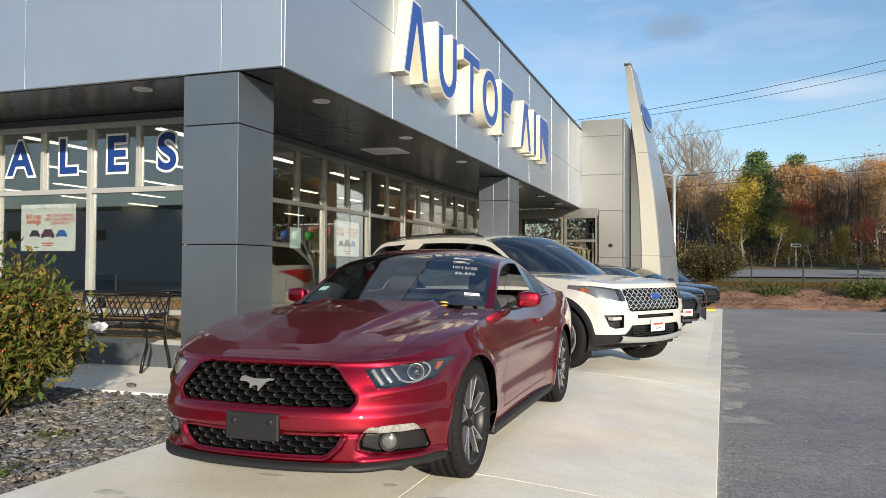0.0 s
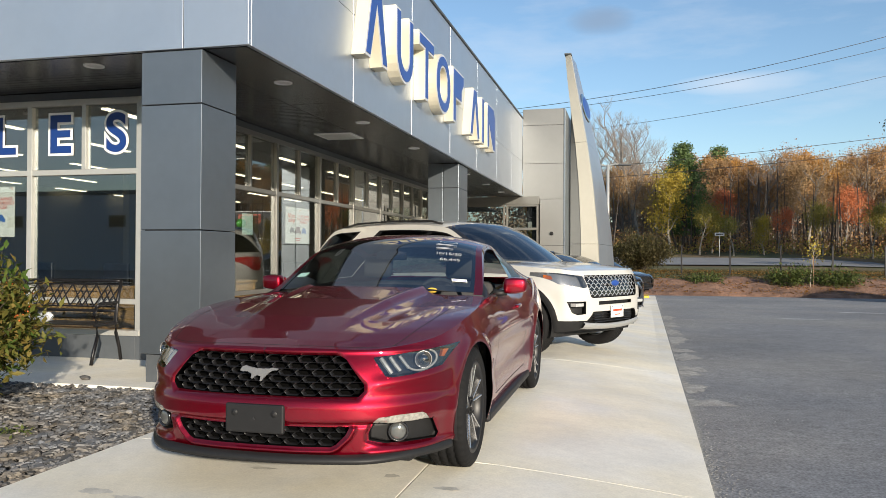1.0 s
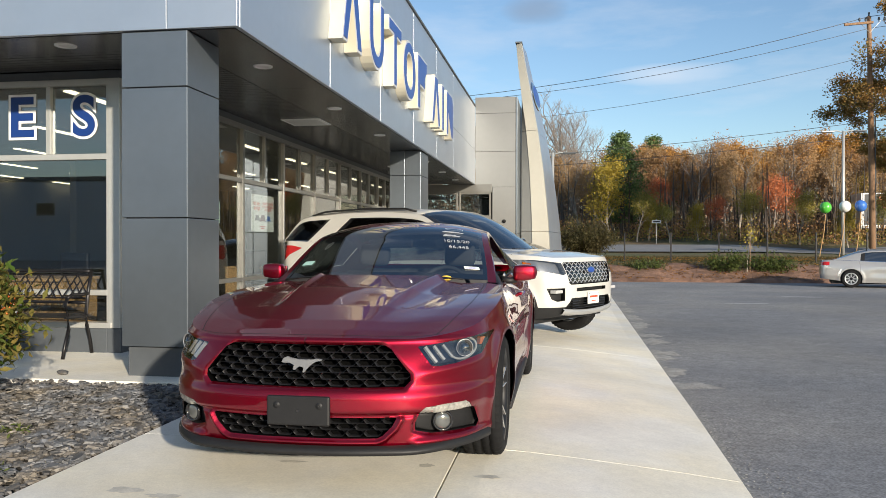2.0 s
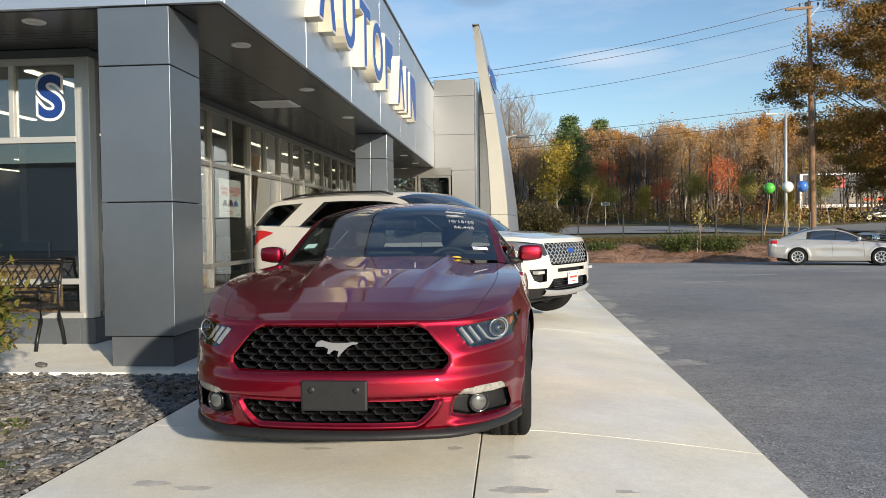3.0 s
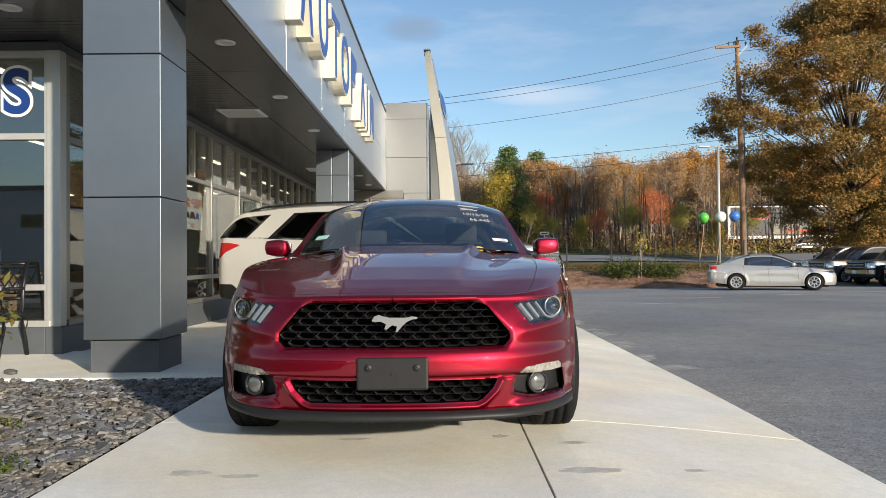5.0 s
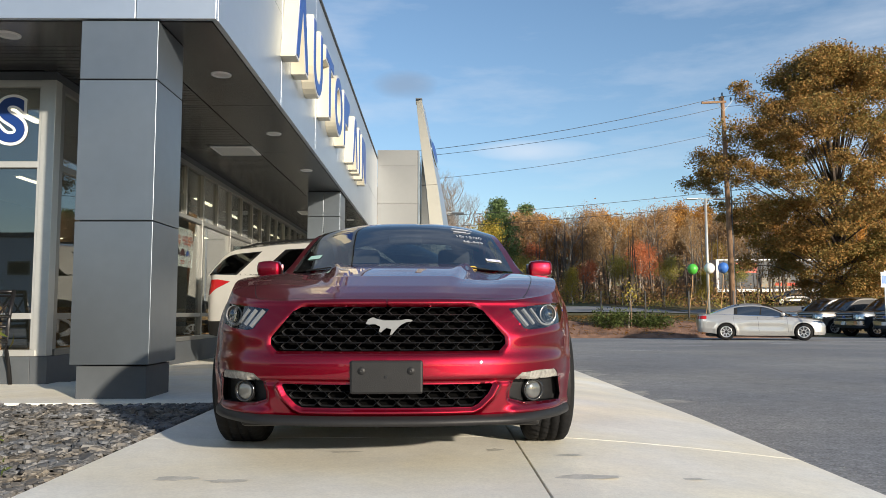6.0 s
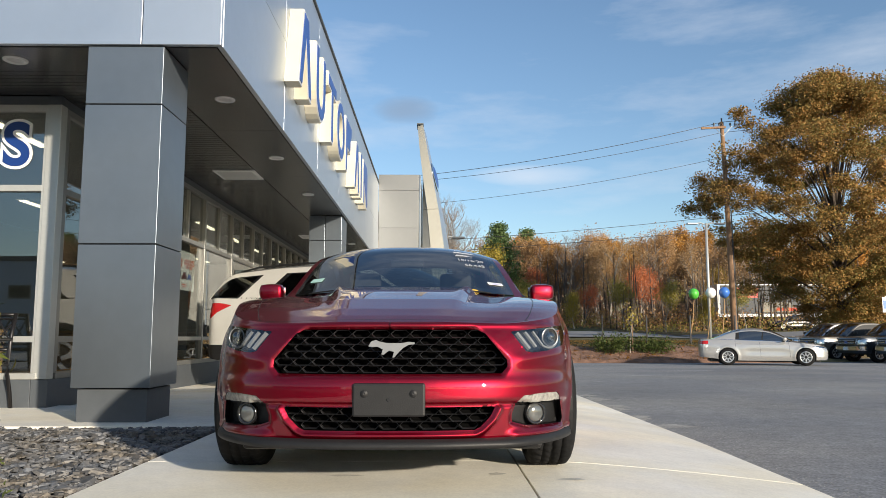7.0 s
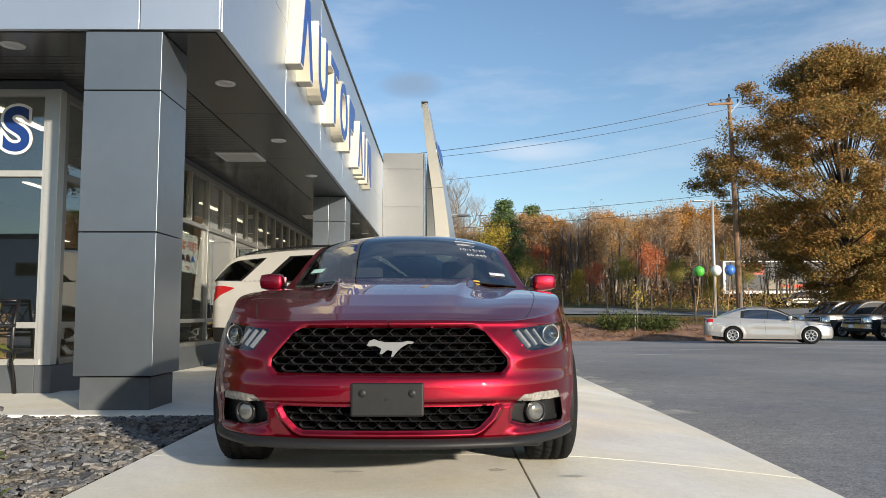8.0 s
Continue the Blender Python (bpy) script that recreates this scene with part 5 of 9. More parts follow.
def lathe(profile, seg, axis="x"):
    """Turns a profile of (radius, along) about the axle."""
    V, F = [], []
    n = len(profile)
    for k in range(seg):
        a = 2 * math.pi * k / seg
        for r, x in profile:
            V.append((x, r * math.cos(a), r * math.sin(a)))
    for k in range(seg):
        for i in range(n - 1):
            F.append((k * n + i, k * n + i + 1, ((k + 1) % seg) * n + i + 1, ((k + 1) % seg) * n + i))
    return V, F


M_TYRE = mat("tyre_rubber", (0.009, 0.009, 0.0095), 0.8, 0, 0.15, 12.0, bump=0.001, bump_scale=80, spec=0.2)
M_RIM = mat("machined_alloy", (0.58, 0.58, 0.58), 0.22, 0.9, 0.04, 6.0)
M_RIM_DARK = mat("black_alloy_pockets", (0.010, 0.010, 0.011), 0.4, 0.0, spec=0.3)
M_RIM_SILVER = mat("silver_alloy", (0.55, 0.56, 0.57), 0.3, 0.7)
M_BLACKPL = mat("black_plastic", (0.013, 0.013, 0.0135), 0.5, 0, 0.12, 20.0, bump=0.0006, bump_scale=200, spec=0.3)
M_GLOSSBLK = mat("gloss_black", (0.012, 0.012, 0.013), 0.12, 0, coat=0.5)
M_CARGLASS = glass_mat("car_glass", (0.40, 0.46, 0.47), 0.21)
M_CARGLASS_M = glass_mat("tinted_car_glass", (0.16, 0.18, 0.18), 0.05)
M_CARGLASS_D = glass_mat("dark_privacy_glass", (0.05, 0.055, 0.055), 0.0)
M_CLEAR = glass_mat("clear_lens", (0.88, 0.89, 0.90), 0.10)
M_QUARTER = mat("tinted_quarter_glass", (0.012, 0.013, 0.014), 0.22, spec=0.15)
M_CHROME = mat("chrome", (0.72, 0.72, 0.72), 0.08, 1.0)
M_CABIN = mat("charcoal_cabin_trim", (0.035, 0.036, 0.038), 0.7, 0, 0.1, 10.0)
M_SEAT = mat("charcoal_seat_cloth", (0.05, 0.05, 0.052), 0.85, 0, 0.1, 20.0)
M_AMBER = mat("amber_lens", (0.38, 0.09, 0.012), 0.2)
M_REDLENS = mat("red_lamp_lens", (0.45, 0.012, 0.012), 0.12, coat=0.6)
M_LED = mat("white_lamp_strip", (0.42, 0.42, 0.41), 0.2)
M_DISC = mat("brake_steel", (0.10, 0.10, 0.10), 0.4, 0.6)


def tyre_profile(R, w, rim):
    h = w / 2
    return [(rim - 0.005, -h * 0.82), (rim + 0.012, -h * 0.93), (rim + (R - rim) * 0.45, -h * 1.02), (R - 0.022, -h * 0.93), (R - 0.004, -h * 0.80), (R, -h * 0.62),
            (R, -h * 0.44), (R - 0.009, -h * 0.43), (R - 0.009, -h * 0.37), (R, -h * 0.36), (R + 0.001, -h * 0.06), (R - 0.009, -h * 0.05), (R - 0.009, h * 0.05), (R + 0.001, h * 0.06),
            (R, h * 0.36), (R - 0.009, h * 0.37), (R - 0.009, h * 0.43), (R, h * 0.44), (R, h * 0.62), (R - 0.004, h * 0.80), (R - 0.022, h * 0.93),
            (rim + (R - rim) * 0.45, h * 1.02), (rim + 0.012, h * 0.93), (rim - 0.005, h * 0.82)]


def wheel(parent, at, R, w, rim, out, style, rim_mat, pocket_mat, spokes=5, barrel=None):
    """A wheel on its axle; out: +1 or -1, the side that its face turns to. Sub-parts: tyre, rim, spokes, disc."""
    wh = new("wheel")
    wh.parent = parent
    wh.matrix_basis = pose(*at)
    prof = tyre_profile(R, w, rim)
    TV, TF = lathe(prof, 132)
    TV = [tuple(c * (1 - 0.010 / R) if i and math.hypot(v[1], v[2]) > R - 0.006 and ((k // len(prof)) + int(abs(v[0]) * 30)) % 3 == 0 else c for i, c in enumerate(v)) for k, v in enumerate(TV)]
    part("tyre", (TV, TF), M_TYRE, wh)
    h = w / 2 * out
    part("rim", lathe([(rim - 0.004, -h * 0.85), (rim - 0.02, -h * 0.7), (rim - 0.035, h * 0.3), (rim - 0.03, h * 0.80), (rim - 0.012, h * 0.90), (rim + 0.006, h * 0.93), (rim + 0.012, h * 0.86)], 56), barrel or rim_mat, wh, smooth=True)
    bm = bmesh.new()
    face = h * 0.78

    def bar(a0, a1, r0, r1, t0, t1, x0, x1):
        p = []
        for r, a, t, x in ((r0, a0, t0, x0), (r1, a1, t1, x1)):
            c, s = math.cos(a), math.sin(a)
            for sd in (-1, 1):
                p.append((r, a, sd * t / 2, x))
        vs = []
        for r, a, off, x in p:
            c, s = math.cos(a), math.sin(a)
            for dx in (0, -out * 0.035):
                vs.append(bm.verts.new((x + dx, r * c - off * s, r * s + off * c)))
        a, b, c, d, e, f, g, i = vs
        for q in ((a, c, g, e), (b, f, i, d), (a, e, f, b), (c, d, i, g), (a, b, d, c), (e, g, i, f)):
            bm.faces.new(q)
    for k in range(spokes):
        a = 2 * math.pi * k / spokes + math.pi / 2
        if style == "twin":
            for sd in (-1, 1):
                bar(a + sd * 0.06, a + sd * 0.22, 0.045, rim - 0.012, 0.013, 0.011, face - out * 0.012, face + out * 0.012)
        elif style == "blade":
            bar(a, a, 0.045, rim - 0.03, 0.055, 0.075, face - out * 0.02, face)
            bar(a, a + 0.28, 0.10, rim - 0.03, 0.02, 0.02, face - out * 0.02, face - out * 0.01)
        else:
            bar(a, a, 0.045, rim - 0.03, 0.045, 0.035, face - out * 0.01, face)
    bmesh.ops.recalc_face_normals(bm, faces=bm.faces)
    bmesh.ops.bevel(bm, geom=list(bm.edges), offset=0.003, segments=1, affect="EDGES")
    part("spoke_star", bm, rim_mat, wh)
    bm = bmesh.new()
    cyl(bm, (face - out * 0.045, 0, 0), (face - out * 0.005, 0, 0), 0.062, 0.055, 24)
    cyl(bm, (face - out * 0.004, 0, 0), (face + out * 0.004, 0, 0), 0.033, 0.030, 20)
    for k in range(5):
        a = 2 * math.pi * k / 5 + 0.3
        cyl(bm, (face - out * 0.006, 0.046 * math.cos(a), 0.046 * math.sin(a)), (face + out * 0.003, 0.046 * math.cos(a), 0.046 * math.sin(a)), 0.008, seg=6)
    part("hub", bm, pocket_mat, wh)
    bm = bmesh.new()
    cyl(bm, (-h * 0.05, 0, 0), (h * 0.15, 0, 0), rim * 0.74, seg=40)
    part("brake_disc", bm, M_DISC, wh)
    bm = bmesh.new()
    cyl(bm, (-h * 0.1, 0, 0), (h * 0.02, 0, 0), rim - 0.045, seg=40)
    part("backing", bm, pocket_mat, wh)
    return wh


def arch_liner(parent, x, ya, za, r, depth):
    """Dark lining over a wheel, open below."""
    n = 30
    A = [radians(-18 + 216 * k / n) for k in range(n + 1)]
    V = [(xx, ya + r * math.cos(a), za + r * math.sin(a)) for a in A for xx in (x, x - depth)] + [(x - depth, ya, za)]
    F = [(2 * k, 2 * k + 1, 2 * k + 3, 2 * k + 2) for k in range(n)] + [(2 * k + 1, len(V) - 1, 2 * k + 3) for k in range(n)]
    return part("arch_liner", (V, F), M_BLACKPL, parent, smooth=False)


def seat(parent, at, s=1.0):
    st = new("seat")
    st.parent = parent
    st.matrix_basis = pose(*at)
    bm = box(bmesh.new(), -0.25, 0.25, -0.28, 0.26, 0.0, 0.16, 0.05)
    part("cushion", bm, M_SEAT, st, smooth=True)
    m = Matrix.Translation((0, 0.27, 0.10)) @ Matrix.Rotation(radians(-18), 4, "X")
    part("backrest", box(bmesh.new(), -0.25, 0.25, -0.06, 0.07, 0, 0.58 * s, 0.055, m), M_SEAT, st, smooth=True)
    part("headrest", box(bmesh.new(), -0.13, 0.13, -0.045, 0.05, 0.62 * s, 0.82 * s, 0.04, m), M_SEAT, st, smooth=True)
    return st


def coons_hood(shell, y_corner, y_end, z_center, nu, nw, bump=None, y_mid=None, crown=2.2):
    """The lid between the two upper edges of a shell, from the nose back to y_end. Returns the function (u, w) -> place and the grid."""
    S = np.linspace(0, shell.q[-1] * 0.6, 700)
    te = shell.at(S, np.ones_like(S))
    xc = np.interp(y_corner, te[:, 1], te[:, 0])
    sidey = te[:, 1]
    tz_c = np.interp(y_corner, te[:, 1], te[:, 2])

    def fun(u, w):
        u, w = np.asarray(u, float), np.asarray(w, float)
        a = np.abs(u)
        y0 = np.interp(a * xc, te[:, 0][:np.argmax(te[:, 0]) + 1], te[:, 1][:np.argmax(te[:, 0]) + 1])
        ye1 = y_end + (0 if y_mid is None else (y_mid - y_end) * (1 - a ** 2))
        y = y0 * (1 - w) + ye1 * w
        ys = y_corner * (1 - w) + y_end * w
        tx = np.interp(ys, sidey, te[:, 0])
        tz = np.interp(ys, sidey, te[:, 2])
        x = u * tx
        zc = np.interp(w, *z_center)
        z = tz + (zc - tz) * (1 - a ** crown)
        k = np.argmax(te[:, 0]) + 1
        ze = np.interp(a * xc, te[:, 0][:k], te[:, 2][:k])
        z00 = tz_c + (z_center[1][0] - tz_c) * (1 - a ** crown)
        z = z + (ze - z00) * (1 - smoothstep(0, 0.22, w))
        if bump is not None:
            z = z + bump(x, y, u, w)
        return np.stack([x, y, z], -1)
    U, W = np.meshgrid(np.linspace(-1, 1, nu), np.linspace(0, 1, nw), indexing="ij")
    G = fun(U, W)
    return fun, (G.reshape(-1, 3), grid_faces(nu, nw)[:, ::-1])


def loft_between(C, R, nu, nw, w0=0.0, w1=1.0, u0=-1.0, u1=1.0, ypow=2.0, zpow=2.4):
    """Roof-like sheet from a middle line C(w) to a rail R(w); both are arrays of (x, y, z) keyed evenly."""
    q, Cs = smooth_rows([(y, z, 0) for _, y, z in C], 300)
    _, Rs = smooth_rows([(y, z, x) for x, y, z in R], 300)
    k = np.linspace(0, 1, 300)

    def fun(u, w):
        u, w = np.asarray(u, float), np.asarray(w, float)
        a = np.abs(u)
        cy, cz = np.interp(w, k, Cs[:, 0]), np.interp(w, k, Cs[:, 1])
        ry, rz, rx = np.interp(w, k, Rs[:, 0]), np.interp(w, k, Rs[:, 1]), np.interp(w, k, Rs[:, 2])
        return np.stack([u * rx, cy + (ry - cy) * a ** ypow, cz + (rz - cz) * a ** zpow], -1)
    U, W = np.meshgrid(np.linspace(u0, u1, nu), np.linspace(w0, w1, nw), indexing="ij")
    return fun, (fun(U, W).reshape(-1, 3), grid_faces(nu, nw)[:, ::-1])


def sub_grid(fun, u0, u1, w0, w1, nu, nw, lift=0.0):
    U, W = np.meshgrid(np.linspace(u0, u1, nu), np.linspace(w0, w1, nw), indexing="ij")
    P = fun(U, W)
    if lift:
        P = P - normals_of(P) * lift
    return P.reshape(-1, 3), grid_faces(nu, nw)[:, ::-1]


def text_part(name, body, size, matrix, material, parent, extrude=0.001, offset=0.0):
    """Letters of the built-in font as a mesh, in the plane of the matrix."""
    cu = bpy.data.curves.new(name, "FONT")
    cu.offset = offset
    cu.body, cu.size, cu.extrude, cu.align_x, cu.align_y = body, size, extrude, "CENTER", "CENTER"
    tmp = bpy.data.objects.new(name, cu)
    scene.collection.objects.link(tmp)
    dg = bpy.context.evaluated_depsgraph_get()
    dg.update()
    me = bpy.data.meshes.new_from_object(tmp.evaluated_get(dg))
    bpy.data.objects.remove(tmp)
    me.materials.clear()
    me.materials.append(material)
    me.transform(matrix)
    ob = new(name, me)
    if parent is not None:
        ob.parent = parent
    return ob


# ---- the red coupe ----
def car_paint(name, color, metal, rough):
    """Metallic paint: tinted flakes under a smooth clear coat."""
    m = mat(name, color, rough, metal, 0.04, 3.0, coat=1.0, spec=0.2)
    n, l = m.node_tree.nodes, m.node_tree.links
    p = n["Principled BSDF"]
    p.inputs["Coat Roughness"].default_value = 0.012
    v = n.new("ShaderNodeTexVoronoi")
    v.inputs["Scale"].default_value = 900.0
    co = n.new("ShaderNodeTexCoord")
    l.new(co.outputs["Object"], v.inputs["Vector"])
    b = n.new("ShaderNodeBump")
    b.inputs["Strength"].default_value, b.inputs["Distance"].default_value = 0.12, 0.0006
    l.new(v.outputs["Color"], b.inputs["Height"])
    l.new(b.outputs["Normal"], p.inputs["Normal"])
    return m


M_RUBY = car_paint("ruby_red_paint", (0.235, 0.0010, 0.0135), 0.88, 0.40)

GRILLE = [(-0.385, 0.708), (0.385, 0.708), (0.420, 0.690), (0.440, 0.665), (0.512, 0.578), (0.514, 0.552), (0.490, 0.526), (-0.490, 0.526), (-0.514, 0.552), (-0.512, 0.578), (-0.440, 0.665), (-0.420, 0.690)]
INTAKE = [(-0.452, 0.374), (0.452, 0.374), (0.434, 0.340), (0.390, 0.297), (0.366, 0.286), (-0.366, 0.286), (-0.390, 0.297), (-0.434, 0.340)]
LAMP = [(0.548, 0.702), (0.612, 0.620), (0.64, 0.614), (0.72, 0.621), (0.822, 0.646), (0.864, 0.738), (0.74, 0.724), (0.65, 0.713)]
FOG = [(0.562, 0.386), (0.788, 0.382), (0.805, 0.300), (0.797, 0.280), (0.605, 0.293), (0.543, 0.312), (0.543, 0.340)]
SIGNAL = [(0.562, 0.392), (0.594, 0.419), (0.68, 0.426), (0.765, 0.424), (0.778, 0.412), (0.784, 0.390)]
Y_FA, Y_RA, Z_AX = 0.95, 3.67, 0.343


M_GRILLE = mat("satin_black_grille", (0.010, 0.010, 0.011), 0.38, spec=0.35)
# near black in place of black plastic: shade of the recess, as colour
M_RECESS_SHADE = mat("recess_shade", (0.002, 0.002, 0.002), 0.9, spec=0.05)
M_LAMP_HOUSING = mat("dark_lamp_housing", (0.030, 0.031, 0.033), 0.25, 0.3)
M_LAMP_RING = mat("lamp_ring_metal", (0.45, 0.45, 0.45), 0.2, 0.7)
M_LIGHT_GUIDE = mat("pale_light_guide", (0.32, 0.315, 0.295), 0.2, 0.2)
M_FOG_GLASS = mat("fog_glass", (0.17, 0.175, 0.17), 0.10, 0.6)
M_SIGNAL = mat("clear_signal", (0.36, 0.345, 0.31), 0.15, 0.35, 0.35, 60)


def coupe():
    car = thing("coupe_car", "dark ruby red two-door sports coupe with black honeycomb grille", "car", (2.097, -2.985, 0.0))
    # x, y, lowest z, upper edge, inset at the top, inset at the bottom
    rows = [(0.0, 0.030, 0.225, 0.748, 0.105, 0.020), (0.22, 0.040, 0.225, 0.748, 0.105, 0.02), (0.42, 0.080, 0.226, 0.744, 0.10, 0.02), (0.56, 0.140, 0.228, 0.742, 0.09, 0.02),
            (0.68, 0.235, 0.230, 0.752, 0.07, 0.02), (0.78, 0.370, 0.232, 0.768, 0.06, 0.02), (0.850, 0.530, 0.235, 0.790, 0.055, 0.02), (0.895, 0.720, 0.235, 0.825, 0.055, 0.02),
            (0.925, 0.95, 0.22, 0.868, 0.055, 0.02), (0.940, 1.25, 0.20, 0.900, 0.070, 0.04), (0.938, 1.65, 0.19, 0.925, 0.095, 0.05), (0.932, 2.2, 0.19, 0.940, 0.12, 0.05),
            (0.935, 2.75, 0.19, 0.955, 0.13, 0.05), (0.952, 3.25, 0.20, 0.978, 0.12, 0.04), (0.958, 3.67, 0.22, 0.990, 0.11, 0.02), (0.940, 4.10, 0.26, 0.995, 0.11, 0.02),
            (0.885, 4.48, 0.30, 0.990, 0.09, 0.02), (0.76, 4.68, 0.32, 0.985, 0.06, 0.02), (0.50, 4.76, 0.33, 0.985, 0.05, 0.02), (0.0, 4.785, 0.33, 0.985, 0.05, 0.02)]

    def profile(x, y, z, v, it, ib):
        o = -it * np.clip((v - 0.50) / 0.50, 0, 1) ** 2.2 - ib * np.clip((0.30 - v) / 0.30, 0, 1) ** 1.5
        nose = 1 - smoothstep(0.30, 0.75, y)
        # the bar between the two openings stands proud, the chin rolls under
        o = o + nose * (0.016 * np.exp(-((z - 0.442) / 0.058) ** 4) - 0.014 * np.exp(-((z - 0.388) / 0.012) ** 2) * (np.abs(x) < 0.62))
        o = o + nose * 0.008 * np.exp(-((z - 0.735) / 0.012) ** 2)
        # lips that turn in round the openings, a raised frame below the intake, blades under the fog lamps
        dg = poly_sdf(x, z, GRILLE, 0.006)
        o = o - nose * 0.024 * np.clip(1 - dg / 0.024, 0, 1) ** 2
        di = poly_sdf(x, z, INTAKE, 0.006)
        o = o + nose * 0.020 * np.exp(-((di - 0.020) / 0.011) ** 2) * (1 - smoothstep(0.372, 0.395, z))
        df = poly_sdf(x, z, FOG, 0.006)
        o = o - nose * 0.016 * np.clip(1 - df / 0.016, 0, 1) ** 2 * (z < 0.384)
        o = o + nose * 0.022 * np.exp(-((z - 0.250) / 0.020) ** 2) * smoothstep(0.50, 0.56, x)
        # crease that runs from under the lamp round to the wheel arch
        o = o + 0.010 * np.exp(-((z - (0.575 + 0.10 * (x - 0.5))) / 0.030) ** 2) * smoothstep(0.52, 0.60, x) * (1 - smoothstep(0.35, 0.62, y))
        side = smoothstep(1.1, 1.6, y) * (1 - smoothstep(3.0, 3.5, y))
        o = o - side * 0.030 * np.exp(-((z - 0.47) / 0.12) ** 2) + side * 0.010 * np.exp(-((z - 0.70) / 0.03) ** 2)
        for ya in (Y_FA, Y_RA):                         # flared arches
            d = np.hypot(y - ya, z - Z_AX)
            o = o + 0.016 * np.exp(-((d - 0.385) / 0.05) ** 2) * (y > 0.45)
        return o

    front = lambda P: np.where(P[..., 1] < 0.85, -9.0, 9.0)
    regions = [
        ("arch", lambda P: np.where(P[..., 1] > 0.45, np.minimum(np.hypot(P[..., 1] - Y_FA, P[..., 2] - Z_AX), np.hypot(P[..., 1] - Y_RA, P[..., 2] - Z_AX)) - 0.372, 9), 0),
        ("grille", lambda P: np.maximum(poly_sdf(P[..., 0], P[..., 2], GRILLE, 0.006), front(P)), 0.05),
        ("intake", lambda P: np.maximum(poly_sdf(P[..., 0], P[..., 2], INTAKE, 0.006), front(P)), 0.05),
        ("lamp", lambda P: np.maximum(poly_sdf(np.abs(P[..., 0]), P[..., 2], LAMP, 0.004), front(P)), 0.05),
        ("fog", lambda P: np.maximum(poly_sdf(np.abs(P[..., 0]), P[..., 2], FOG, 0.006), front(P)), 0.05),
        ("signal", lambda P: np.maximum(poly_sdf(np.abs(P[..., 0]), P[..., 2], SIGNAL, 0.003), front(P)), 0.01),
    ]
    sh = Shell(rows, 0.0075, 100, profile, regions)
    part("body_shell", sh.body(), M_RUBY, car, smooth=True)
    # black recesses behind the openings, their shade put into the near-black colour
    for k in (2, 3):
        part("grille_recess", sh.bowl(k, 0.075, None, (0, 1, 0)), M_RECESS_SHADE, car, smooth=False)
    ribs(car, sh, GRILLE, 0.004, 0.060, "upper_grille")
    ribs(car, sh, INTAKE, 0.004, 0.060, "lower_grille")
    front_pts = sh.flat[(sh.flat[:, 1] < 0.9) & (sh.flat[:, 0] > 0)]

    def skin(x, z):
        """Length coordinate of the nose at a width and a height."""
        d = (front_pts[:, 0] - abs(x)) ** 2 + (front_pts[:, 2] - z) ** 2
        k = np.argsort(d)[:6]
        return float(np.average(front_pts[k, 1], weights=1 / (d[k] + 1e-6)))

    def ribbon(pts, width, back, thick):
        """A bar that follows points (x, z) of the nose, set back behind its skin."""
        bm = bmesh.new()
        rings = []
        n = len(pts)
        for k, (x, z) in enumerate(pts):
            (xa, za), (xb, zb) = pts[max(k - 1, 0)], pts[min(k + 1, n - 1)]
            ln = math.hypot(xb - xa, zb - za)
            nx, nz = (zb - za) / ln * width / 2, -(xb - xa) / ln * width / 2
            y = skin(x, z) + back
            rings.append([bm.verts.new(q) for q in ((x - nx, y, z - nz), (x, y - thick * 0.5, z), (x + nx, y, z + nz), (x + nx, y + thick, z + nz), (x - nx, y + thick, z - nz))])
        for a, b in zip(rings, rings[1:]):
            for k in range(5):
                bm.faces.new((a[k], a[(k + 1) % 5], b[(k + 1) % 5], b[k]))
        bm.faces.new(rings[0])
        bm.faces.new(rings[-1][::-1])
        bmesh.ops.recalc_face_normals(bm, faces=bm.faces)
        return bm
    for sd in (-1, 1):
        hl = new("headlight")
        hl.parent = car
        part("housing", sh.bowl(4, 0.075, sd, (-0.25 * sd, 0.95, 0)), M_LAMP_HOUSING, hl)
        part("lens", sh.patch(4, sd), M_CLEAR, hl, "clear lamp lens", True)
        cx, cz = 0.738, 0.680
        c = Vector((cx * sd, skin(cx, cz) + 0.060, cz))
        bm = bmesh.new()
        d = Vector((0.45 * sd, -1, 0)).normalized()
        cyl(bm, c - d * 0.02, c + d * 0.020, 0.040, 0.044, 28)
        part("projector_cup", bm, M_RIM_DARK, hl)
        q = Matrix.Translation(c + d * 0.018) @ d.to_track_quat("X", "Z").to_matrix().to_4x4()
        V, F = lathe([(0.043, 0.0), (0.046, 0.006), (0.043, 0.012), (0.040, 0.006), (0.043, 0.0)], 32)
        part("projector_ring", ([q @ Vector(v) for v in V], F), M_LAMP_RING, hl, smooth=True)
        bm = bmesh.new()
        bmesh.ops.create_uvsphere(bm, u_segments=20, v_segments=12, radius=0.031, matrix=Matrix.Translation(c + d * 0.014))
        part("projector_lens", bm, M_CARGLASS, hl, smooth=True)
        arc = [(cx + 0.058 * math.cos(a), cz + 0.050 * math.sin(a)) for a in np.linspace(radians(-150), radians(62), 20)]
        bm = ribbon(arc, 0.011, 0.026, 0.008)
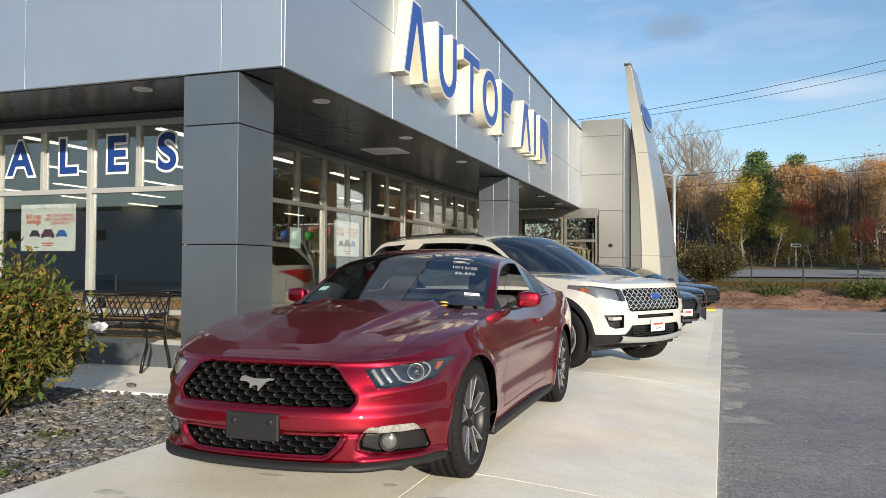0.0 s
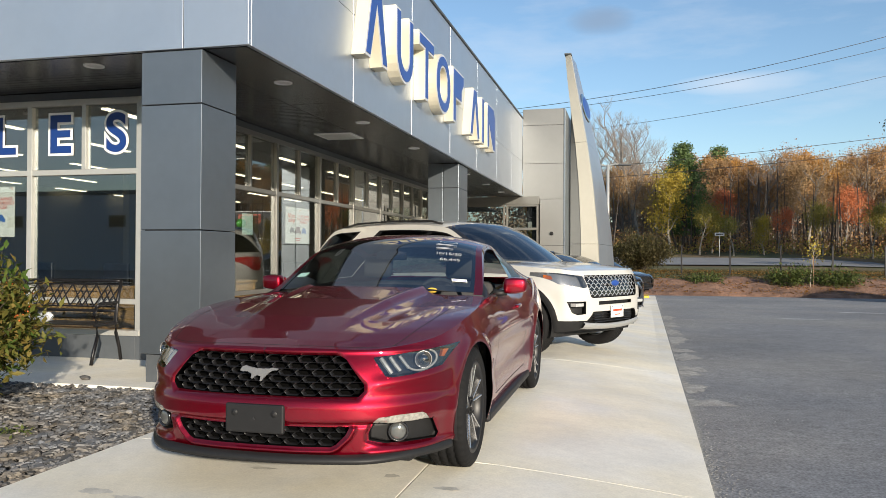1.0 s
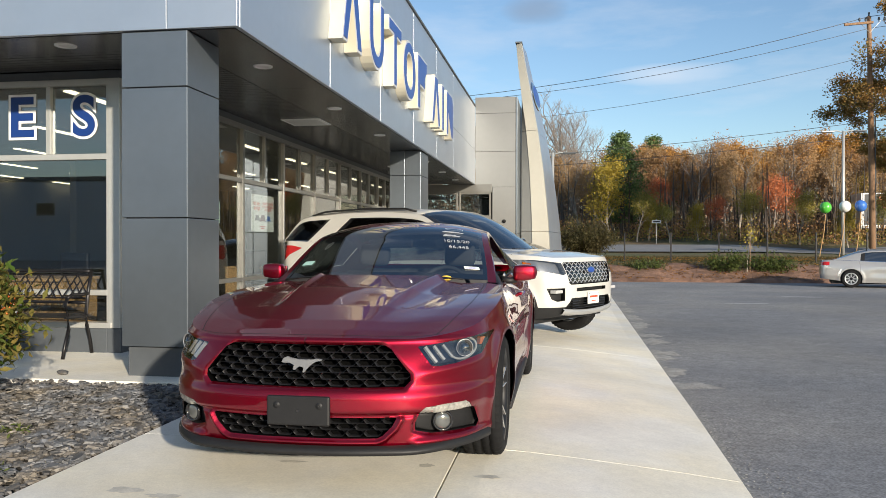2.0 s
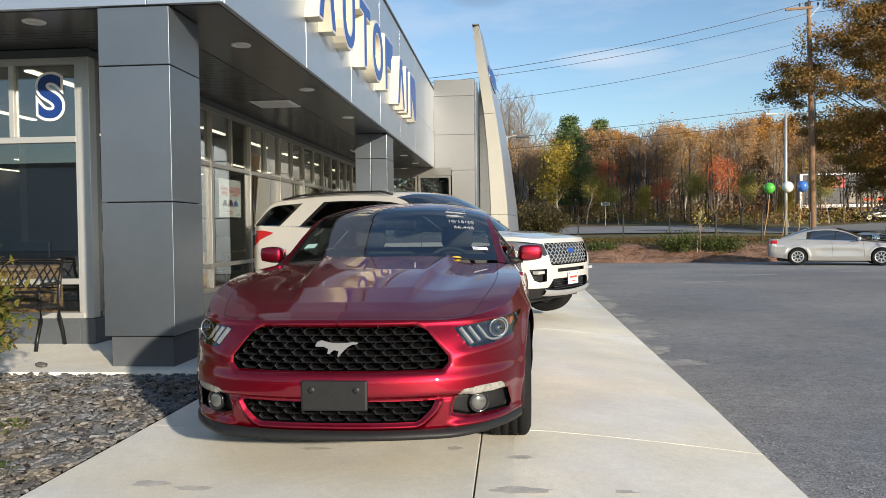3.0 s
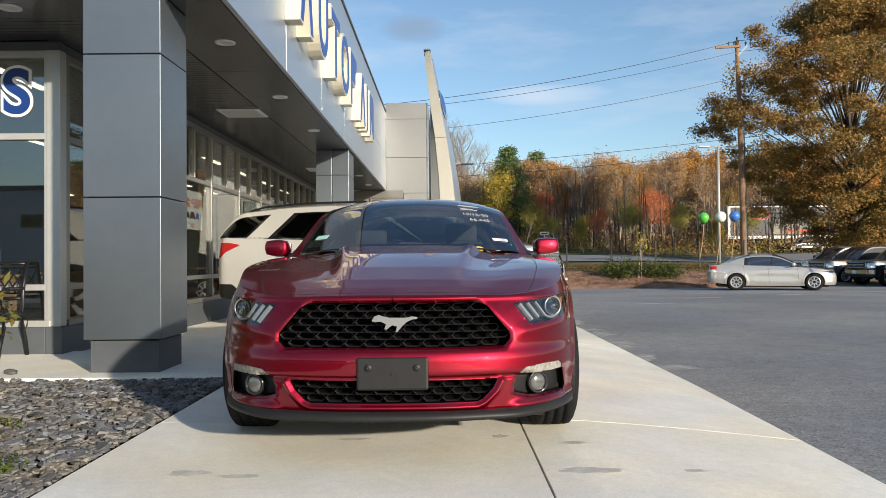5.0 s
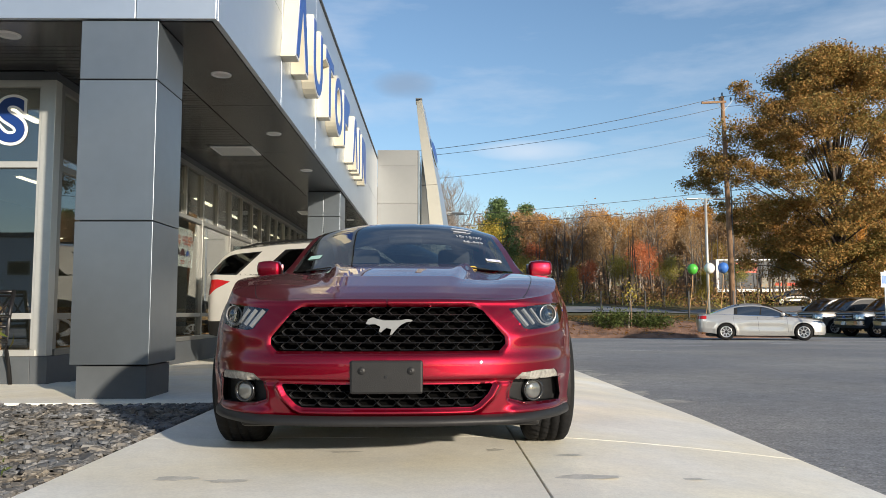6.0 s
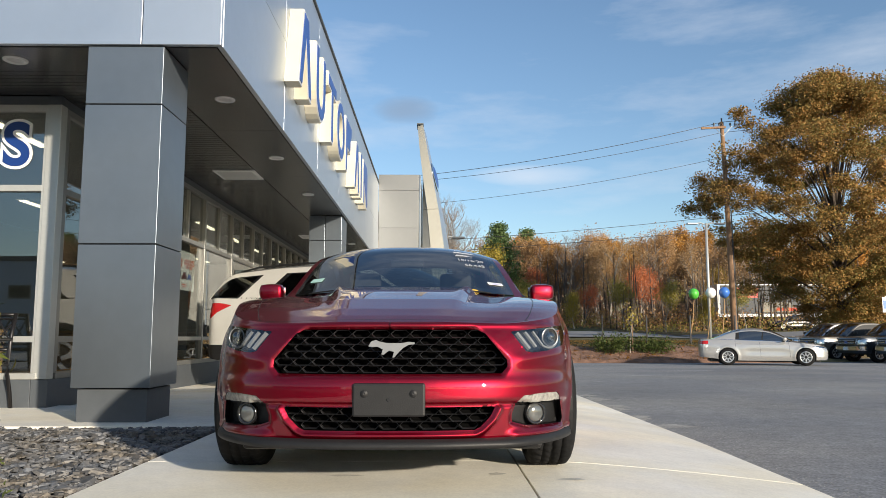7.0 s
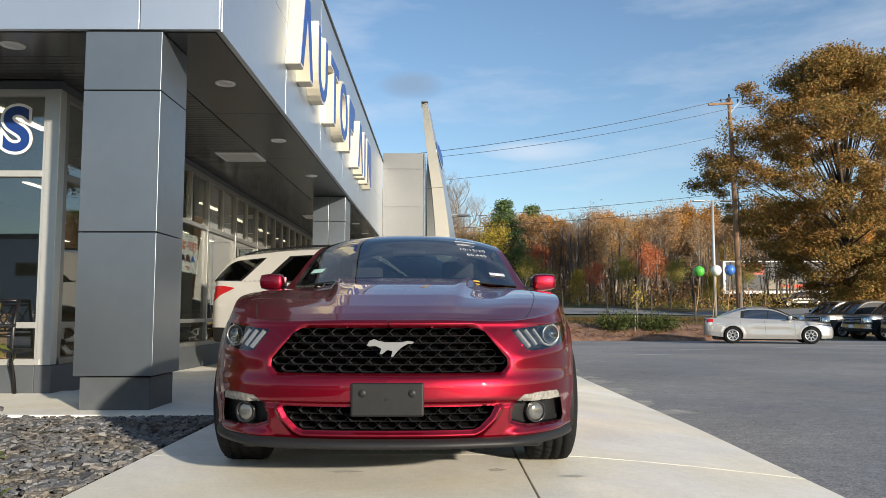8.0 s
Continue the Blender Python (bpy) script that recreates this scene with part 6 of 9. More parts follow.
        for i in range(3):                               # three slanted light bars
            x0 = 0.571 + i * 0.040
            p = [(x0 + 0.058 * t * (1 - 0.10 * i), 0.699 + 0.003 * i - (0.074 - 0.006 * i) * t) for t in np.linspace(0, 1, 7)]
            rb = ribbon(p, 0.020 - 0.003 * i, 0.016, 0.012)
            for v in rb.verts:
                v.co.x *= sd
            bmesh.ops.recalc_face_normals(rb, faces=rb.faces)
            part("light_bar", rb, M_LIGHT_GUIDE, hl, "pale slanted running light bar")
        for v in bm.verts:
            v.co.x *= sd
        bmesh.ops.recalc_face_normals(bm, faces=bm.faces)
        part("halo", bm, M_LIGHT_GUIDE, hl, "pale curved light guide round the projector", True)
        pts = [(0.806 * sd, 0.535, 0.680), (0.816 * sd, 0.565, 0.678), (0.830 * sd, 0.605, 0.714), (0.812 * sd, 0.560, 0.716)]
        bm = bmesh.new()
        vs = [bm.verts.new(q) for q in pts] + [bm.verts.new((q[0] - 0.02 * sd, q[1] + 0.02, q[2])) for q in pts]
        bm.faces.new(vs[:4])
        for a in range(4):
            bm.faces.new((vs[a], vs[(a + 1) % 4], vs[4 + (a + 1) % 4], vs[4 + a]))
        bmesh.ops.recalc_face_normals(bm, faces=bm.faces)
        part("side_marker", bm, M_AMBER, hl, "amber side marker")
        fp = new("fog_lamp")
        fp.parent = car
        part("pocket", sh.bowl(5, 0.055, sd, (-0.15 * sd, 0.95, 0)), M_BLACKPL, fp)
        fx, fy, fz = 0.655 * sd, skin(0.655, 0.338) - 0.012, 0.336
        dn = Vector((0.42 * sd, -1, 0)).normalized()
        V, F = lathe([(0.046, -0.03), (0.053, 0.0), (0.051, 0.010), (0.043, 0.012), (0.040, 0.002)], 32)
        q = Matrix.Translation((fx, fy + 0.035, fz)) @ dn.to_track_quat("X", "Z").to_matrix().to_4x4()
        part("ring", ([q @ Vector(v) for v in V], F), M_GLOSSBLK, fp, smooth=True)
        bm = bmesh.new()
        bmesh.ops.create_uvsphere(bm, u_segments=24, v_segments=12, radius=0.041, matrix=q @ Matrix.Diagonal((0.35, 1, 1, 1)))
        part("glass", bm, M_FOG_GLASS, fp, "round pale fog lamp glass", True)
        part("turn_signal", sh.patch(6, sd, 0.003), M_SIGNAL, fp, "clear ribbed turn signal", True)
    # chin splitter
    SV = []
    for s in np.linspace(-1.10, 1.10, 140):
        x, y = np.interp(abs(s), sh.q, sh.c[:, 0]), np.interp(abs(s), sh.q, sh.c[:, 1])
        sg = 1 if s >= 0 else -1
        tip = 0.012 * math.exp(-((abs(x) - 0.56) / 0.10) ** 2)
        k = 1.0 - 0.62 * smoothstep(0.5, 1.05, np.array(abs(s)))
        for off, z in ((0.0, 0.246), (-0.016, 0.240), (-0.034 - tip, 0.226), (-0.032 - tip, 0.206), (0.03, 0.198), (0.25, 0.20)):
            SV.append((sg * (x - (-off) * -0.35 * (abs(x) / 0.9) ** 2), y + off * k + 0.004, z))
    part("splitter", (SV, grid_faces(140, 6)), M_BLACKPL, car, "matt black chin splitter", True)
    # plate bracket
    br = new("plate_bracket")
    br.parent = car
    part("bracket", boxm(-0.156, 0.156, 0.005, 0.028, 0.342, 0.484, 0.010), M_BLACKPL, br, "black plastic plate bracket with no plate")
    for x in (-0.105, 0.105):
        V, F = lathe([(0.0, 0.0), (0.008, 0.004), (0.010, 0.0), (0.016, 0.002), (0.017, -0.004)], 20)
        part("screw_cup", ([(x + v[1], 0.004 - v[0], 0.440 + v[2]) for v in V], F), M_BLACKPL, br)
    part("clip", cyl(bmesh.new(), (0, 0.006, 0.415), (0, 0.0, 0.415), 0.007, seg=12), M_GLOSSBLK, br)
    # plain chrome badge shape
    bm = slab_profile([(-0.100, 0.012), (-0.088, 0.032), (-0.066, 0.040), (-0.050, 0.030), (-0.02, 0.024), (0.02, 0.026), (0.045, 0.024), (0.075, 0.032), (0.104, 0.028), (0.098, 0.020), (0.074, 0.020), (0.052, 0.008),
                       (0.036, -0.006), (0.014, -0.036), (0.004, -0.036), (0.014, -0.010), (-0.010, -0.004), (-0.034, -0.026), (-0.044, -0.022), (-0.034, 0.000), (-0.058, 0.012), (-0.084, 0.008)], 0.014, 0.002)
    bmesh.ops.transform(bm, matrix=Matrix.Translation((0.008, 0.046, 0.628)) @ Matrix.Rotation(radians(90), 4, "X"), verts=bm.verts)
    part("badge", bm, mat("satin_badge_metal", (0.34, 0.34, 0.345), 0.3, 0.7), car, "plain bright metal badge shape")

    # hood with twin ridges
    def bump(x, y, u, w):
        a = np.abs(x)
        xr = 0.25 + 0.16 * np.clip((y - 0.2) / 1.35, 0, 1)
        on = smoothstep(0.20, 0.95, y)
        ridge = 0.022 * on * (1 - smoothstep(-0.005, 0.06, a - xr)) + 0.019 * smoothstep(0.75, 1.45, y) * np.exp(-((a - xr) / 0.030) ** 2)
        dip = -0.016 * on * np.exp(-((a - xr - 0.16) / 0.11) ** 2)
        return (ridge + dip) * (1 - np.abs(u) ** 6)
    hood, (HV, HF) = coons_hood(sh, 0.46, 1.74, ([0, 0.06, 0.14, 0.3, 0.6, 1.0], [0.750, 0.780, 0.812, 0.860, 0.922, 0.975]), 180, 110, bump, 1.56, 2.6)
    part("hood", (HV, HF), M_RUBY, car, smooth=True)
    for sd in (-1, 1):
        part("hood_gap", strip_on(hood, [(sd * (0.80 + 0.06 * math.sin(k / 40 * 1.5)), 0.02 + 0.97 * k / 40) for k in range(41)], 0.0035, 0.0008), M_JOINT, car)
    part("hood_gap", strip_on(hood, [(-0.82 + 1.64 * k / 60, 0.018) for k in range(61)], 0.003, 0.0008), M_JOINT, car)

    # greenhouse: middle line and rail from cowl to tail
    C = [(0, 1.58, 0.958), (0, 1.85, 1.100), (0, 2.12, 1.232), (0, 2.36, 1.330), (0, 2.70, 1.380), (0, 3.05, 1.372), (0, 3.45, 1.300), (0, 3.95, 1.150), (0, 4.42, 1.010)]
    R = [(0.780, 1.80, 0.940), (0.752, 1.98, 1.035), (0.712, 2.18, 1.145), (0.664, 2.42, 1.252), (0.628, 2.75, 1.302), (0.622, 3.08, 1.290), (0.640, 3.48, 1.208), (0.685, 3.90, 1.095), (0.745, 4.30, 1.000)]
    roof, _ = loft_between(C, R, 3, 3, zpow=2.8)
    WA, WR = 0.305, 0.66
    part("roof", sub_grid(roof, -1, 1, WA, WR, 60, 50), M_RUBY, car, smooth=True)
    ws = part("windshield", sub_grid(roof, -0.935, 0.935, 0.012, WA, 60, 40), M_CARGLASS, car, "clear windshield with faint reflections", True)
    rg = part("rear_window", sub_grid(roof, -0.86, 0.86, WR, 0.97, 40, 30), M_CARGLASS, car, smooth=True)
    for g in (ws, rg):
        g.visible_shadow = False
    for sd in (-1, 1):
        part("a_pillar", sub_grid(roof, sd * 0.935, sd * 1.0, 0.0, WA, 8, 40), M_RUBY, car, smooth=True)
        part("c_pillar", sub_grid(roof, sd * 0.86, sd * 1.0, WR, 1.0, 10, 40), M_RUBY, car, smooth=True)
        part("frit_band", sub_grid(roof, sd * 0.90, sd * 0.935, 0.012, WA, 3, 40, 0.003), M_GLOSSBLK, car, smooth=True)
    part("frit_band", sub_grid(roof, -0.90, 0.90, WA - 0.012, WA, 40, 3, 0.003), M_GLOSSBLK, car, smooth=True)
    part("frit_band", sub_grid(roof, -0.90, 0.90, 0.012, 0.040, 40, 3, 0.003), M_GLOSSBLK, car, smooth=True)

    # flanks between belt and rail
    kk = np.linspace(0, 1, 300)
    _, RS = smooth_rows([(y, z, x) for x, y, z in R], 300)

    def flank(sd):
        def f(v, w):
            v, w = np.asarray(v, float), np.asarray(w, float)
            ry, rz, rx = (np.interp(w, kk, RS[:, i]) for i in (0, 1, 2))
            by = 1.74 + (4.34 - 1.74) * w
            bx, bz = sh.top_edge(by)
            bx = bx - 0.012
            return np.stack([sd * (bx + (rx - bx) * v + 0.02 * v * (1 - v)), by + (ry - by) * v, bz + (rz - bz) * v], -1)
        return f
    for sd in (-1, 1):
        fl = flank(sd)
        g = part("side_window", sub_grid(fl, 0.03, 0.88 if sd < 0 else 0.09, 0.07, 0.50, 12, 40), M_CARGLASS_M, car, "" if sd < 0 else "door glass wound down", True)
        g2 = part("quarter_window", sub_grid(fl, 0.10, 0.86, 0.55, 0.69, 12, 20), M_QUARTER, car, "dark tinted quarter window", True)
        g.visible_shadow = g2.visible_shadow = False
        part("b_pillar", sub_grid(fl, 0.0, 0.89, 0.50, 0.55, 10, 5), M_GLOSSBLK, car, smooth=True)
        part("rear_pillar", sub_grid(fl, 0.0, 1.0, 0.70, 1.0, 12, 20), M_RUBY, car, smooth=True)
        part("roof_rail", sub_grid(fl, 0.895, 1.0, 0.0, 0.70, 4, 50), M_RUBY, car, smooth=True)
        part("window_rail", sub_grid(fl, 0.875, 0.895, 0.0, 0.70, 3, 50), M_BLACKPL, car, smooth=True)
        part("belt_trim", sub_grid(fl, -0.01, 0.03, 0.0, 0.70, 3, 50), M_BLACKPL, car, smooth=True)
        part("sail_trim", sub_grid(fl, 0.03, 0.875, 0.0, 0.07, 8, 6), M_BLACKPL, car, smooth=True)
        part("quarter_trim", sub_grid(fl, 0.03, 0.08, 0.54, 0.70, 3, 10), M_RUBY, car, smooth=True)
        part("quarter_trim", sub_grid(fl, 0.86, 0.895, 0.54, 0.70, 3, 10), M_RUBY, car, smooth=True)
        # shut lines of the door, pull handle, sill
        sf = lambda s, v: sh.at(np.array(float(s)), np.array(float(v)))
        def s_at(y):
            S = np.linspace(0, sh.q[-1], 900)
            return float(np.interp(y, sh.c[:, 1], sh.q))
        for y0, y1 in ((1.66, 1.60), (3.02, 2.96)):
            part("door_gap", strip_on(sf, [(sd * s_at(y0 + (y1 - y0) * k / 24), 0.98 - 0.82 * k / 24) for k in range(25)], 0.005), M_JOINT, car)
        part("door_gap", strip_on(sf, [(sd * s_at(1.60 + 1.36 * k / 30), 0.16) for k in range(31)], 0.005), M_JOINT, car)
        hx = float(sh.at(np.array(s_at(2.78)), np.array(0.80))[0])
        part("door_handle", boxm(sd * hx - 0.012, sd * hx + 0.022, 2.68, 2.88, 0.795, 0.822, 0.010), M_RUBY, car, smooth=True)
        bm = boxm(0.80, 0.928, 1.34, 3.28, 0.165, 0.232, 0.02)
        for v in bm.verts:
            v.co.x *= sd
        bmesh.ops.recalc_face_normals(bm, faces=bm.faces)
        part("side_skirt", bm, M_BLACKPL, car)
        # mirror: shaped cap on a stalk
        mr = new("door_mirror")
        mr.parent = car
        bm = bmesh.new()
        bmesh.ops.create_cube(bm, size=1)
        bmesh.ops.subdivide_edges(bm, edges=bm.edges, cuts=5, use_grid_fill=True)
        for v in bm.verts:
            c = v.co * 2
            e = c.normalized() * max(abs(c.x), abs(c.y), abs(c.z))
            c = c.lerp(e, 0.55)
            t = (c.x + 1) / 2
            v.co = Vector((0.962 + 0.090 * c.x, 2.16 + 0.062 * c.y * (1.0 - 0.1 * t) + 0.02 * t, 0.992 + (0.066 - 0.010 * t) * c.z + 0.008 * t))
            v.co.x *= sd
        bmesh.ops.recalc_face_normals(bm, faces=bm.faces)
        part("cap", bm, M_RUBY, mr, smooth=True)
        part("glass", boxm(min(sd * 0.87, sd * 1.02), max(sd * 0.87, sd * 1.02), 2.214, 2.226, 0.945, 1.035, 0.004), M_CHROME, mr)
        part("stalk", tube([(sd * 0.80, 2.13, 0.945), (sd * 0.85, 2.14, 0.938), (sd * 0.90, 2.15, 0.945)], [0.03, 0.024, 0.022], 10), M_BLACKPL, mr, smooth=True)
    # tail: deck and lamps
    bm = bmesh.new()
    part("decklid", sub_grid(lambda u, w: np.stack([u * (0.76 - 0.06 * w), 4.24 + 0.48 * w - 0.1 * u ** 2 * w, 1.005 - 0.012 * w - 0.01 * u ** 2], -1), -1, 1, 0, 1, 20, 10), M_RUBY, car, smooth=True)
    for sd in (-1, 1):
        for i in range(3):
            part("tail_lamp", boxm(sd * (0.50 + 0.09 * i) - 0.025, sd * (0.50 + 0.09 * i) + 0.025, 4.66 - 0.02 * i, 4.775 - 0.03 * i, 0.78, 0.92, 0.01), M_REDLENS, car)
    # cowl, wipers
    part("cowl", sub_grid(lambda u, w: np.stack([u * 0.78, 1.53 + 0.18 * u ** 2 + 0.10 * w, 0.935 + 0.005 * w - 0.01 * u ** 2], -1), -1, 1, 0, 1, 40, 4), M_BLACKPL, car)
    for x0, x1 in ((-0.62, -0.04), (-0.02, 0.56)):
        pts = [tuple(roof(x / 0.77, 0.006 + 0.012 * math.sin((x - x0) / (x1 - x0) * 3.1)) + np.array((0, -0.006, 0.006))) for x in np.linspace(x0, x1, 9)]
        part("wiper", tube(pts, 0.005, 6), M_BLACKPL, car)
    # cabin
    part("cabin_tub", boxm(-0.78, 0.78, 1.45, 4.2, 0.22, 0.30), M_CABIN, car)
    part("firewall", boxm(-0.80, 0.80, 0.62, 1.5, 0.22, 0.70), M_CABIN, car)
    part("dashboard", box(bmesh.new(), -0.74, 0.74, 1.66, 2.06, 0.62, 0.905, 0.05), M_CABIN, car, smooth=True)
    part("door_card", boxm(-0.83, -0.79, 1.7, 4.2, 0.25, 0.93), M_CABIN, car)
    part("door_card", boxm(0.79, 0.83, 1.7, 4.2, 0.25, 0.93), M_CABIN, car)
    part("rear_shelf", boxm(-0.72, 0.72, 3.5, 4.3, 0.30, 0.93), M_CABIN, car)
    part("headliner", sub_grid(roof, -0.95, 0.95, WA + 0.01, WR - 0.01, 20, 12, 0.02), M_SEAT, car)
    for x in (-0.37, 0.37):
        seat(car, (x, 2.52, 0.36), 0.95)
    part("rear_bench", box(bmesh.new(), -0.60, 0.60, 3.25, 3.50, 0.45, 0.98, 0.06), M_SEAT, car, smooth=True)
    V, F = lathe([(0.185 + 0.016 * math.cos(a), 0.016 * math.sin(a)) for a in np.linspace(0, 2 * math.pi, 9)], 32)
    q = Matrix.Translation((0.37, 2.16, 0.86)) @ Matrix.Rotation(radians(-22), 4, "X") @ Matrix.Rotation(radians(90), 4, "Z")
    part("steering_wheel", ([q @ Vector(v) for v in V], F), M_CABIN, car, smooth=True)
    part("wheel_hub", box(bmesh.new(), -0.02, 0.02, -0.16, 0.16, -0.06, 0.05, 0.015, q), M_CABIN, car)
    part("rear_view_mirror", boxm(-0.12, 0.12, 2.20, 2.225, 1.175, 1.235, 0.010), M_GLOSSBLK, car)
    # wheels and dark liners
    for ya in (Y_FA, Y_RA):
        for sd in (-1, 1):
            wheel(car, (sd * (0.800 if ya < 2 else 0.830), ya, Z_AX), 0.343, 0.235, 0.256, sd, "twin", M_RIM, M_RIM_DARK, 5, M_RIM_DARK)
            arch_liner(car, sd * 0.885, ya, Z_AX, 0.377, 0.30 * sd)
    part("underbody", boxm(-0.70, 0.70, 0.35, 4.6, 0.16, 0.24, 0.02), M_BLACKPL, car)
    part("undertray", boxm(-0.50, 0.50, 0.20, 0.6, 0.20, 0.23, 0.01), M_BLACKPL, car)
    # papers and marks on the windshield
    def on_glass(u, w, lift=0.004):
        a, b, c = roof(u, w), roof(u + 0.02, w), roof(u, w + 0.02)
        ex = Vector(b - a).normalized()
        n = ex.cross(Vector(c - a)).normalized()
        ey = n.cross(ex)
        o = Vector(a) + n * lift
        return Matrix(((ex.x, ey.x, n.x, o.x), (ex.y, ey.y, n.y, o.y), (ex.z, ey.z, n.z, o.z), (0, 0, 0, 1)))
    mk = mat("white_paint_marker", (0.52, 0.53, 0.54), 0.6)
    text_part("marker_writing", "10/15/20", 0.056, on_glass(0.655, 0.205), mk, car, 0.0004, -0.0006)
    text_part("marker_writing", "66,445", 0.056, on_glass(0.68, 0.172), mk, car, 0.0004, -0.0006)
    for i, (u, w, wd) in enumerate(((0.61, 0.262, 0.16), (0.60, 0.238, 0.13))):
        bm = bmesh.new()
        box(bm, -wd / 2, wd / 2, -0.011, -0.004, 0, 0.001, m=on_glass(u, w))
        box(bm, -wd / 2 + 0.01, wd / 2 - 0.03, 0.006, 0.012, 0, 0.001, m=on_glass(u, w))
        part("marker_writing", bm, mk, car)
    V, F = lathe([(0.0, 0)] * 0 + [(1.0, 0), (0.90, 0)], 36)
    q = on_glass(0.62, 0.288)
    part("marker_ring", ([q @ Vector((v[1] * 0.070, v[2] * 0.032, 0)) for v in V], F), mk, car)
    part("paper_label", box(bmesh.new(), -0.055, 0.055, -0.018, 0.018, 0, 0.001, m=on_glass(0.80, 0.065)), M_PAPER, car, "white printed paper label")
    for k in range(2):
        part("label_print", box(bmesh.new(), -0.048, 0.048, -0.010 + 0.014 * k, -0.006 + 0.014 * k, 0.001, 0.0018, m=on_glass(0.80, 0.065)), mat("blue_print", (0.1, 0.12, 0.4), 0.6), car)
    part("inspection_sticker", box(bmesh.new(), -0.045, 0.045, -0.028, 0.028, 0, 0.001, m=on_glass(-0.80, 0.085)), mat("green_sticker", (0.35, 0.55, 0.48), 0.5), car, "pale green sticker")
    bm = bmesh.new()
    bmesh.ops.create_uvsphere(bm, u_segments=20, v_segments=10, radius=1, matrix=Matrix.Translation((0.45, 1.71, 0.972)) @ Matrix.Diagonal((0.040, 0.02, 0.019, 1)))
    part("yellow_tag", bm, M_YELLOW, car, "round yellow tag at the foot of the windshield", True)
    # antenna puck
    return car


def ribs(car, sh, outline, thick, depth, name):
    """Honeycomb bars across an opening: stretched hexagonal cells in staggered rows, clipped to the outline."""
    g = new(name)
    g.parent = car
    pw, ph, t = 0.086, 0.0305, thick
    V, F = [], []
    zs = [p[1] for p in outline]
    rows = int((max(zs) - min(zs)) / ph) + 3

    def face_y(x, z):
        return float(np.interp(abs(x), sh.c[:140, 0], sh.c[:140, 1])) + 0.105 * max(0.0, (z - 0.487) / 0.26) ** 2.2
    for j in range(-1, rows):
        z = min(zs) + ph * (j + 0.5)
        for i in range(-11, 12):
            x = (i + 0.5 * (j % 2)) * pw
            hexa = [(x - pw * 0.50, z), (x - pw * 0.32, z + ph * 0.5 * 1.12), (x + pw * 0.32, z + ph * 0.5 * 1.12), (x + pw * 0.50, z), (x + pw * 0.32, z - ph * 0.5 * 1.12), (x - pw * 0.32, z - ph * 0.5 * 1.12)]
            o = len(V)
            ok = True
            inn, out = [], []
            sd = poly_sdf(np.array([p[0] for p in hexa] + [x]), np.array([p[1] for p in hexa] + [z]), outline, 0.012)
            if sd[-1] > 0.004 or (sd[:-1] > 0.02).any():
                continue
            for hx, hz in hexa:
                kx, kz = x + (hx - x) * 0.94, z + (hz - z) * 0.78
                y = face_y(hx, hz) + 0.030
                out.append((hx, y, hz))
                inn.append((kx, y + 0.003, kz))
            V += out + inn + [(a, b + depth * 0.5, c) for a, b, c in inn]
            for k in range(6):
                n = (k + 1) % 6
                F += [(o + k, o + n, o + 6 + n, o + 6 + k), (o + 6 + k, o + 6 + n, o + 12 + n, o + 12 + k)]
    part("honeycomb", (V, F), M_GRILLE, g, "black honeycomb bars")
    return g


coupe()


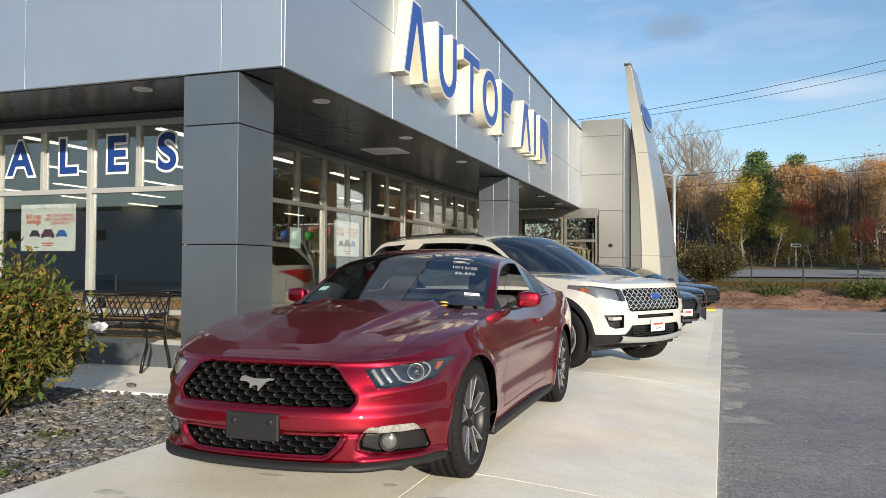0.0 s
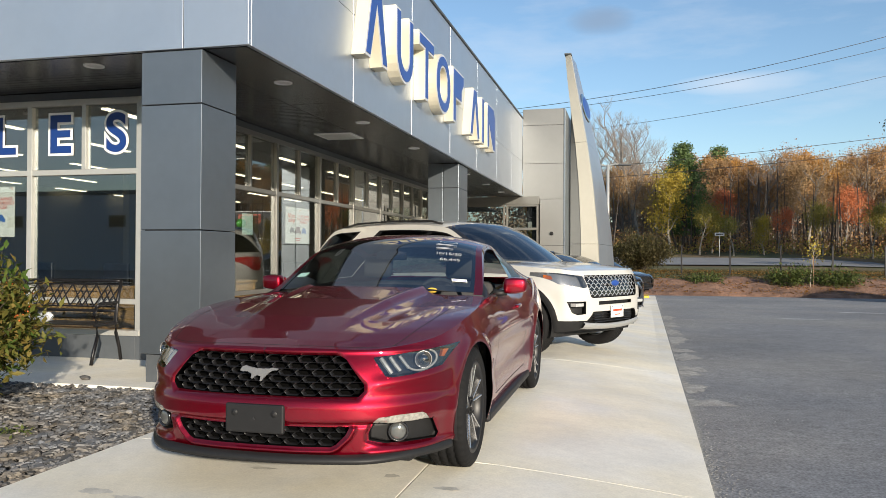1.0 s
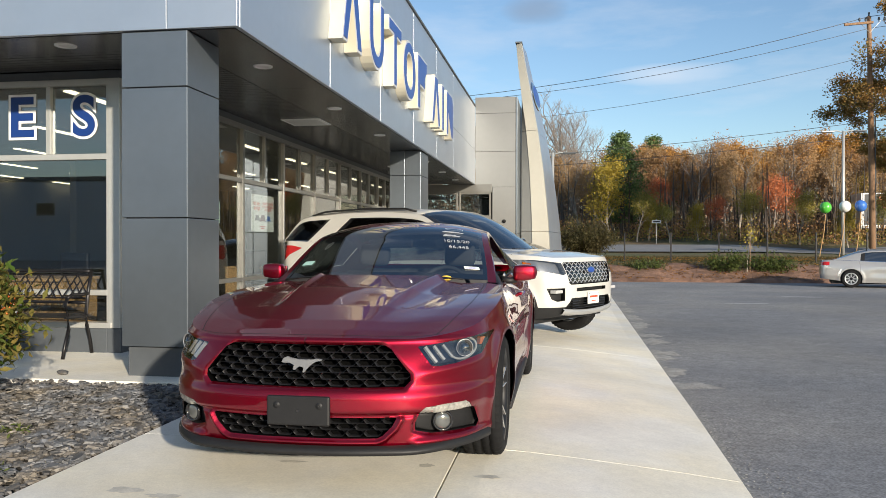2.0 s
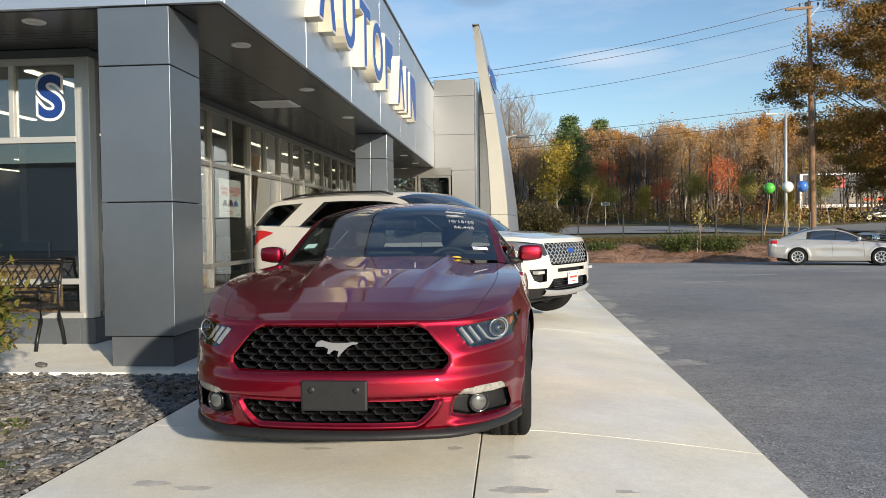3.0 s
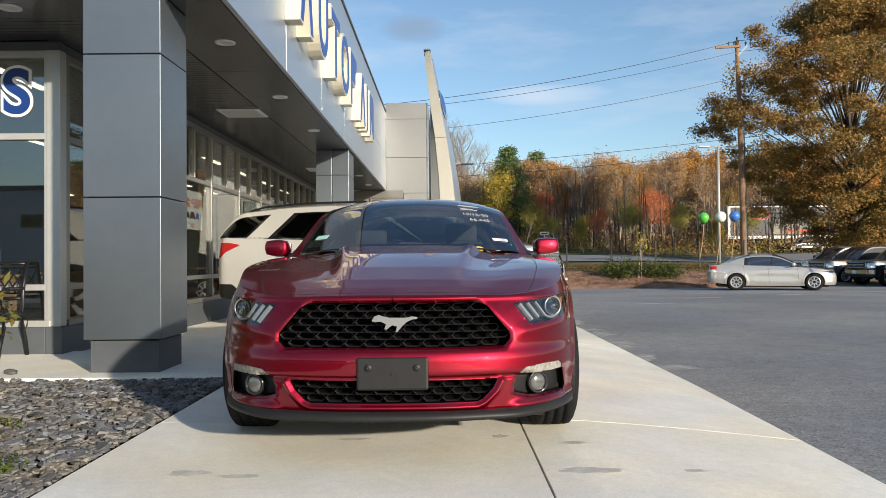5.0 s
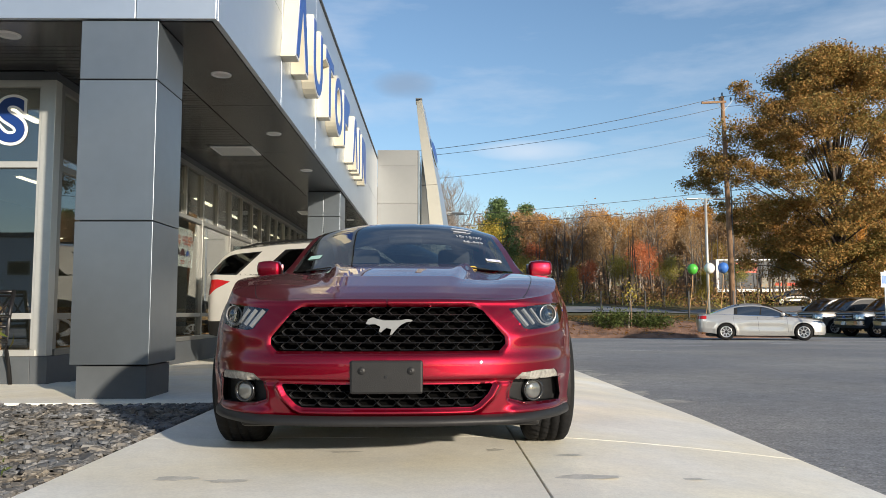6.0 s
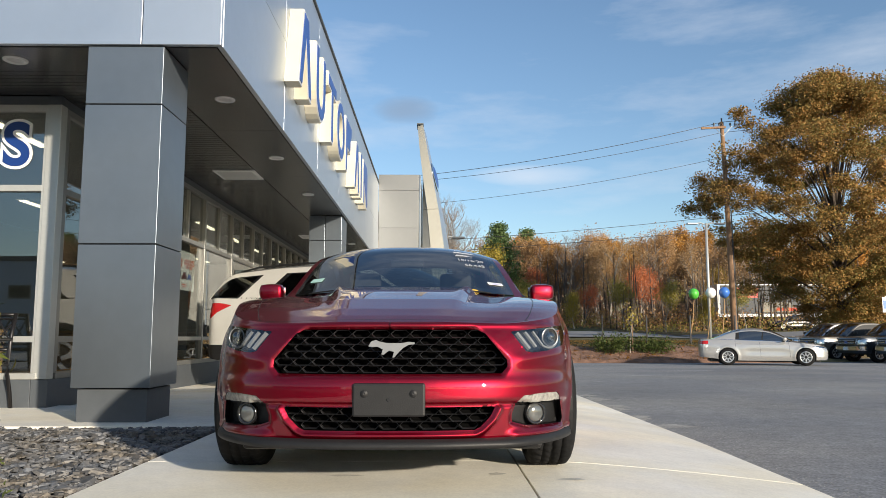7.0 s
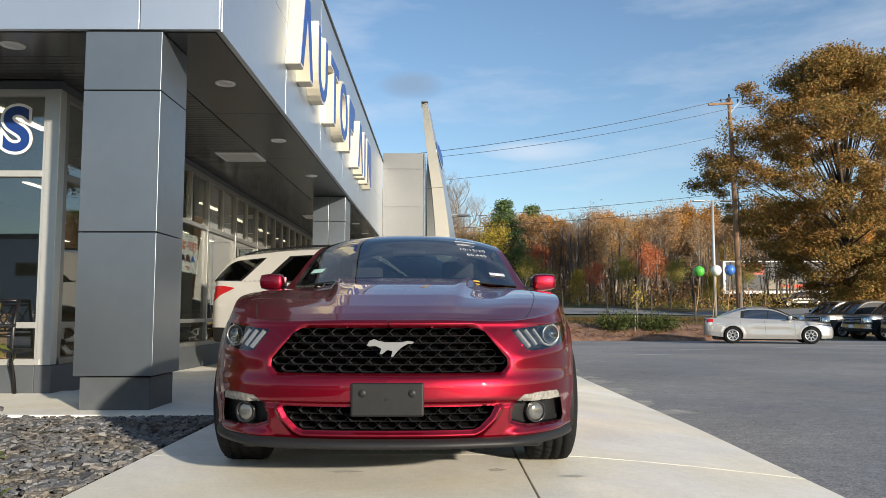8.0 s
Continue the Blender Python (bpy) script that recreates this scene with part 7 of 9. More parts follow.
# ---- other vehicles ----
def make_car(name, label, at, rz, paint, spec):
    """A car from its plan rows, wheels, roof lines and window splits; near ones get a front with lamps and grille."""
    car = thing(name, label, "car", at, rz, spec.get("group", ""))
    yf, yr, R, wx, ww, rim = spec["wheels"]
    clad = spec.get("clad")
    arch_r = R + spec.get("arch_gap", 0.035)

    def profile(x, y, z, v, it, ib):
        o = -it * np.clip((v - 0.55) / 0.45, 0, 1) ** 2.0 - ib * np.clip((0.25 - v) / 0.25, 0, 1) ** 1.5
        for ya in (yf, yr):
            d = np.hypot(y - ya, z - R)
            o = o + 0.018 * np.exp(-((d - arch_r - 0.03) / 0.06) ** 2)
        side = smoothstep(yf + 0.5, yf + 0.9, y) * (1 - smoothstep(yr - 0.9, yr - 0.5, y))
        zt = spec.get("crease", 0.75)
        return o - side * 0.022 * np.exp(-((z - zt * 0.7) / 0.13) ** 2) + side * 0.008 * np.exp(-((z - zt) / 0.03) ** 2)
    arch = lambda P: np.minimum(np.hypot(P[..., 1] - yf, P[..., 2] - R), np.hypot(P[..., 1] - yr, P[..., 2] - R)) - arch_r
    regions = [("arch", arch, 0)]
    fr = lambda P: np.where(P[..., 1] < yf - 0.12, -9.0, 9.0)
    back = lambda P: np.where(P[..., 1] > spec["rows"][-1][1] - 0.34, -9.0, 9.0)
    L = {}
    for key, pts, where in spec.get("cuts", ()):
        w = fr if where == "front" else back if where == "back" else None
        if where == "tail":
            fn = lambda P, pts=pts: np.maximum(poly_sdf(P[..., 1], P[..., 2], pts, 0.004), 0.62 - np.abs(P[..., 0]))
        elif where == "side":
            fn = lambda P, pts=pts: poly_sdf(P[..., 1], P[..., 2], pts, 0.004)
        else:
            fn = lambda P, pts=pts, w=w: np.maximum(poly_sdf(np.abs(P[..., 0]), P[..., 2], pts, 0.004), w(P))
        regions.append((key, fn, 0))
        L[key] = len(regions) - 1 + 1
    if clad:
        regions.append(("clad", lambda P: np.minimum(arch(P) - 0.075, P[..., 2] - clad - 0.14 * smoothstep(4.35, 4.6, P[..., 1])), 0))
        L["clad"] = len(regions)
    for i, r in enumerate(regions):
        L[r[0]] = i + 1
    sh = Shell(spec["rows"], spec.get("step", 0.02), spec.get("nv", 60), profile, regions)
    part("body_shell", sh.body(), paint, car, smooth=True)
    if clad:
        part("cladding", sh.patch(L["clad"]), M_BLACKPL, car, "black plastic lower cladding", True)
    h = spec["hood"]
    hood, hm = coons_hood(sh, h["corner"], h["end"], (h["w"], h["z"]), h.get("nu", 60), h.get("nw", 40), h.get("bump"), h.get("mid"), 2.6)
    part("hood", hm, paint, car, smooth=True)
    for sd in (-1, 1):
        part("hood_gap", strip_on(hood, [(sd * 0.86, 0.03 + 0.95 * k / 20) for k in range(21)], 0.006, 0.001), M_JOINT, car)
    C, Rl, WA, WR = spec["C"], spec["R"], spec["WA"], spec["WR"]
    roof, _ = loft_between(C, Rl, 3, 3, zpow=spec.get("zpow", 2.6))
    part("roof", sub_grid(roof, -1, 1, WA, WR, 40, 30), spec.get("roof_paint", paint), car, smooth=True)
    g = [part("windshield", sub_grid(roof, -0.92, 0.92, 0.01, WA, 30, 20), M_CARGLASS, car, smooth=True)]
    g.append(part("rear_window", sub_grid(roof, -0.88, 0.88, WR + 0.01, spec.get("WE", 0.96), 30, 16), spec.get("glass", M_CARGLASS_D), car, smooth=True))
    for sd in (-1, 1):
        part("a_pillar", sub_grid(roof, sd * 0.92, sd, 0, WA, 5, 20), spec.get("a_paint", paint), car, smooth=True)
        part("rear_pillar", sub_grid(roof, sd * 0.88, sd, WR, 1.0, 5, 20), paint, car, smooth=True)
    part("tailgate_edge", sub_grid(roof, -0.88, 0.88, spec.get("WE", 0.96), 1.0, 20, 4), paint, car, smooth=True)
    kk = np.linspace(0, 1, 300)
    _, RS = smooth_rows([(y, z, x) for x, y, z in Rl], 300)
    y0, y1 = spec["belt"]
    sl = spec.get("slant", 0.0)

    def flank(sd):
        def f(v, w):
            v, w = np.asarray(v, float), np.asarray(w, float)
            ry, rz_, rx = (np.interp(w, kk, RS[:, i]) for i in (0, 1, 2))
            by = y0 + (y1 - y0) * w
            bx, bz = sh.top_edge(by)
            return np.stack([sd * (bx - 0.01 + (rx - bx + 0.01) * v + 0.025 * v * (1 - v)), by + (ry - by) * v, bz + (rz_ - bz) * v], -1)
        return f
    for sd in (-1, 1):
        fl, GT = flank(sd), spec.get("glass_top", 0.90)
        part("window_surround", sub_grid(fl, 0.0, GT, 0.0, 1.0, 10, 50, 0.006), spec.get("surround", M_BLACKPL), car, smooth=True)
        part("roof_side", sub_grid(fl, GT, 1.0, 0.0, 1.0, 4, 50, 0.002), spec.get("roof_paint", paint), car, smooth=True)
        for a, b, kind in spec["windows"]:
            f2 = lambda v, t, a=a, b=b: fl(v, (a + (b - a) * t) - sl * (v - 0.5) * np.minimum(1, (a + (b - a) * t) * 4))
            if kind == "glass":
                g.append(part("side_window", sub_grid(f2, 0.07, GT - 0.04, 0, 1, 10, 20), spec.get("glass", M_CARGLASS_D), car, smooth=True))
            else:
                part("pillar", sub_grid(f2, 0.0, 1.0, 0, 1, 10, 10, -0.004), paint, car, smooth=True)
        part("belt_trim", sub_grid(fl, -0.005, 0.05, 0.0, 1.0, 3, 40, -0.004), spec.get("belt_mat", M_BLACKPL), car, smooth=True)

        def s_at(y):
            return float(np.interp(y, sh.c[:, 1], sh.q))
        sf = lambda s, v: sh.at(np.array(float(s)), np.array(float(v)))
        for yy in spec["doors"]:
            part("door_gap", strip_on(sf, [(sd * s_at(yy - 0.04 * k / 16), 0.98 - 0.80 * k / 16) for k in range(17)], 0.007, 0.001), M_JOINT, car)
        for yy in spec["handles"]:
            hx = float(sh.at(np.array(s_at(yy)), np.array(0.84))[0])
            hz = float(sh.at(np.array(s_at(yy)), np.array(0.84))[2])
            part("door_handle", boxm(sd * hx - 0.012, sd * hx + 0.028, yy - 0.11, yy + 0.11, hz - 0.014, hz + 0.014, 0.010), spec.get("handle_mat", paint), car)
        mr = new("door_mirror")
        mr.parent = car
        my, mz = spec["mirror"]
        bx = float(sh.top_edge(my)[0])
        bm = box(bmesh.new(), sd * (bx + 0.12) - 0.10, sd * (bx + 0.12) + 0.10, my - 0.06, my + 0.07, mz - 0.07, mz + 0.08, 0.035)
        part("cap", bm, spec.get("mirror_paint", paint), mr, smooth=True)
        part("stalk", boxm(min(sd * (bx - 0.06), sd * (bx + 0.05)), max(sd * (bx - 0.06), sd * (bx + 0.05)), my - 0.03, my + 0.04, mz - 0.09, mz - 0.045, 0.01), M_BLACKPL, mr)
        for ya in (yf, yr):
            wheel(car, (sd * wx, ya, R), R, ww, rim, sd, spec.get("style", "plain"), spec.get("rim_mat", M_RIM_SILVER), M_RIM_DARK, spec.get("spokes", 5))
            arch_liner(car, sd * (wx + ww * 0.38), ya, R, arch_r + 0.004, 0.30 * sd)
    for o in g:
        o.visible_shadow = False
    zb = spec["rows"][5][2]
    part("underbody", boxm(-wx + 0.1, wx - 0.1, 0.4, spec["rows"][-1][1] - 0.4, zb - 0.06, zb + 0.05, 0.02), M_BLACKPL, car)
    part("cabin_tub", boxm(-wx, wx, yf + 0.5, y1 - 0.2, zb + 0.1, spec["mirror"][1] - 0.12), M_CABIN, car)
    for x in (-0.38, 0.38):
        seat(car, (x, spec["seat"][0], spec["seat"][1]))
    return car, sh, L, hood, roof


def lens_set(car, sh, key, L, name, label, material, depth=0.05, inner=None):
    for sd in (-1, 1):
        hl = new(name)
        hl.parent = car
        part("housing", sh.bowl(L[key], depth, sd, (0, -1 if key == "tail" else 1, 0)), inner or M_RIM_DARK, hl)
        part("lens", sh.patch(L[key], sd), material, hl, label, True)


# white three-row utility vehicle, parked aslant behind the coupe
M_PEARL = mat("pearl_white_paint", (0.53, 0.515, 0.475), 0.3, 0.0, 0.02, 3.0, coat=1.0)
suv_rows = [(0.0, 0.02, 0.34, 1.065, 0.10, 0.10), (0.40, 0.03, 0.34, 1.065, 0.10, 0.10), (0.68, 0.075, 0.34, 1.065, 0.10, 0.08), (0.84, 0.165, 0.33, 1.070, 0.09, 0.06), (0.925, 0.31, 0.32, 1.085, 0.07, 0.05),
            (0.985, 0.64, 0.30, 1.105, 0.07, 0.03), (1.0, 1.4, 0.28, 1.150, 0.09, 0.03), (1.0, 2.2, 0.28, 1.190, 0.09, 0.04), (1.0, 3.1, 0.28, 1.215, 0.09, 0.04), (1.0, 3.9, 0.30, 1.245, 0.08, 0.03),
            (0.985, 4.5, 0.36, 1.27, 0.07, 0.03), (0.935, 4.86, 0.40, 1.28, 0.05, 0.02), (0.70, 5.0, 0.40, 1.28, 0.04, 0.02), (0.0, 5.05, 0.40, 1.28, 0.04, 0.02)]
SUV = dict(rows=suv_rows, step=0.012, nv=90, arch_gap=0.05, wheels=(0.80, 3.85, 0.395, 0.86, 0.25, 0.262), clad=0.46, style="blade", spokes=5, crease=0.95,
           cuts=(("grille", [(0, 1.005), (0.59, 1.005), (0.615, 0.985), (0.56, 0.755), (0.52, 0.735), (0, 0.735)], "front"),
                 ("lamp", [(0.635, 0.998), (0.605, 0.870), (0.66, 0.858), (0.90, 0.905), (0.970, 1.040), (0.90, 1.035), (0.74, 1.008)], "front"),
                 ("pocket", [(0.645, 0.690), (0.645, 0.545), (0.76, 0.535), (0.82, 0.560), (0.865, 0.690)], "front"),
                 ("slot", [(0, 0.685), (0.40, 0.685), (0.40, 0.648), (0, 0.648)], "front"),
                 ("lower", [(0, 0.560), (0.51, 0.560), (0.62, 0.435), (0.62, 0.40), (0, 0.40)], "front"),
                 ("tail", [(4.46, 1.170), (4.70, 1.205), (5.3, 1.205), (5.3, 1.09), (4.99, 1.07), (4.93, 0.985), (4.84, 0.99), (4.72, 1.07)], "tail")),
           hood=dict(corner=0.42, end=1.40, mid=1.12, w=[0, 0.08, 0.3, 0.7, 1.0], z=[1.068, 1.092, 1.125, 1.150, 1.160], nu=80, nw=50,
                     bump=lambda x, y, u, w: 0.012 * smoothstep(0.2, 0.8, y) * (1 - smoothstep(0.40, 0.52, np.abs(x))) * (1 - np.abs(u) ** 6)),
           C=[(0, 1.10, 1.150), (0, 1.46, 1.400), (0, 1.82, 1.610), (0, 2.15, 1.715), (0, 2.9, 1.765), (0, 3.6, 1.765), (0, 4.3, 1.735), (0, 4.80, 1.680), (0, 4.95, 1.46), (0, 5.02, 1.27)],
           R=[(0.905, 1.38, 1.150), (0.860, 1.68, 1.345), (0.805, 1.98, 1.525), (0.765, 2.28, 1.640), (0.735, 2.9, 1.690), (0.735, 3.6, 1.690), (0.735, 4.25, 1.665), (0.735, 4.66, 1.62), (0.80, 4.86, 1.43), (0.86, 4.96, 1.27)],
           WA=0.26, WR=0.80, WE=0.95, belt=(1.36, 4.93), slant=0.15, glass=M_CARGLASS_D, a_paint=M_GLOSSBLK, surround=M_GLOSSBLK, belt_mat=M_CHROME, zpow=3.4, glass_top=0.84,
           windows=((0.05, 0.36, "glass"), (0.385, 0.63, "glass"), (0.655, 0.765, "paint"), (0.785, 0.935, "glass")), doors=(1.72, 2.72, 3.72), handles=(2.52, 3.50), mirror=(1.75, 1.24), mirror_paint=M_GLOSSBLK, seat=(2.35, 0.60))
car, sh, L, hood, roof = make_car("utility_vehicle", "pearl white sport utility vehicle with black cladding and patterned chrome grille", (3.72, 3.60, -0.03), 61.5, M_PEARL, SUV)
lens_set(car, sh, "lamp", L, "headlight", "clear headlamp lens", M_CLEAR, 0.09, mat("silver_lamp_bowl", (0.24, 0.245, 0.25), 0.25, 0.4))
lens_set(car, sh, "tail", L, "tail_lamp", "red tail lamp", M_REDLENS, 0.05)
for sd in (-1, 1):
    bm = bmesh.new()
    pts = [(0.905, 0.40, 1.0), (0.945, 0.49, 1.012), (0.935, 0.49, 0.965), (0.885, 0.38, 0.950)]
    vs = [bm.verts.new((sd * x, y, z)) for x, y, z in pts] + [bm.verts.new((sd * (x - 0.03), y + 0.03, z)) for x, y, z in pts]
    bm.faces.new(vs[:4])
    for a in range(4):
        bm.faces.new((vs[a], vs[(a + 1) % 4], vs[4 + (a + 1) % 4], vs[4 + a]))
    part("side_marker", bm, M_AMBER, car, "amber side marker")
    pk = new("fog_lamp")
    pk.parent = car
    part("pocket", sh.bowl(L["pocket"], 0.06, sd, (0, 1, 0)), M_BLACKPL, pk)
    part("light_bar", boxm(min(sd * 0.655, sd * 0.83), max(sd * 0.655, sd * 0.83), 0.085, 0.17, 0.632, 0.672, 0.008), M_LED, pk, "bright fog light bar")
part("slot_recess", sh.bowl(L["slot"], 0.05, None, (0, 1, 0)), M_BLACKPL, car)
part("lower_recess", sh.bowl(L["lower"], 0.06, None, (0, 1, 0)), M_BLACKPL, car)
part("grille_recess", sh.bowl(L["grille"], 0.05, None, (0, 1, 0)), M_GLOSSBLK, car)
for k in range(4):
    part("lower_grille_bar", boxm(-0.45, 0.45, 0.06, 0.085, 0.425 + 0.03 * k, 0.437 + 0.03 * k, 0.003), M_GLOSSBLK, car)


def scale_grille(car, sh, outline):
    """Rows of overlapping chrome-edged arcs, like fish scales, across the opening."""
    g = new("front_grille")
    g.parent = car
    full = outline + [(-a, b) for a, b in outline[::-1]]
    V, F = [], []
    pw, ph, n = 0.100, 0.044, 6
    for j in range(7):
        z = 0.742 + ph * j
        for i in range(-9, 10):
            x = (i + 0.5 * (j % 2)) * pw
            if poly_sdf(np.array([x]), np.array([z + 0.012]), full, 0.0)[0] > -0.006:
                continue
            o = len(V)
            for k in range(n + 1):
                t = -1 + 2 * k / n
                xx = x + t * pw * 0.5
                zz = z + ph * 0.75 * (1 - t * t)
                yy = float(np.interp(abs(xx), sh.c[:200, 0], sh.c[:200, 1])) + 0.022 + 0.10 * max(0, (zz - 0.74) / 0.33) ** 2 + 0.006 * t * t
                V += [(xx, yy, zz), (xx, yy - 0.007, zz + 0.005), (xx, yy, zz + 0.012)]
            for k in range(n):
                a = o + 3 * k
                F += [(a, a + 3, a + 4, a + 1), (a + 1, a + 4, a + 5, a + 2)]
    part("scale_pattern", (V, F), mat("bright_grille_metal", (0.62, 0.63, 0.64), 0.25, 0.7), g, "chrome fish-scale grille pattern")
    bm = bmesh.new()
    bmesh.ops.create_uvsphere(bm, u_segments=24, v_segments=12, radius=1, matrix=Matrix.Translation((0, 0.042, 0.905)) @ Matrix.Diagonal((0.105, 0.016, 0.044, 1)))
    part("badge_rim", bm, M_CHROME, g, "chrome oval badge rim", True)
    bm = bmesh.new()
    bmesh.ops.create_uvsphere(bm, u_segments=24, v_segments=12, radius=1, matrix=Matrix.Translation((0, 0.036, 0.905)) @ Matrix.Diagonal((0.095, 0.014, 0.036, 1)))
    part("badge", bm, M_BLUE, g, "plain blue oval badge", True)


scale_grille(car, sh, [(0, 1.005), (0.59, 1.005), (0.615, 0.985), (0.56, 0.755), (0.52, 0.735), (0, 0.735)])
M_SKID = mat("silver_skid_plate", (0.42, 0.42, 0.41), 0.4, 0.5)
bm = bmesh.new()
for k in range(25):
    x = -0.66 + 1.32 * k / 24
    y = float(np.interp(abs(x), sh.c[:250, 0], sh.c[:250, 1]))
    t = 0.03 * (abs(x) / 0.6) ** 2
    for off, z in ((0.02, 0.405 + t), (-0.008, 0.385 + t), (0.03, 0.335 + t), (0.30, 0.31)):
        bm.verts.new((x, y + off, z))
bm.verts.ensure_lookup_table()
for k in range(24):
    for i in range(3):
        bm.faces.new([bm.verts[q] for q in (k * 4 + i, k * 4 + 4 + i, k * 4 + 5 + i, k * 4 + 1 + i)])
part("skid_plate", bm, M_SKID, car, "silver skid plate under the bumper", True)
pl = new("front_plate")
pl.parent = car
part("plate", boxm(-0.152, 0.152, 0.0, 0.012, 0.475, 0.628, 0.004), M_PAPER, pl, "white dealer plate with red print")
part("print_bar", boxm(-0.11, 0.11, -0.002, -0.0005, 0.552, 0.578, 0.0), M_RED_INK, pl)
part("print_bar", boxm(-0.06, 0.06, -0.002, -0.0005, 0.505, 0.518, 0.0), M_RED_INK, pl)
for x in (-0.125, 0.125):
    part("bolt", cyl(bmesh.new(), (x, 0, 0.61), (x, -0.004, 0.61), 0.008, seg=10), M_BLACKPL, pl)
for sd in (-1, 1):
    pts = [(sd * 0.67, 2.40, 1.690), (sd * 0.67, 2.60, 1.735), (sd * 0.67, 3.4, 1.752), (sd * 0.67, 4.2, 1.728), (sd * 0.67, 4.5, 1.675)]
    part("roof_rail", tube(pts, 0.015, 8), M_BLACKPL, car, smooth=True)

# silver sedan across the lot
M_SILVER = mat("silver_paint", (0.46, 0.45, 0.43), 0.3, 0.55, 0.02, 3.0, coat=1.0)
M_NIGHT = mat("dark_grey_blue_paint", (0.030, 0.036, 0.045), 0.3, 0.4, 0.02, 3.0, coat=1.0)
M_BLACKPAINT = mat("black_paint", (0.012, 0.012, 0.013), 0.25, 0.2, coat=1.0)
sed_rows = [(0.0, 0.02, 0.22, 0.74, 0.10, 0.05), (0.40, 0.06, 0.22, 0.74, 0.10, 0.05), (0.65, 0.16, 0.22, 0.745, 0.09, 0.05), (0.80, 0.33, 0.22, 0.77, 0.07, 0.04), (0.875, 0.60, 0.22, 0.82, 0.06, 0.03),
            (0.910, 1.0, 0.20, 0.87, 0.07, 0.03), (0.922, 1.5, 0.19, 0.915, 0.09, 0.04), (0.926, 2.2, 0.19, 0.945, 0.11, 0.04), (0.926, 3.0, 0.19, 0.975, 0.12, 0.04), (0.922, 3.7, 0.21, 1.005, 0.11, 0.03),
            (0.90, 4.3, 0.27, 1.02, 0.10, 0.03), (0.83, 4.70, 0.32, 1.02, 0.07, 0.03), (0.60, 4.84, 0.33, 1.02, 0.06, 0.03), (0.0, 4.87, 0.33, 1.02, 0.06, 0.03)]
SEDAN = dict(rows=sed_rows, step=0.025, nv=44, wheels=(0.95, 3.80, 0.335, 0.79, 0.22, 0.215), spokes=8, style="plain", crease=0.80,
             cuts=(("grille", [(0, 0.69), (0.36, 0.69), (0.42, 0.60), (0.34, 0.46), (0, 0.45)], "front"), ("intake", [(0, 0.38), (0.52, 0.38), (0.48, 0.28), (0, 0.28)], "front"),
                   ("lamp", [(0.47, 0.66), (0.82, 0.70), (0.86, 0.765), (0.62, 0.745), (0.48, 0.715)], "front"),
                   ("tail", [(0.48, 0.95), (0.93, 0.97), (0.93, 0.85), (0.70, 0.83), (0.48, 0.87)], "back")),
             hood=dict(corner=0.40, end=1.48, mid=1.28, w=[0, 0.1, 0.4, 1.0], z=[0.745, 0.80, 0.88, 0.965], nu=40, nw=24),
             C=[(0, 1.26, 0.960), (0, 1.65, 1.170), (0, 2.05, 1.360), (0, 2.40, 1.445), (0, 2.85, 1.470), (0, 3.3, 1.435), (0, 3.75, 1.310), (0, 4.15, 1.150), (0, 4.45, 1.045)],
             R=[(0.80, 1.42, 0.935), (0.745, 1.75, 1.110), (0.680, 2.10, 1.275), (0.630, 2.45, 1.365), (0.615, 2.85, 1.385), (0.625, 3.28, 1.350), (0.665, 3.70, 1.245), (0.72, 4.08, 1.120), (0.77, 4.38, 1.035)],
             WA=0.36, WR=0.62, WE=0.97, belt=(1.40, 4.36), slant=0.02, glass=M_CARGLASS, windows=((0.05, 0.36, "glass"), (0.375, 0.655, "glass"), (0.70, 1.0, "paint")), doors=(1.55, 2.62, 3.52), handles=(2.42, 3.38),
             mirror=(1.70, 1.02), seat=(2.1, 0.42), belt_mat=M_CHROME)


def sedan(label, at, rz, paint, plate=False):
    car, sh, L, hood, roof = make_car("sedan_car", label, at, rz, paint, SEDAN)
    part("grille_recess", sh.bowl(L["grille"], 0.05, None, (0, 1, 0)), M_BLACKPL, car)
    part("intake_recess", sh.bowl(L["intake"], 0.05, None, (0, 1, 0)), M_BLACKPL, car)
    for k in range(5):
        part("grille_bar", boxm(-0.36 + 0.02 * abs(k - 3), 0.36 - 0.02 * abs(k - 3), 0.055 + 0.004 * k, 0.075 + 0.004 * k, 0.475 + 0.042 * k, 0.487 + 0.042 * k, 0.003), M_BLACKPAINT if plate else M_CHROME, car)
    lens_set(car, sh, "lamp", L, "headlight", "clear headlamp lens", M_CLEAR, 0.06, M_CHROME)
    lens_set(car, sh, "tail", L, "tail_lamp", "red tail lamp", M_REDLENS, 0.04)
    part("deck", sub_grid(lambda u, w: np.stack([u * 0.78, 4.30 + 0.48 * w - 0.12 * u ** 2 * w, 1.045 - 0.01 * w - 0.015 * u ** 2], -1), -1, 1, 0, 1, 14, 6), paint, car, smooth=True)
    if plate:
        part("plate", boxm(-0.152, 0.152, 0.01, 0.022, 0.345, 0.49, 0.003), M_PAPER, car, "white dealer plate with red print")
        part("print_bar", boxm(-0.11, 0.11, 0.007, 0.0095, 0.41, 0.45, 0.0), M_RED_INK, car)
    return car


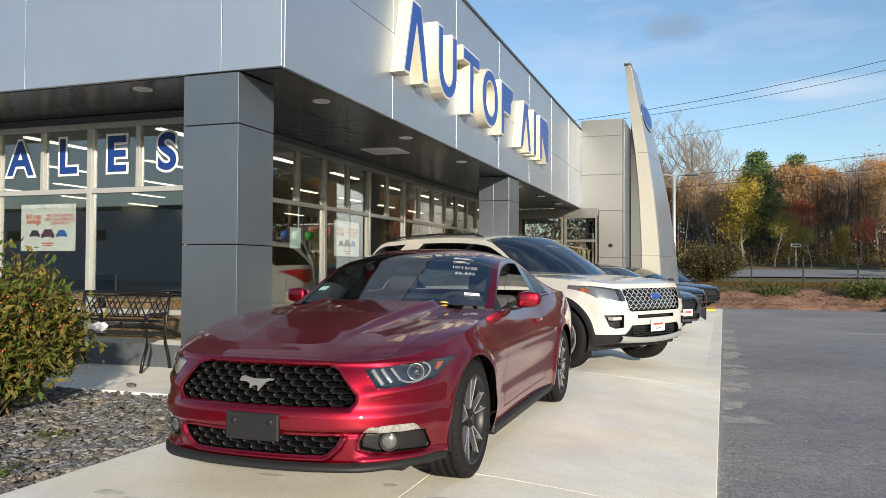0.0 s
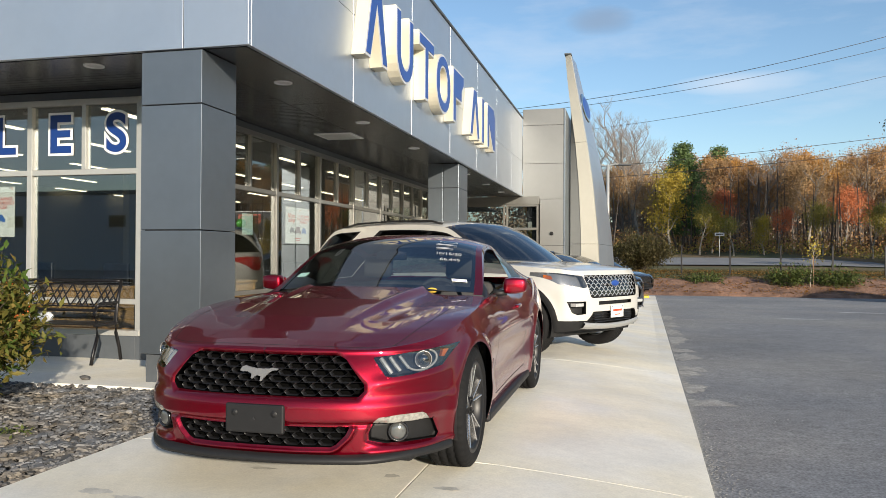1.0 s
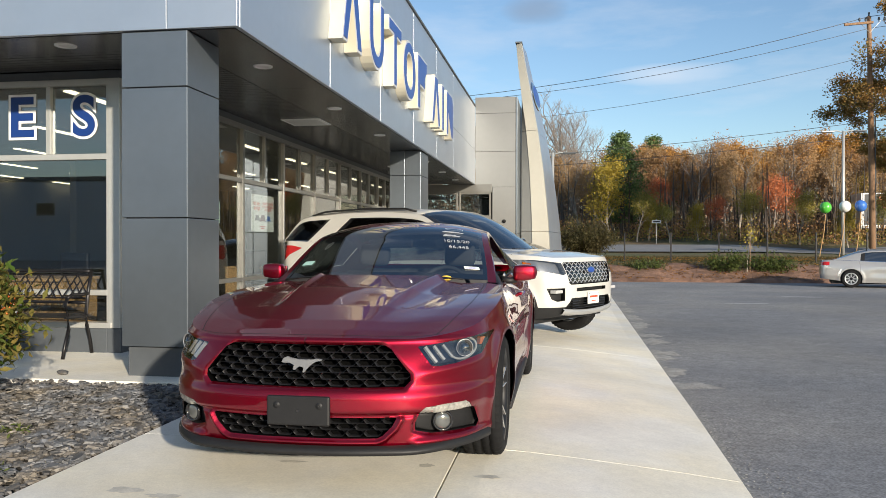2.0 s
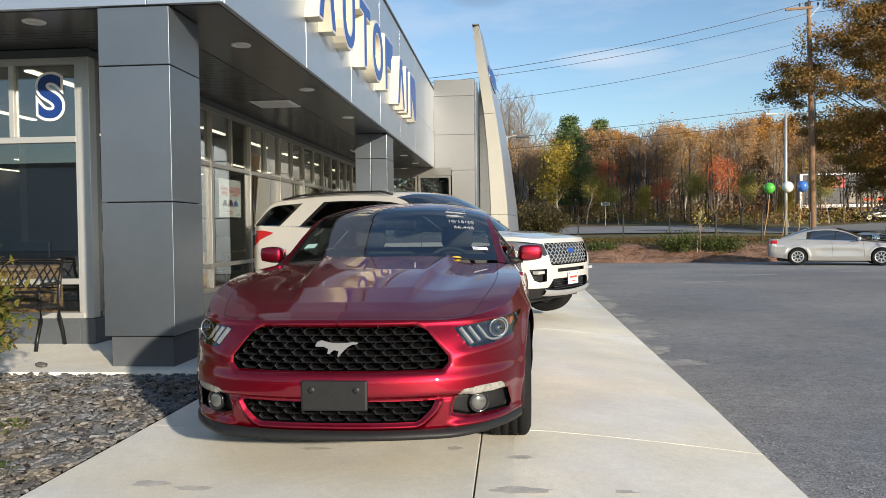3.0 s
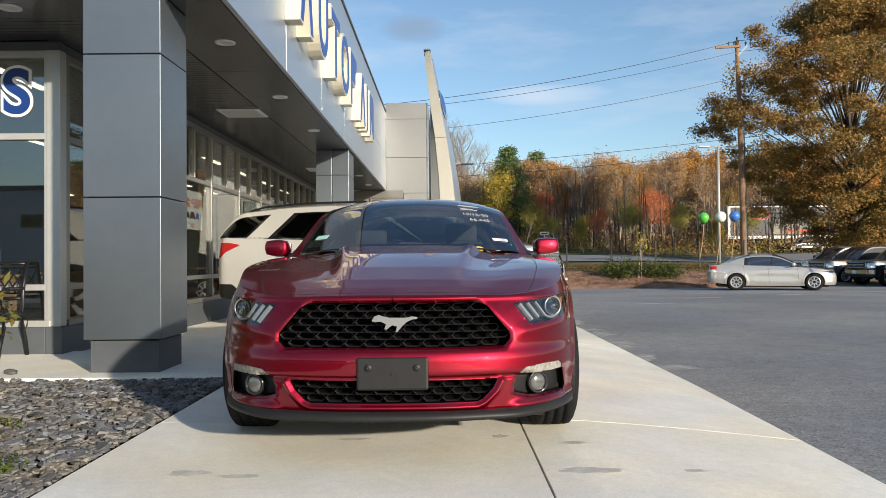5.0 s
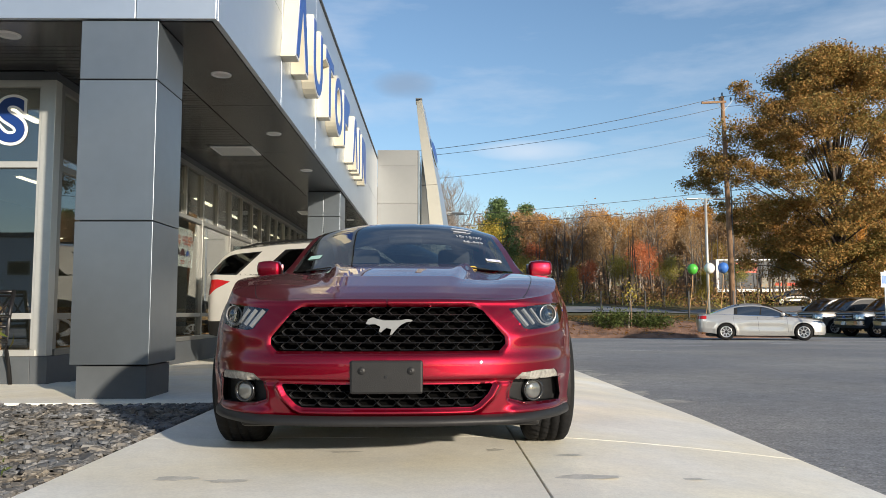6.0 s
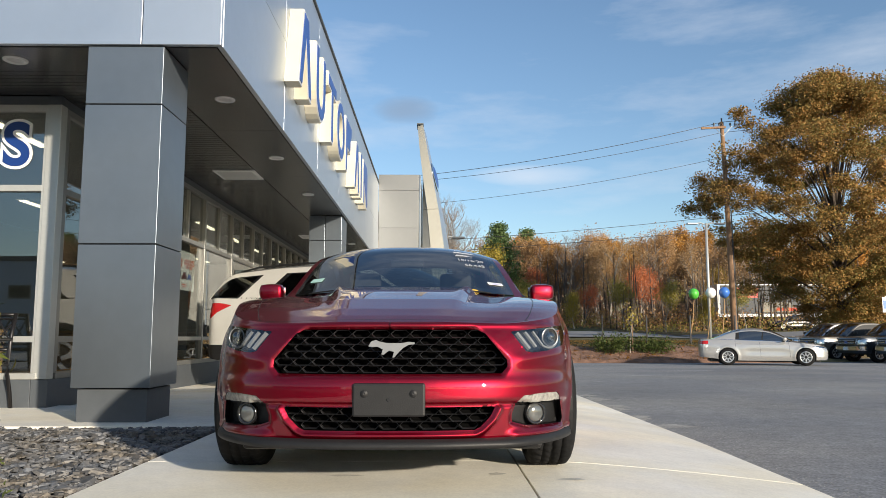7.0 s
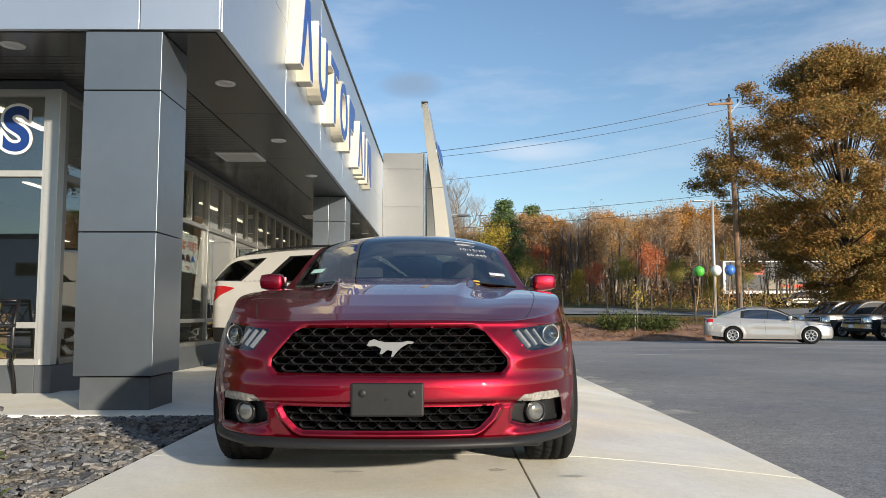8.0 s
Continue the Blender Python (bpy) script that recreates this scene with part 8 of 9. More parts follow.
sedan("silver four-door sedan parked across the lot", (17.87, 24.2, float(ground_z(17, 24.2))), 74.7, M_SILVER)
sedan("dark grey-blue sedan parked aslant on the walk", (3.93, 10.7, -0.13), 55, M_NIGHT, True)
sedan("black sedan parked aslant on the walk", (4.05, 17.6, -0.20), 55, M_BLACKPAINT)
sedan("black sedan parked aslant by the far end of the walk", (4.55, 24.6, -0.27), 55, M_BLACKPAINT)

# row of pickups beside the oak
trk_rows = [(0.0, 0.02, 0.42, 1.13, 0.05, 0.04), (0.5, 0.04, 0.42, 1.13, 0.05, 0.04), (0.80, 0.10, 0.42, 1.13, 0.05, 0.04), (0.93, 0.22, 0.42, 1.135, 0.05, 0.03), (0.985, 0.45, 0.42, 1.14, 0.05, 0.03),
            (1.01, 0.9, 0.42, 1.15, 0.06, 0.03), (1.01, 1.6, 0.42, 1.17, 0.06, 0.04), (1.01, 2.6, 0.42, 1.19, 0.06, 0.04), (1.01, 3.6, 0.42, 1.24, 0.05, 0.04), (1.01, 4.7, 0.45, 1.32, 0.03, 0.03),
            (1.0, 5.5, 0.50, 1.33, 0.02, 0.02), (0.97, 5.80, 0.52, 1.33, 0.02, 0.02), (0.6, 5.86, 0.52, 1.33, 0.02, 0.02), (0.0, 5.88, 0.52, 1.33, 0.02, 0.02)]
TRUCK = dict(rows=trk_rows, step=0.03, nv=44, wheels=(0.98, 4.66, 0.40, 0.85, 0.27, 0.235), spokes=6, style="plain", crease=0.95, group="pickups by the oak",
             cuts=(("grille", [(0, 1.05), (0.58, 1.05), (0.60, 0.95), (0.55, 0.78), (0, 0.76)], "front"), ("lamp", [(0.62, 1.05), (0.95, 1.06), (0.97, 0.83), (0.66, 0.80), (0.62, 0.92)], "front"),
                   ("bumper", [(0, 0.72), (0.97, 0.74), (0.97, 0.56), (0, 0.54)], "front")),
             hood=dict(corner=0.36, end=1.62, mid=1.45, w=[0, 0.1, 0.4, 1.0], z=[1.135, 1.18, 1.21, 1.235], nu=30, nw=20),
             C=[(0, 1.42, 1.22), (0, 1.75, 1.48), (0, 2.10, 1.74), (0, 2.40, 1.87), (0, 2.9, 1.915), (0, 3.4, 1.90), (0, 3.72, 1.82), (0, 3.80, 1.55), (0, 3.84, 1.28)],
             R=[(0.92, 1.60, 1.18), (0.87, 1.90, 1.43), (0.82, 2.20, 1.65), (0.79, 2.50, 1.79), (0.78, 2.9, 1.83), (0.78, 3.4, 1.82), (0.79, 3.70, 1.74), (0.84, 3.78, 1.50), (0.90, 3.84, 1.25)],
             WA=0.37, WR=0.76, WE=0.95, belt=(1.58, 3.82), slant=0.0, windows=((0.08, 0.46, "glass"), (0.50, 0.86, "glass")), doors=(1.75, 2.75, 3.72), handles=(2.6, 3.5), mirror=(1.95, 1.36), seat=(2.4, 0.8), mirror_paint=M_BLACKPL)


def pickup(label, at, rz, paint):
    car, sh, L, hood, roof = make_car("pickup_truck", label, at, rz, paint, TRUCK)
    part("grille_recess", sh.bowl(L["grille"], 0.05, None, (0, 1, 0)), M_BLACKPL, car)
    for z in (0.83, 0.90, 0.97):
        part("grille_bar", boxm(-0.56, 0.56, 0.02, 0.06, z, z + 0.032, 0.006), M_CHROME, car)
    bm = bmesh.new()
    bmesh.ops.create_uvsphere(bm, u_segments=16, v_segments=8, radius=1, matrix=Matrix.Translation((0, 0.02, 0.915)) @ Matrix.Diagonal((0.13, 0.02, 0.055, 1)))
    part("badge", bm, M_BLUE, car, "plain blue oval badge", True)
    lens_set(car, sh, "lamp", L, "headlight", "clear headlamp lens", M_CLEAR, 0.07, M_CHROME)
    part("bumper", sh.patch(L["bumper"], None, -0.03), M_CHROME, car, "chrome front bumper", True)
    part("plate", boxm(-0.152, 0.152, -0.035, -0.022, 0.56, 0.70, 0.003), M_PAPER, car)
    part("bed_floor", boxm(-0.92, 0.92, 3.9, 5.8, 0.9, 0.95), M_BLACKPL, car)
    return car


for lab, y, x, p in (("dark navy pickup truck with chrome grille", 27.0, 21.9, M_NIGHT), ("dark navy pickup truck with chrome grille", 29.6, 21.5, M_NIGHT),
                     ("grey-brown pickup truck with chrome bumper", 32.2, 20.9, mat("grey_brown_paint", (0.13, 0.12, 0.105), 0.3, 0.5, coat=1.0)), ("silver pickup truck with chrome bumper", 34.8, 21.0, M_SILVER)):
    pickup(lab, (x, y, float(ground_z(x + 2, y)) - 0.005), -82, p)


# ---- writing and posters on the glass ----
def bold_text(name, body, size, matrix, material, parent, offset, depth):
    cu = bpy.data.curves.new(name, "FONT")
    cu.body, cu.size, cu.extrude, cu.offset, cu.align_x, cu.align_y = body, size, depth, offset, "CENTER", "CENTER"
    tmp = bpy.data.objects.new(name, cu)
    scene.collection.objects.link(tmp)
    dg = bpy.context.evaluated_depsgraph_get()
    dg.update()
    me = bpy.data.meshes.new_from_object(tmp.evaluated_get(dg))
    bpy.data.objects.remove(tmp)
    me.materials.clear()
    me.materials.append(material)
    me.transform(matrix)
    ob = new(name, me)
    ob.parent = parent
    return ob


M_LETTER = mat("blue_window_vinyl", (0.008, 0.036, 0.175), 0.4)
for ch, x, sx in (("A", -4.285, 1.0), ("L", -3.50, 1.0), ("E", -2.72, 1.05), ("S", -1.95, 1.0)):
    th = thing("window_letter", "blue vinyl letter with white outline on the glass", "letter", (x, 1.388, 2.605), group="window lettering")
    up = Matrix.Rotation(radians(90), 4, "X") @ Matrix.Diagonal((sx, 1, 1, 1))
    bold_text("outline", ch, 0.62, up, M_WHITE, th, 0.045, 0.001)
    bold_text("face", ch, 0.62, Matrix.Translation((0, -0.004, 0)) @ up, M_LETTER, th, 0.016, 0.001)

M_ORANGE_INK = mat("orange_print", (0.62, 0.13, 0.03), 0.6)


def poster(at, rz, w, h):
    """Sale poster: paper sheet, print, three small pictured cars."""
    p = thing("poster", "white sale poster with red lettering taped inside the window", "poster", at, rz, "window posters")
    part("sheet", boxm(-w / 2, w / 2, 0, 0.002, -h / 2, h / 2), M_PAPER, p)
    up = Matrix.Rotation(radians(90), 4, "X")
    k = w / 0.91
    for i, (s, x, z) in enumerate((("FALL INTO SAVINGS", 0.20, 0.155), ("WITH OUR FAMOUSLY", 0.20, 0.105), ("LOW PRICES!", 0.20, 0.055))):
        bold_text("print_line", s, 0.054 * k, Matrix.Translation((x * k, -0.003, z * k)) @ up @ Matrix.Diagonal((0.9, 1, 1, 1)), M_RED_INK, p, 0.0008, 0.0003)
    bold_text("print_line", "fall into", 0.092 * k, Matrix.Translation((-0.24 * k, -0.003, 0.145 * k)) @ up @ Matrix.Diagonal((0.95, 1, 1, 1)), M_ORANGE_INK, p, 0.0025, 0.0003)
    bold_text("print_line", "savings", 0.092 * k, Matrix.Translation((-0.24 * k, -0.003, 0.080 * k)) @ up @ Matrix.Diagonal((0.95, 1, 1, 1)), M_ORANGE_INK, p, 0.0025, 0.0003)
    for x, s, m in ((-0.22, 0.8, M_DARK_INK), (0.0, 1.0, mat("maroon_print", (0.12, 0.03, 0.03), 0.6)), (0.23, 0.8, mat("blue_car_print", (0.03, 0.13, 0.42), 0.6))):
        out = [(-0.11, -0.05), (-0.11, 0.0), (-0.085, 0.015), (-0.06, 0.065), (0.06, 0.065), (0.085, 0.015), (0.11, 0.0), (0.11, -0.05), (0.07, -0.05), (0.06, -0.035), (-0.06, -0.035), (-0.07, -0.05)]
        bm = slab_profile([(a * s * k, b * s * k) for a, b in out], 0.0006)
        bmesh.ops.transform(bm, matrix=Matrix.Translation((x * k, -0.001, -0.085 * k)) @ up, verts=bm.verts)
        part("pictured_car", bm, m, p)
    part("print_bar", boxm(-0.10 * k, 0.10 * k, -0.0022, -0.001, -0.21 * k, -0.195 * k), M_RED_INK, p)
    part("print_bar", boxm(-0.07 * k, 0.07 * k, -0.0022, -0.001, -0.24 * k, -0.228 * k), M_RED_INK, p)
    r = random.Random(2)
    for i in range(12):
        bm = boxm(-0.008, 0.008, -0.002, -0.001, -0.01, 0.006)
        bmesh.ops.transform(bm, matrix=Matrix.Translation((r.uniform(-0.46, 0.46) * w, 0, h * r.uniform(0.40, 0.48))) @ Matrix.Rotation(r.uniform(0, 3), 4, "Y"), verts=bm.verts)
        part("pictured_leaf", bm, M_ORANGE_INK if i % 2 else M_DARK_INK, p)
    return p


poster((-3.825, 1.410, 1.715), 0, 0.91, 0.61)
poster((-1.562, 5.59, 1.70), 90, 0.96, 0.60)
pn = thing("paper_notice", "pale green paper notice taped to the glass", "notice", (-1.560, 3.83, 1.655), 90)
part("sheet", boxm(-0.16, 0.16, 0, 0.002, -0.155, 0.155), mat("pale_green_paper", (0.52, 0.66, 0.60), 0.6), pn)

# ---- bench with a lattice back ----
def bench():
    b = thing("garden_bench", "black metal garden bench with a crossed lattice back", "bench", (0, 0, 0))
    x0, x1 = -3.08, -1.80
    for x in (x0, x1):
        s = 1 if x == x1 else -1
        part("front_leg", tube([(x, 0.80, 0.0), (x, 0.83, 0.12), (x, 0.90, 0.30), (x, 0.88, 0.46), (x, 0.84, 0.56), (x, 0.88, 0.63)], 0.019, 8), M_BLACKMETAL, b, smooth=True)
        part("back_leg", tube([(x, 1.30, 0.0), (x, 1.27, 0.15), (x, 1.21, 0.32), (x, 1.20, 0.46), (x, 1.24, 0.70), (x, 1.30, 0.91)], 0.019, 8), M_BLACKMETAL, b, smooth=True)
        part("armrest", tube([(x, 0.88, 0.63), (x, 0.95, 0.66), (x, 1.10, 0.655), (x, 1.235, 0.66)], 0.019, 8), M_BLACKMETAL, b, smooth=True)
        part("seat_rail", tube([(x, 0.84, 0.425), (x, 1.21, 0.415)], 0.015, 6), M_BLACKMETAL, b)
    for k in range(8):
        y = 0.80 + 0.053 * k
        part("seat_slat", boxm(x0, x1, y, y + 0.042, 0.430, 0.442, 0.003), M_BLACKMETAL, b)

    def back(u, v):
        """u along the back, v up it."""
        return (x0 + (x1 - x0) * u, 1.235 + 0.065 * v, 0.56 + 0.34 * v)
    for v in (0.0, 1.0):
        part("back_rail", tube([back(k / 10, v) for k in range(11)], 0.017, 8), M_BLACKMETAL, b, smooth=True)
    for v in (0.14, 0.88):
        part("back_rail", tube([back(0, v), back(1, v)], 0.010, 6), M_BLACKMETAL, b)
    n = 4
    for i in range(n):
        for (a, c), (d, e) in (((0, 0.14), (0.5, 0.88)), ((0.5, 0.88), (1, 0.14)), ((0, 0.88), (0.5, 0.14)), ((0.5, 0.14), (1, 0.88)), ((0.25, 0.14), (0.625, 0.70)), ((0.375, 0.70), (0.75, 0.14))):
            part("lattice_bar", tube([back((i + a) / n, c), back((i + d) / n, e)], 0.0085, 6), M_BLACKMETAL, b)
    return b


bench()
bag = thing("plastic_bag", "crumpled white plastic bag on the bench seat", "bag", (-2.55, 0.98, 0.443))
bm = bmesh.new()
bmesh.ops.create_icosphere(bm, subdivisions=4, radius=0.075)
for v in bm.verts:
    d = noise.noise(v.co * 22) * 0.05 + noise.noise(v.co * 55) * 0.02
    v.co = Vector((v.co.x * 1.5, v.co.y * 0.8, max(-0.05, v.co.z * 0.75))) * (1 + d * 6) + Vector((0, 0, 0.052))
    v.co.z = max(0.001, v.co.z)
part("bag_film", bm, mat("thin_white_plastic", (0.55, 0.56, 0.56), 0.3), bag)
rock = thing("stone", "small dark stone lying on the concrete", "stone", (-1.21, -0.03, 0.0))
bm = bmesh.new()
bmesh.ops.create_icosphere(bm, subdivisions=3, radius=0.05)
for v in bm.verts:
    v.co = v.co * (1 + 0.3 * noise.noise(v.co * 25))
    v.co = Vector((v.co.x * 1.1, v.co.y * 0.7, max(0.0, v.co.z * 0.5 + 0.02)))
part("stone_body", bm, M_SLATE, rock, smooth=True)

# ---- leafy bush with berries by the bench ----
def leaf_blade(c, d, up, s, V, F):
    """One folded pointed leaf of four corners and a midrib."""
    d = d / (np.linalg.norm(d) + 1e-9)
    w = np.cross(d, up)
    w /= np.linalg.norm(w) + 1e-9
    n = np.cross(w, d)
    o = len(V)
    V += [c, c + d * s * 0.45 + w * s * 0.19 + n * s * 0.06, c + d * s * 0.5, c + d * s * 0.45 - w * s * 0.19 + n * s * 0.06, c + d * s * 1.0 - n * s * 0.10]
    F += [(o, o + 1, o + 2), (o, o + 2, o + 3), (o + 1, o + 4, o + 2), (o + 2, o + 4, o + 3)]


def bush(name, label, at, rx, ry, h, stems, leaves, size, leaf_m, seed, berries=0, category="bush"):
    th = thing(name, label, category, at)
    r = np.random.RandomState(seed)
    V, F, BV, BF = [], [], [], []
    wood_v, wood_f = [], []
    tips = []
    for i in range(stems):
        a, t = r.uniform(0, 6.283), r.uniform(0.1, 1) ** 0.6
        end = np.array((rx * t * math.cos(a), ry * t * math.sin(a), h * (1.02 - 0.55 * t * t) * r.uniform(0.55, 1.0)))
        start = np.array((0.10 * math.cos(a), 0.10 * math.sin(a), 0.0))
        mid = start * 0.5 + end * 0.5 + np.array((0, 0, 0.10 * h)) + r.normal(0, 0.04, 3) * rx
        pts = [start * (1 - s) ** 2 + 2 * mid * s * (1 - s) + end * s * s for s in np.linspace(0, 1, 6)]
        for p, q, rad in zip(pts, pts[1:], np.linspace(0.010, 0.003, 5) * max(1, h)):
            o = len(wood_v)
            for c in (p, q):
                wood_v += [c + (rad, 0, 0), c + (-rad * 0.5, rad * 0.87, 0), c + (-rad * 0.5, -rad * 0.87, 0)]
            wood_f += [(o, o + 1, o + 4, o + 3), (o + 1, o + 2, o + 5, o + 4), (o + 2, o, o + 3, o + 5)]
        for s in np.linspace(0.35, 1.0, 7):
            p = start * (1 - s) ** 2 + 2 * mid * s * (1 - s) + end * s * s
            tips.append((p, end - mid))
    for i in range(leaves):
        p, d = tips[r.randint(len(tips))]
        c = p + r.normal(0, 1, 3) * size * 0.75
        c[2] = max(0.03, c[2])
        dd = d / np.linalg.norm(d) * 0.7 + r.normal(0, 0.75, 3)
        leaf_blade(c, dd, np.array((0, 0, 1)) + r.normal(0, 0.4, 3), size * r.uniform(0.6, 1.2), V, F)
    part("branchwork", (wood_v, wood_f), M_BARK, th)
    part("foliage", (V, F), leaf_m, th)
    if berries:
        for i in range(berries):
            p, d = tips[r.randint(len(tips))]
            for k in range(4):
                c = p + r.normal(0, 1, 3) * 0.025 + np.array((0, 0, 0.02))
                o = len(BV)
                q = 0.011
                BV += [c + (q, 0, 0), c + (-q, 0, 0), c + (0, q, 0), c + (0, -q, 0), c + (0, 0, q), c + (0, 0, -q)]
                BF += [(o, o + 2, o + 4), (o + 2, o + 1, o + 4), (o + 1, o + 3, o + 4), (o + 3, o, o + 4), (o + 2, o, o + 5), (o + 1, o + 2, o + 5), (o + 3, o + 1, o + 5), (o, o + 3, o + 5)]
        tagged(part("berry_clusters", (BV, BF), LEAF_BERRY, th, "clusters of small orange-red berries"), kind="stuff")
    return th


bush("berry_bush", "dense green and yellow leafed bush with orange-red berries", (-1.22, -1.74, -0.04), 0.82, 0.80, 1.50, 150, 17000, 0.094, LEAF_BUSH, 3, 330)
bush("low_shrub", "low green shrubs in the mulch bed", (10.7, 30.1, float(ground_z(10.7, 30.1))), 1.2, 0.7, 1.05, 40, 1800, 0.16, LEAF_GREEN, 5, 0, "shrub")
bush("low_shrub", "low green shrubs in the mulch bed", (12.6, 30.2, float(ground_z(12.6, 30.2))), 1.3, 0.7, 0.95, 40, 1800, 0.16, LEAF_GREEN, 6, 0, "shrub")
bush("round_bush", "large dark olive-brown rounded bush at the end of the building", (4.4, 36.5, float(ground_z(4.4, 36.5)) - 0.1), 2.1, 1.7, 2.3, 160, 12000, 0.17, LEAF_DARK, 8, 0, "bush")
bush("low_shrub", "low weeds by the mulch edge", (7.2, 30.6, float(ground_z(7.2, 30.6))), 1.0, 0.5, 0.35, 30, 700, 0.16, LEAF_GREEN, 9, 0, "shrub")
for i, (x, y) in enumerate(((-0.15, -2.05), (0.35, -2.9), (-0.9, -3.2))):
    bush("weed_tuft", "small tuft of green weeds among the slate chips", (x, y, -0.03), 0.09, 0.09, 0.07, 14, 70, 0.045, LEAF_GREEN, 20 + i, 0, "weed")
# young tree with a stake
tree_thing("sapling_tree", "thin staked sapling with yellow leaves in the mulch", (11.5, 29.9, float(ground_z(11.5, 29.9))), 0, M_BIRCH, LEAF_YELLOW, seed=77, height=2.3, spread=0.45, base_frac=0.45, n_leaf=120, leaf=0.10, depth=3, trunk_r=0.02)
st = thing("tree_stake", "thin wooden stake beside the sapling", "stake", (11.62, 29.9, float(ground_z(11.6, 29.9))))
part("stake_pole", cyl(bmesh.new(), (0, 0, -0.1), (0, 0, 1.45), 0.02, seg=6), M_WOOD_POLE, st)

# fallen leaves on grass and mulch
r = np.random.RandomState(5)
FV, FF = [], []
for i in range(2600):
    x, y = r.uniform(3, 20), r.uniform(28.6, 36)
    z = float(ground_z(x, y)) + (0.06 if y < 31.2 else -0.03)
    a, s = r.uniform(0, 6.28), r.uniform(0.04, 0.09)
    o = len(FV)
    FV += [(x + s * math.cos(a), y + s * math.sin(a), z + 0.05), (x - s * math.sin(a) * 0.6, y + s * math.cos(a) * 0.6, z + 0.08), (x - s * math.cos(a), y - s * math.sin(a), z + 0.05), (x + s * math.sin(a) * 0.6, y - s * math.cos(a) * 0.6, z + 0.07)]
    FF.append((o, o + 1, o + 2, o + 3))
tagged(new("fallen_leaves", mesh_np("fallen_leaves", FV, FF, False, (LEAF_ORANGE,))), "scattered fallen leaves on grass and mulch", "leaves", kind="stuff")
GV, GF = [], []
for i in range(16000):
    x, y = r.uniform(2, 19), r.uniform(30.8, 38)
    z = float(ground_z(x, y)) - 0.06
    h, a = r.uniform(0.06, 0.18), r.uniform(0, 6.28)
    o = len(GV)
    GV += [(x - 0.012 * math.cos(a), y - 0.012 * math.sin(a), z), (x + 0.012 * math.cos(a), y + 0.012 * math.sin(a), z), (x + r.normal(0, 0.04), y + r.normal(0, 0.04), z + h)]
    GF.append((o, o + 1, o + 2))
tagged(new("grass_blades", mesh_np("grass_blades", GV, GF, False, (LEAF_DARK,))), "tufts of rough grass on the bank", "grass", kind="stuff")

# ---- stains on the walk ----
M_STAIN = mat("damp_oil_stain", (0.55, 0.525, 0.46), 0.55, 0, 0.2, 14.0)
for i, (x, y, a, b) in enumerate(((2.95, -2.50, 0.085, 0.035), (1.86, -2.40, 0.10, 0.03), (2.60, -2.36, 0.05, 0.04), (2.95, -3.0, 0.15, 0.06), (1.22, -3.0, 0.13, 0.05), (1.45, -3.05, 0.10, 0.04), (3.4, -2.9, 0.10, 0.03))):
    rr = random.Random(60 + i)
    bm = bmesh.new()
    rim = [bm.verts.new((x + a * math.cos(t) * rr.uniform(0.55, 1.1), y + b * math.sin(t) * rr.uniform(0.55, 1.1), walk_z(x, y) + 0.0015)) for t in (2 * math.pi * k / 18 for k in range(18))]
    bm.faces.new(rim)
    tagged(part("stain", bm, M_STAIN), "faint dark stain on the concrete", "stain", "walk stains", "stuff")

# ---- poles, wires, fence, signs ----
up_ = thing("utility_pole", "tall weathered wooden utility pole with crossarm and insulators", "utility pole", (21.9, 44.0, 0))
zg = float(ground_z(21.9, 44)) - 0.3
part("pole", tube([(0.06, 0, zg), (0.0, 0, 5.0), (-0.10, 0, 10.0), (-0.22, 0, 15.1)], [0.20, 0.18, 0.155, 0.125], 14), M_WOOD_POLE, up_, smooth=True)
part("crossarm", box(bmesh.new(), -0.70, 0.95, -0.20, -0.08, 14.60, 14.74, 0.01, Matrix.Translation((-0.2, 0, 0)) @ Matrix.Rotation(radians(-3), 4, "Y")), M_WOOD_POLE, up_)
for x in (-0.80, -0.45, 0.30, 0.62):
    bm = bmesh.new()
    cyl(bm, (x, -0.14, 14.72), (x, -0.14, 14.87), 0.03, seg=8)
    cyl(bm, (x, -0.14, 14.84), (x, -0.14, 15.0), 0.075, 0.05, 10)
    part("insulator", bm, M_GREY_D, up_)
part("top_pin", cyl(bmesh.new(), (-0.22, 0, 15.05), (-0.22, 0, 15.35), 0.04, 0.06, 8), M_GREY_D, up_)
for s in (-1, 1):
    part("arm_brace", tube([(-0.2 + 0.02 * s, -0.12, 14.1), (-0.2 + 0.62 * s, -0.12, 14.78)], 0.016, 5), M_STEEL, up_)
part("cable_sleeve", tube([(0.20, -0.08, 1.0), (0.14, -0.08, 9.0)], 0.045, 8), M_GREY_D, up_)
part("guy_wire", tube([(-0.25, 0, 14.2), (-1.2, -0.5, 9.5)], 0.012, 5), M_BLACKMETAL, up_)


def wire(name, zs, r):
    """A cable that hangs along the road, through three heights: at the pole, halfway and far off."""
    c = np.polyfit([21.7, 14.2, 2.8, -3.0], zs, 2)
    pts = [(x, 44.0, float(np.polyval(c, x))) for x in np.linspace(-30, 21.7, 26)] + [(21.7 + 2.5 * k, 44.0 - 0.3 * k, zs[0] + 0.16 * k) for k in range(1, 12)]
    w = thing(name, "dark overhead cable strung along the road", "cable", group="overhead cables")
    part("strand", tube(pts, r, 5), M_BLACKMETAL, w)


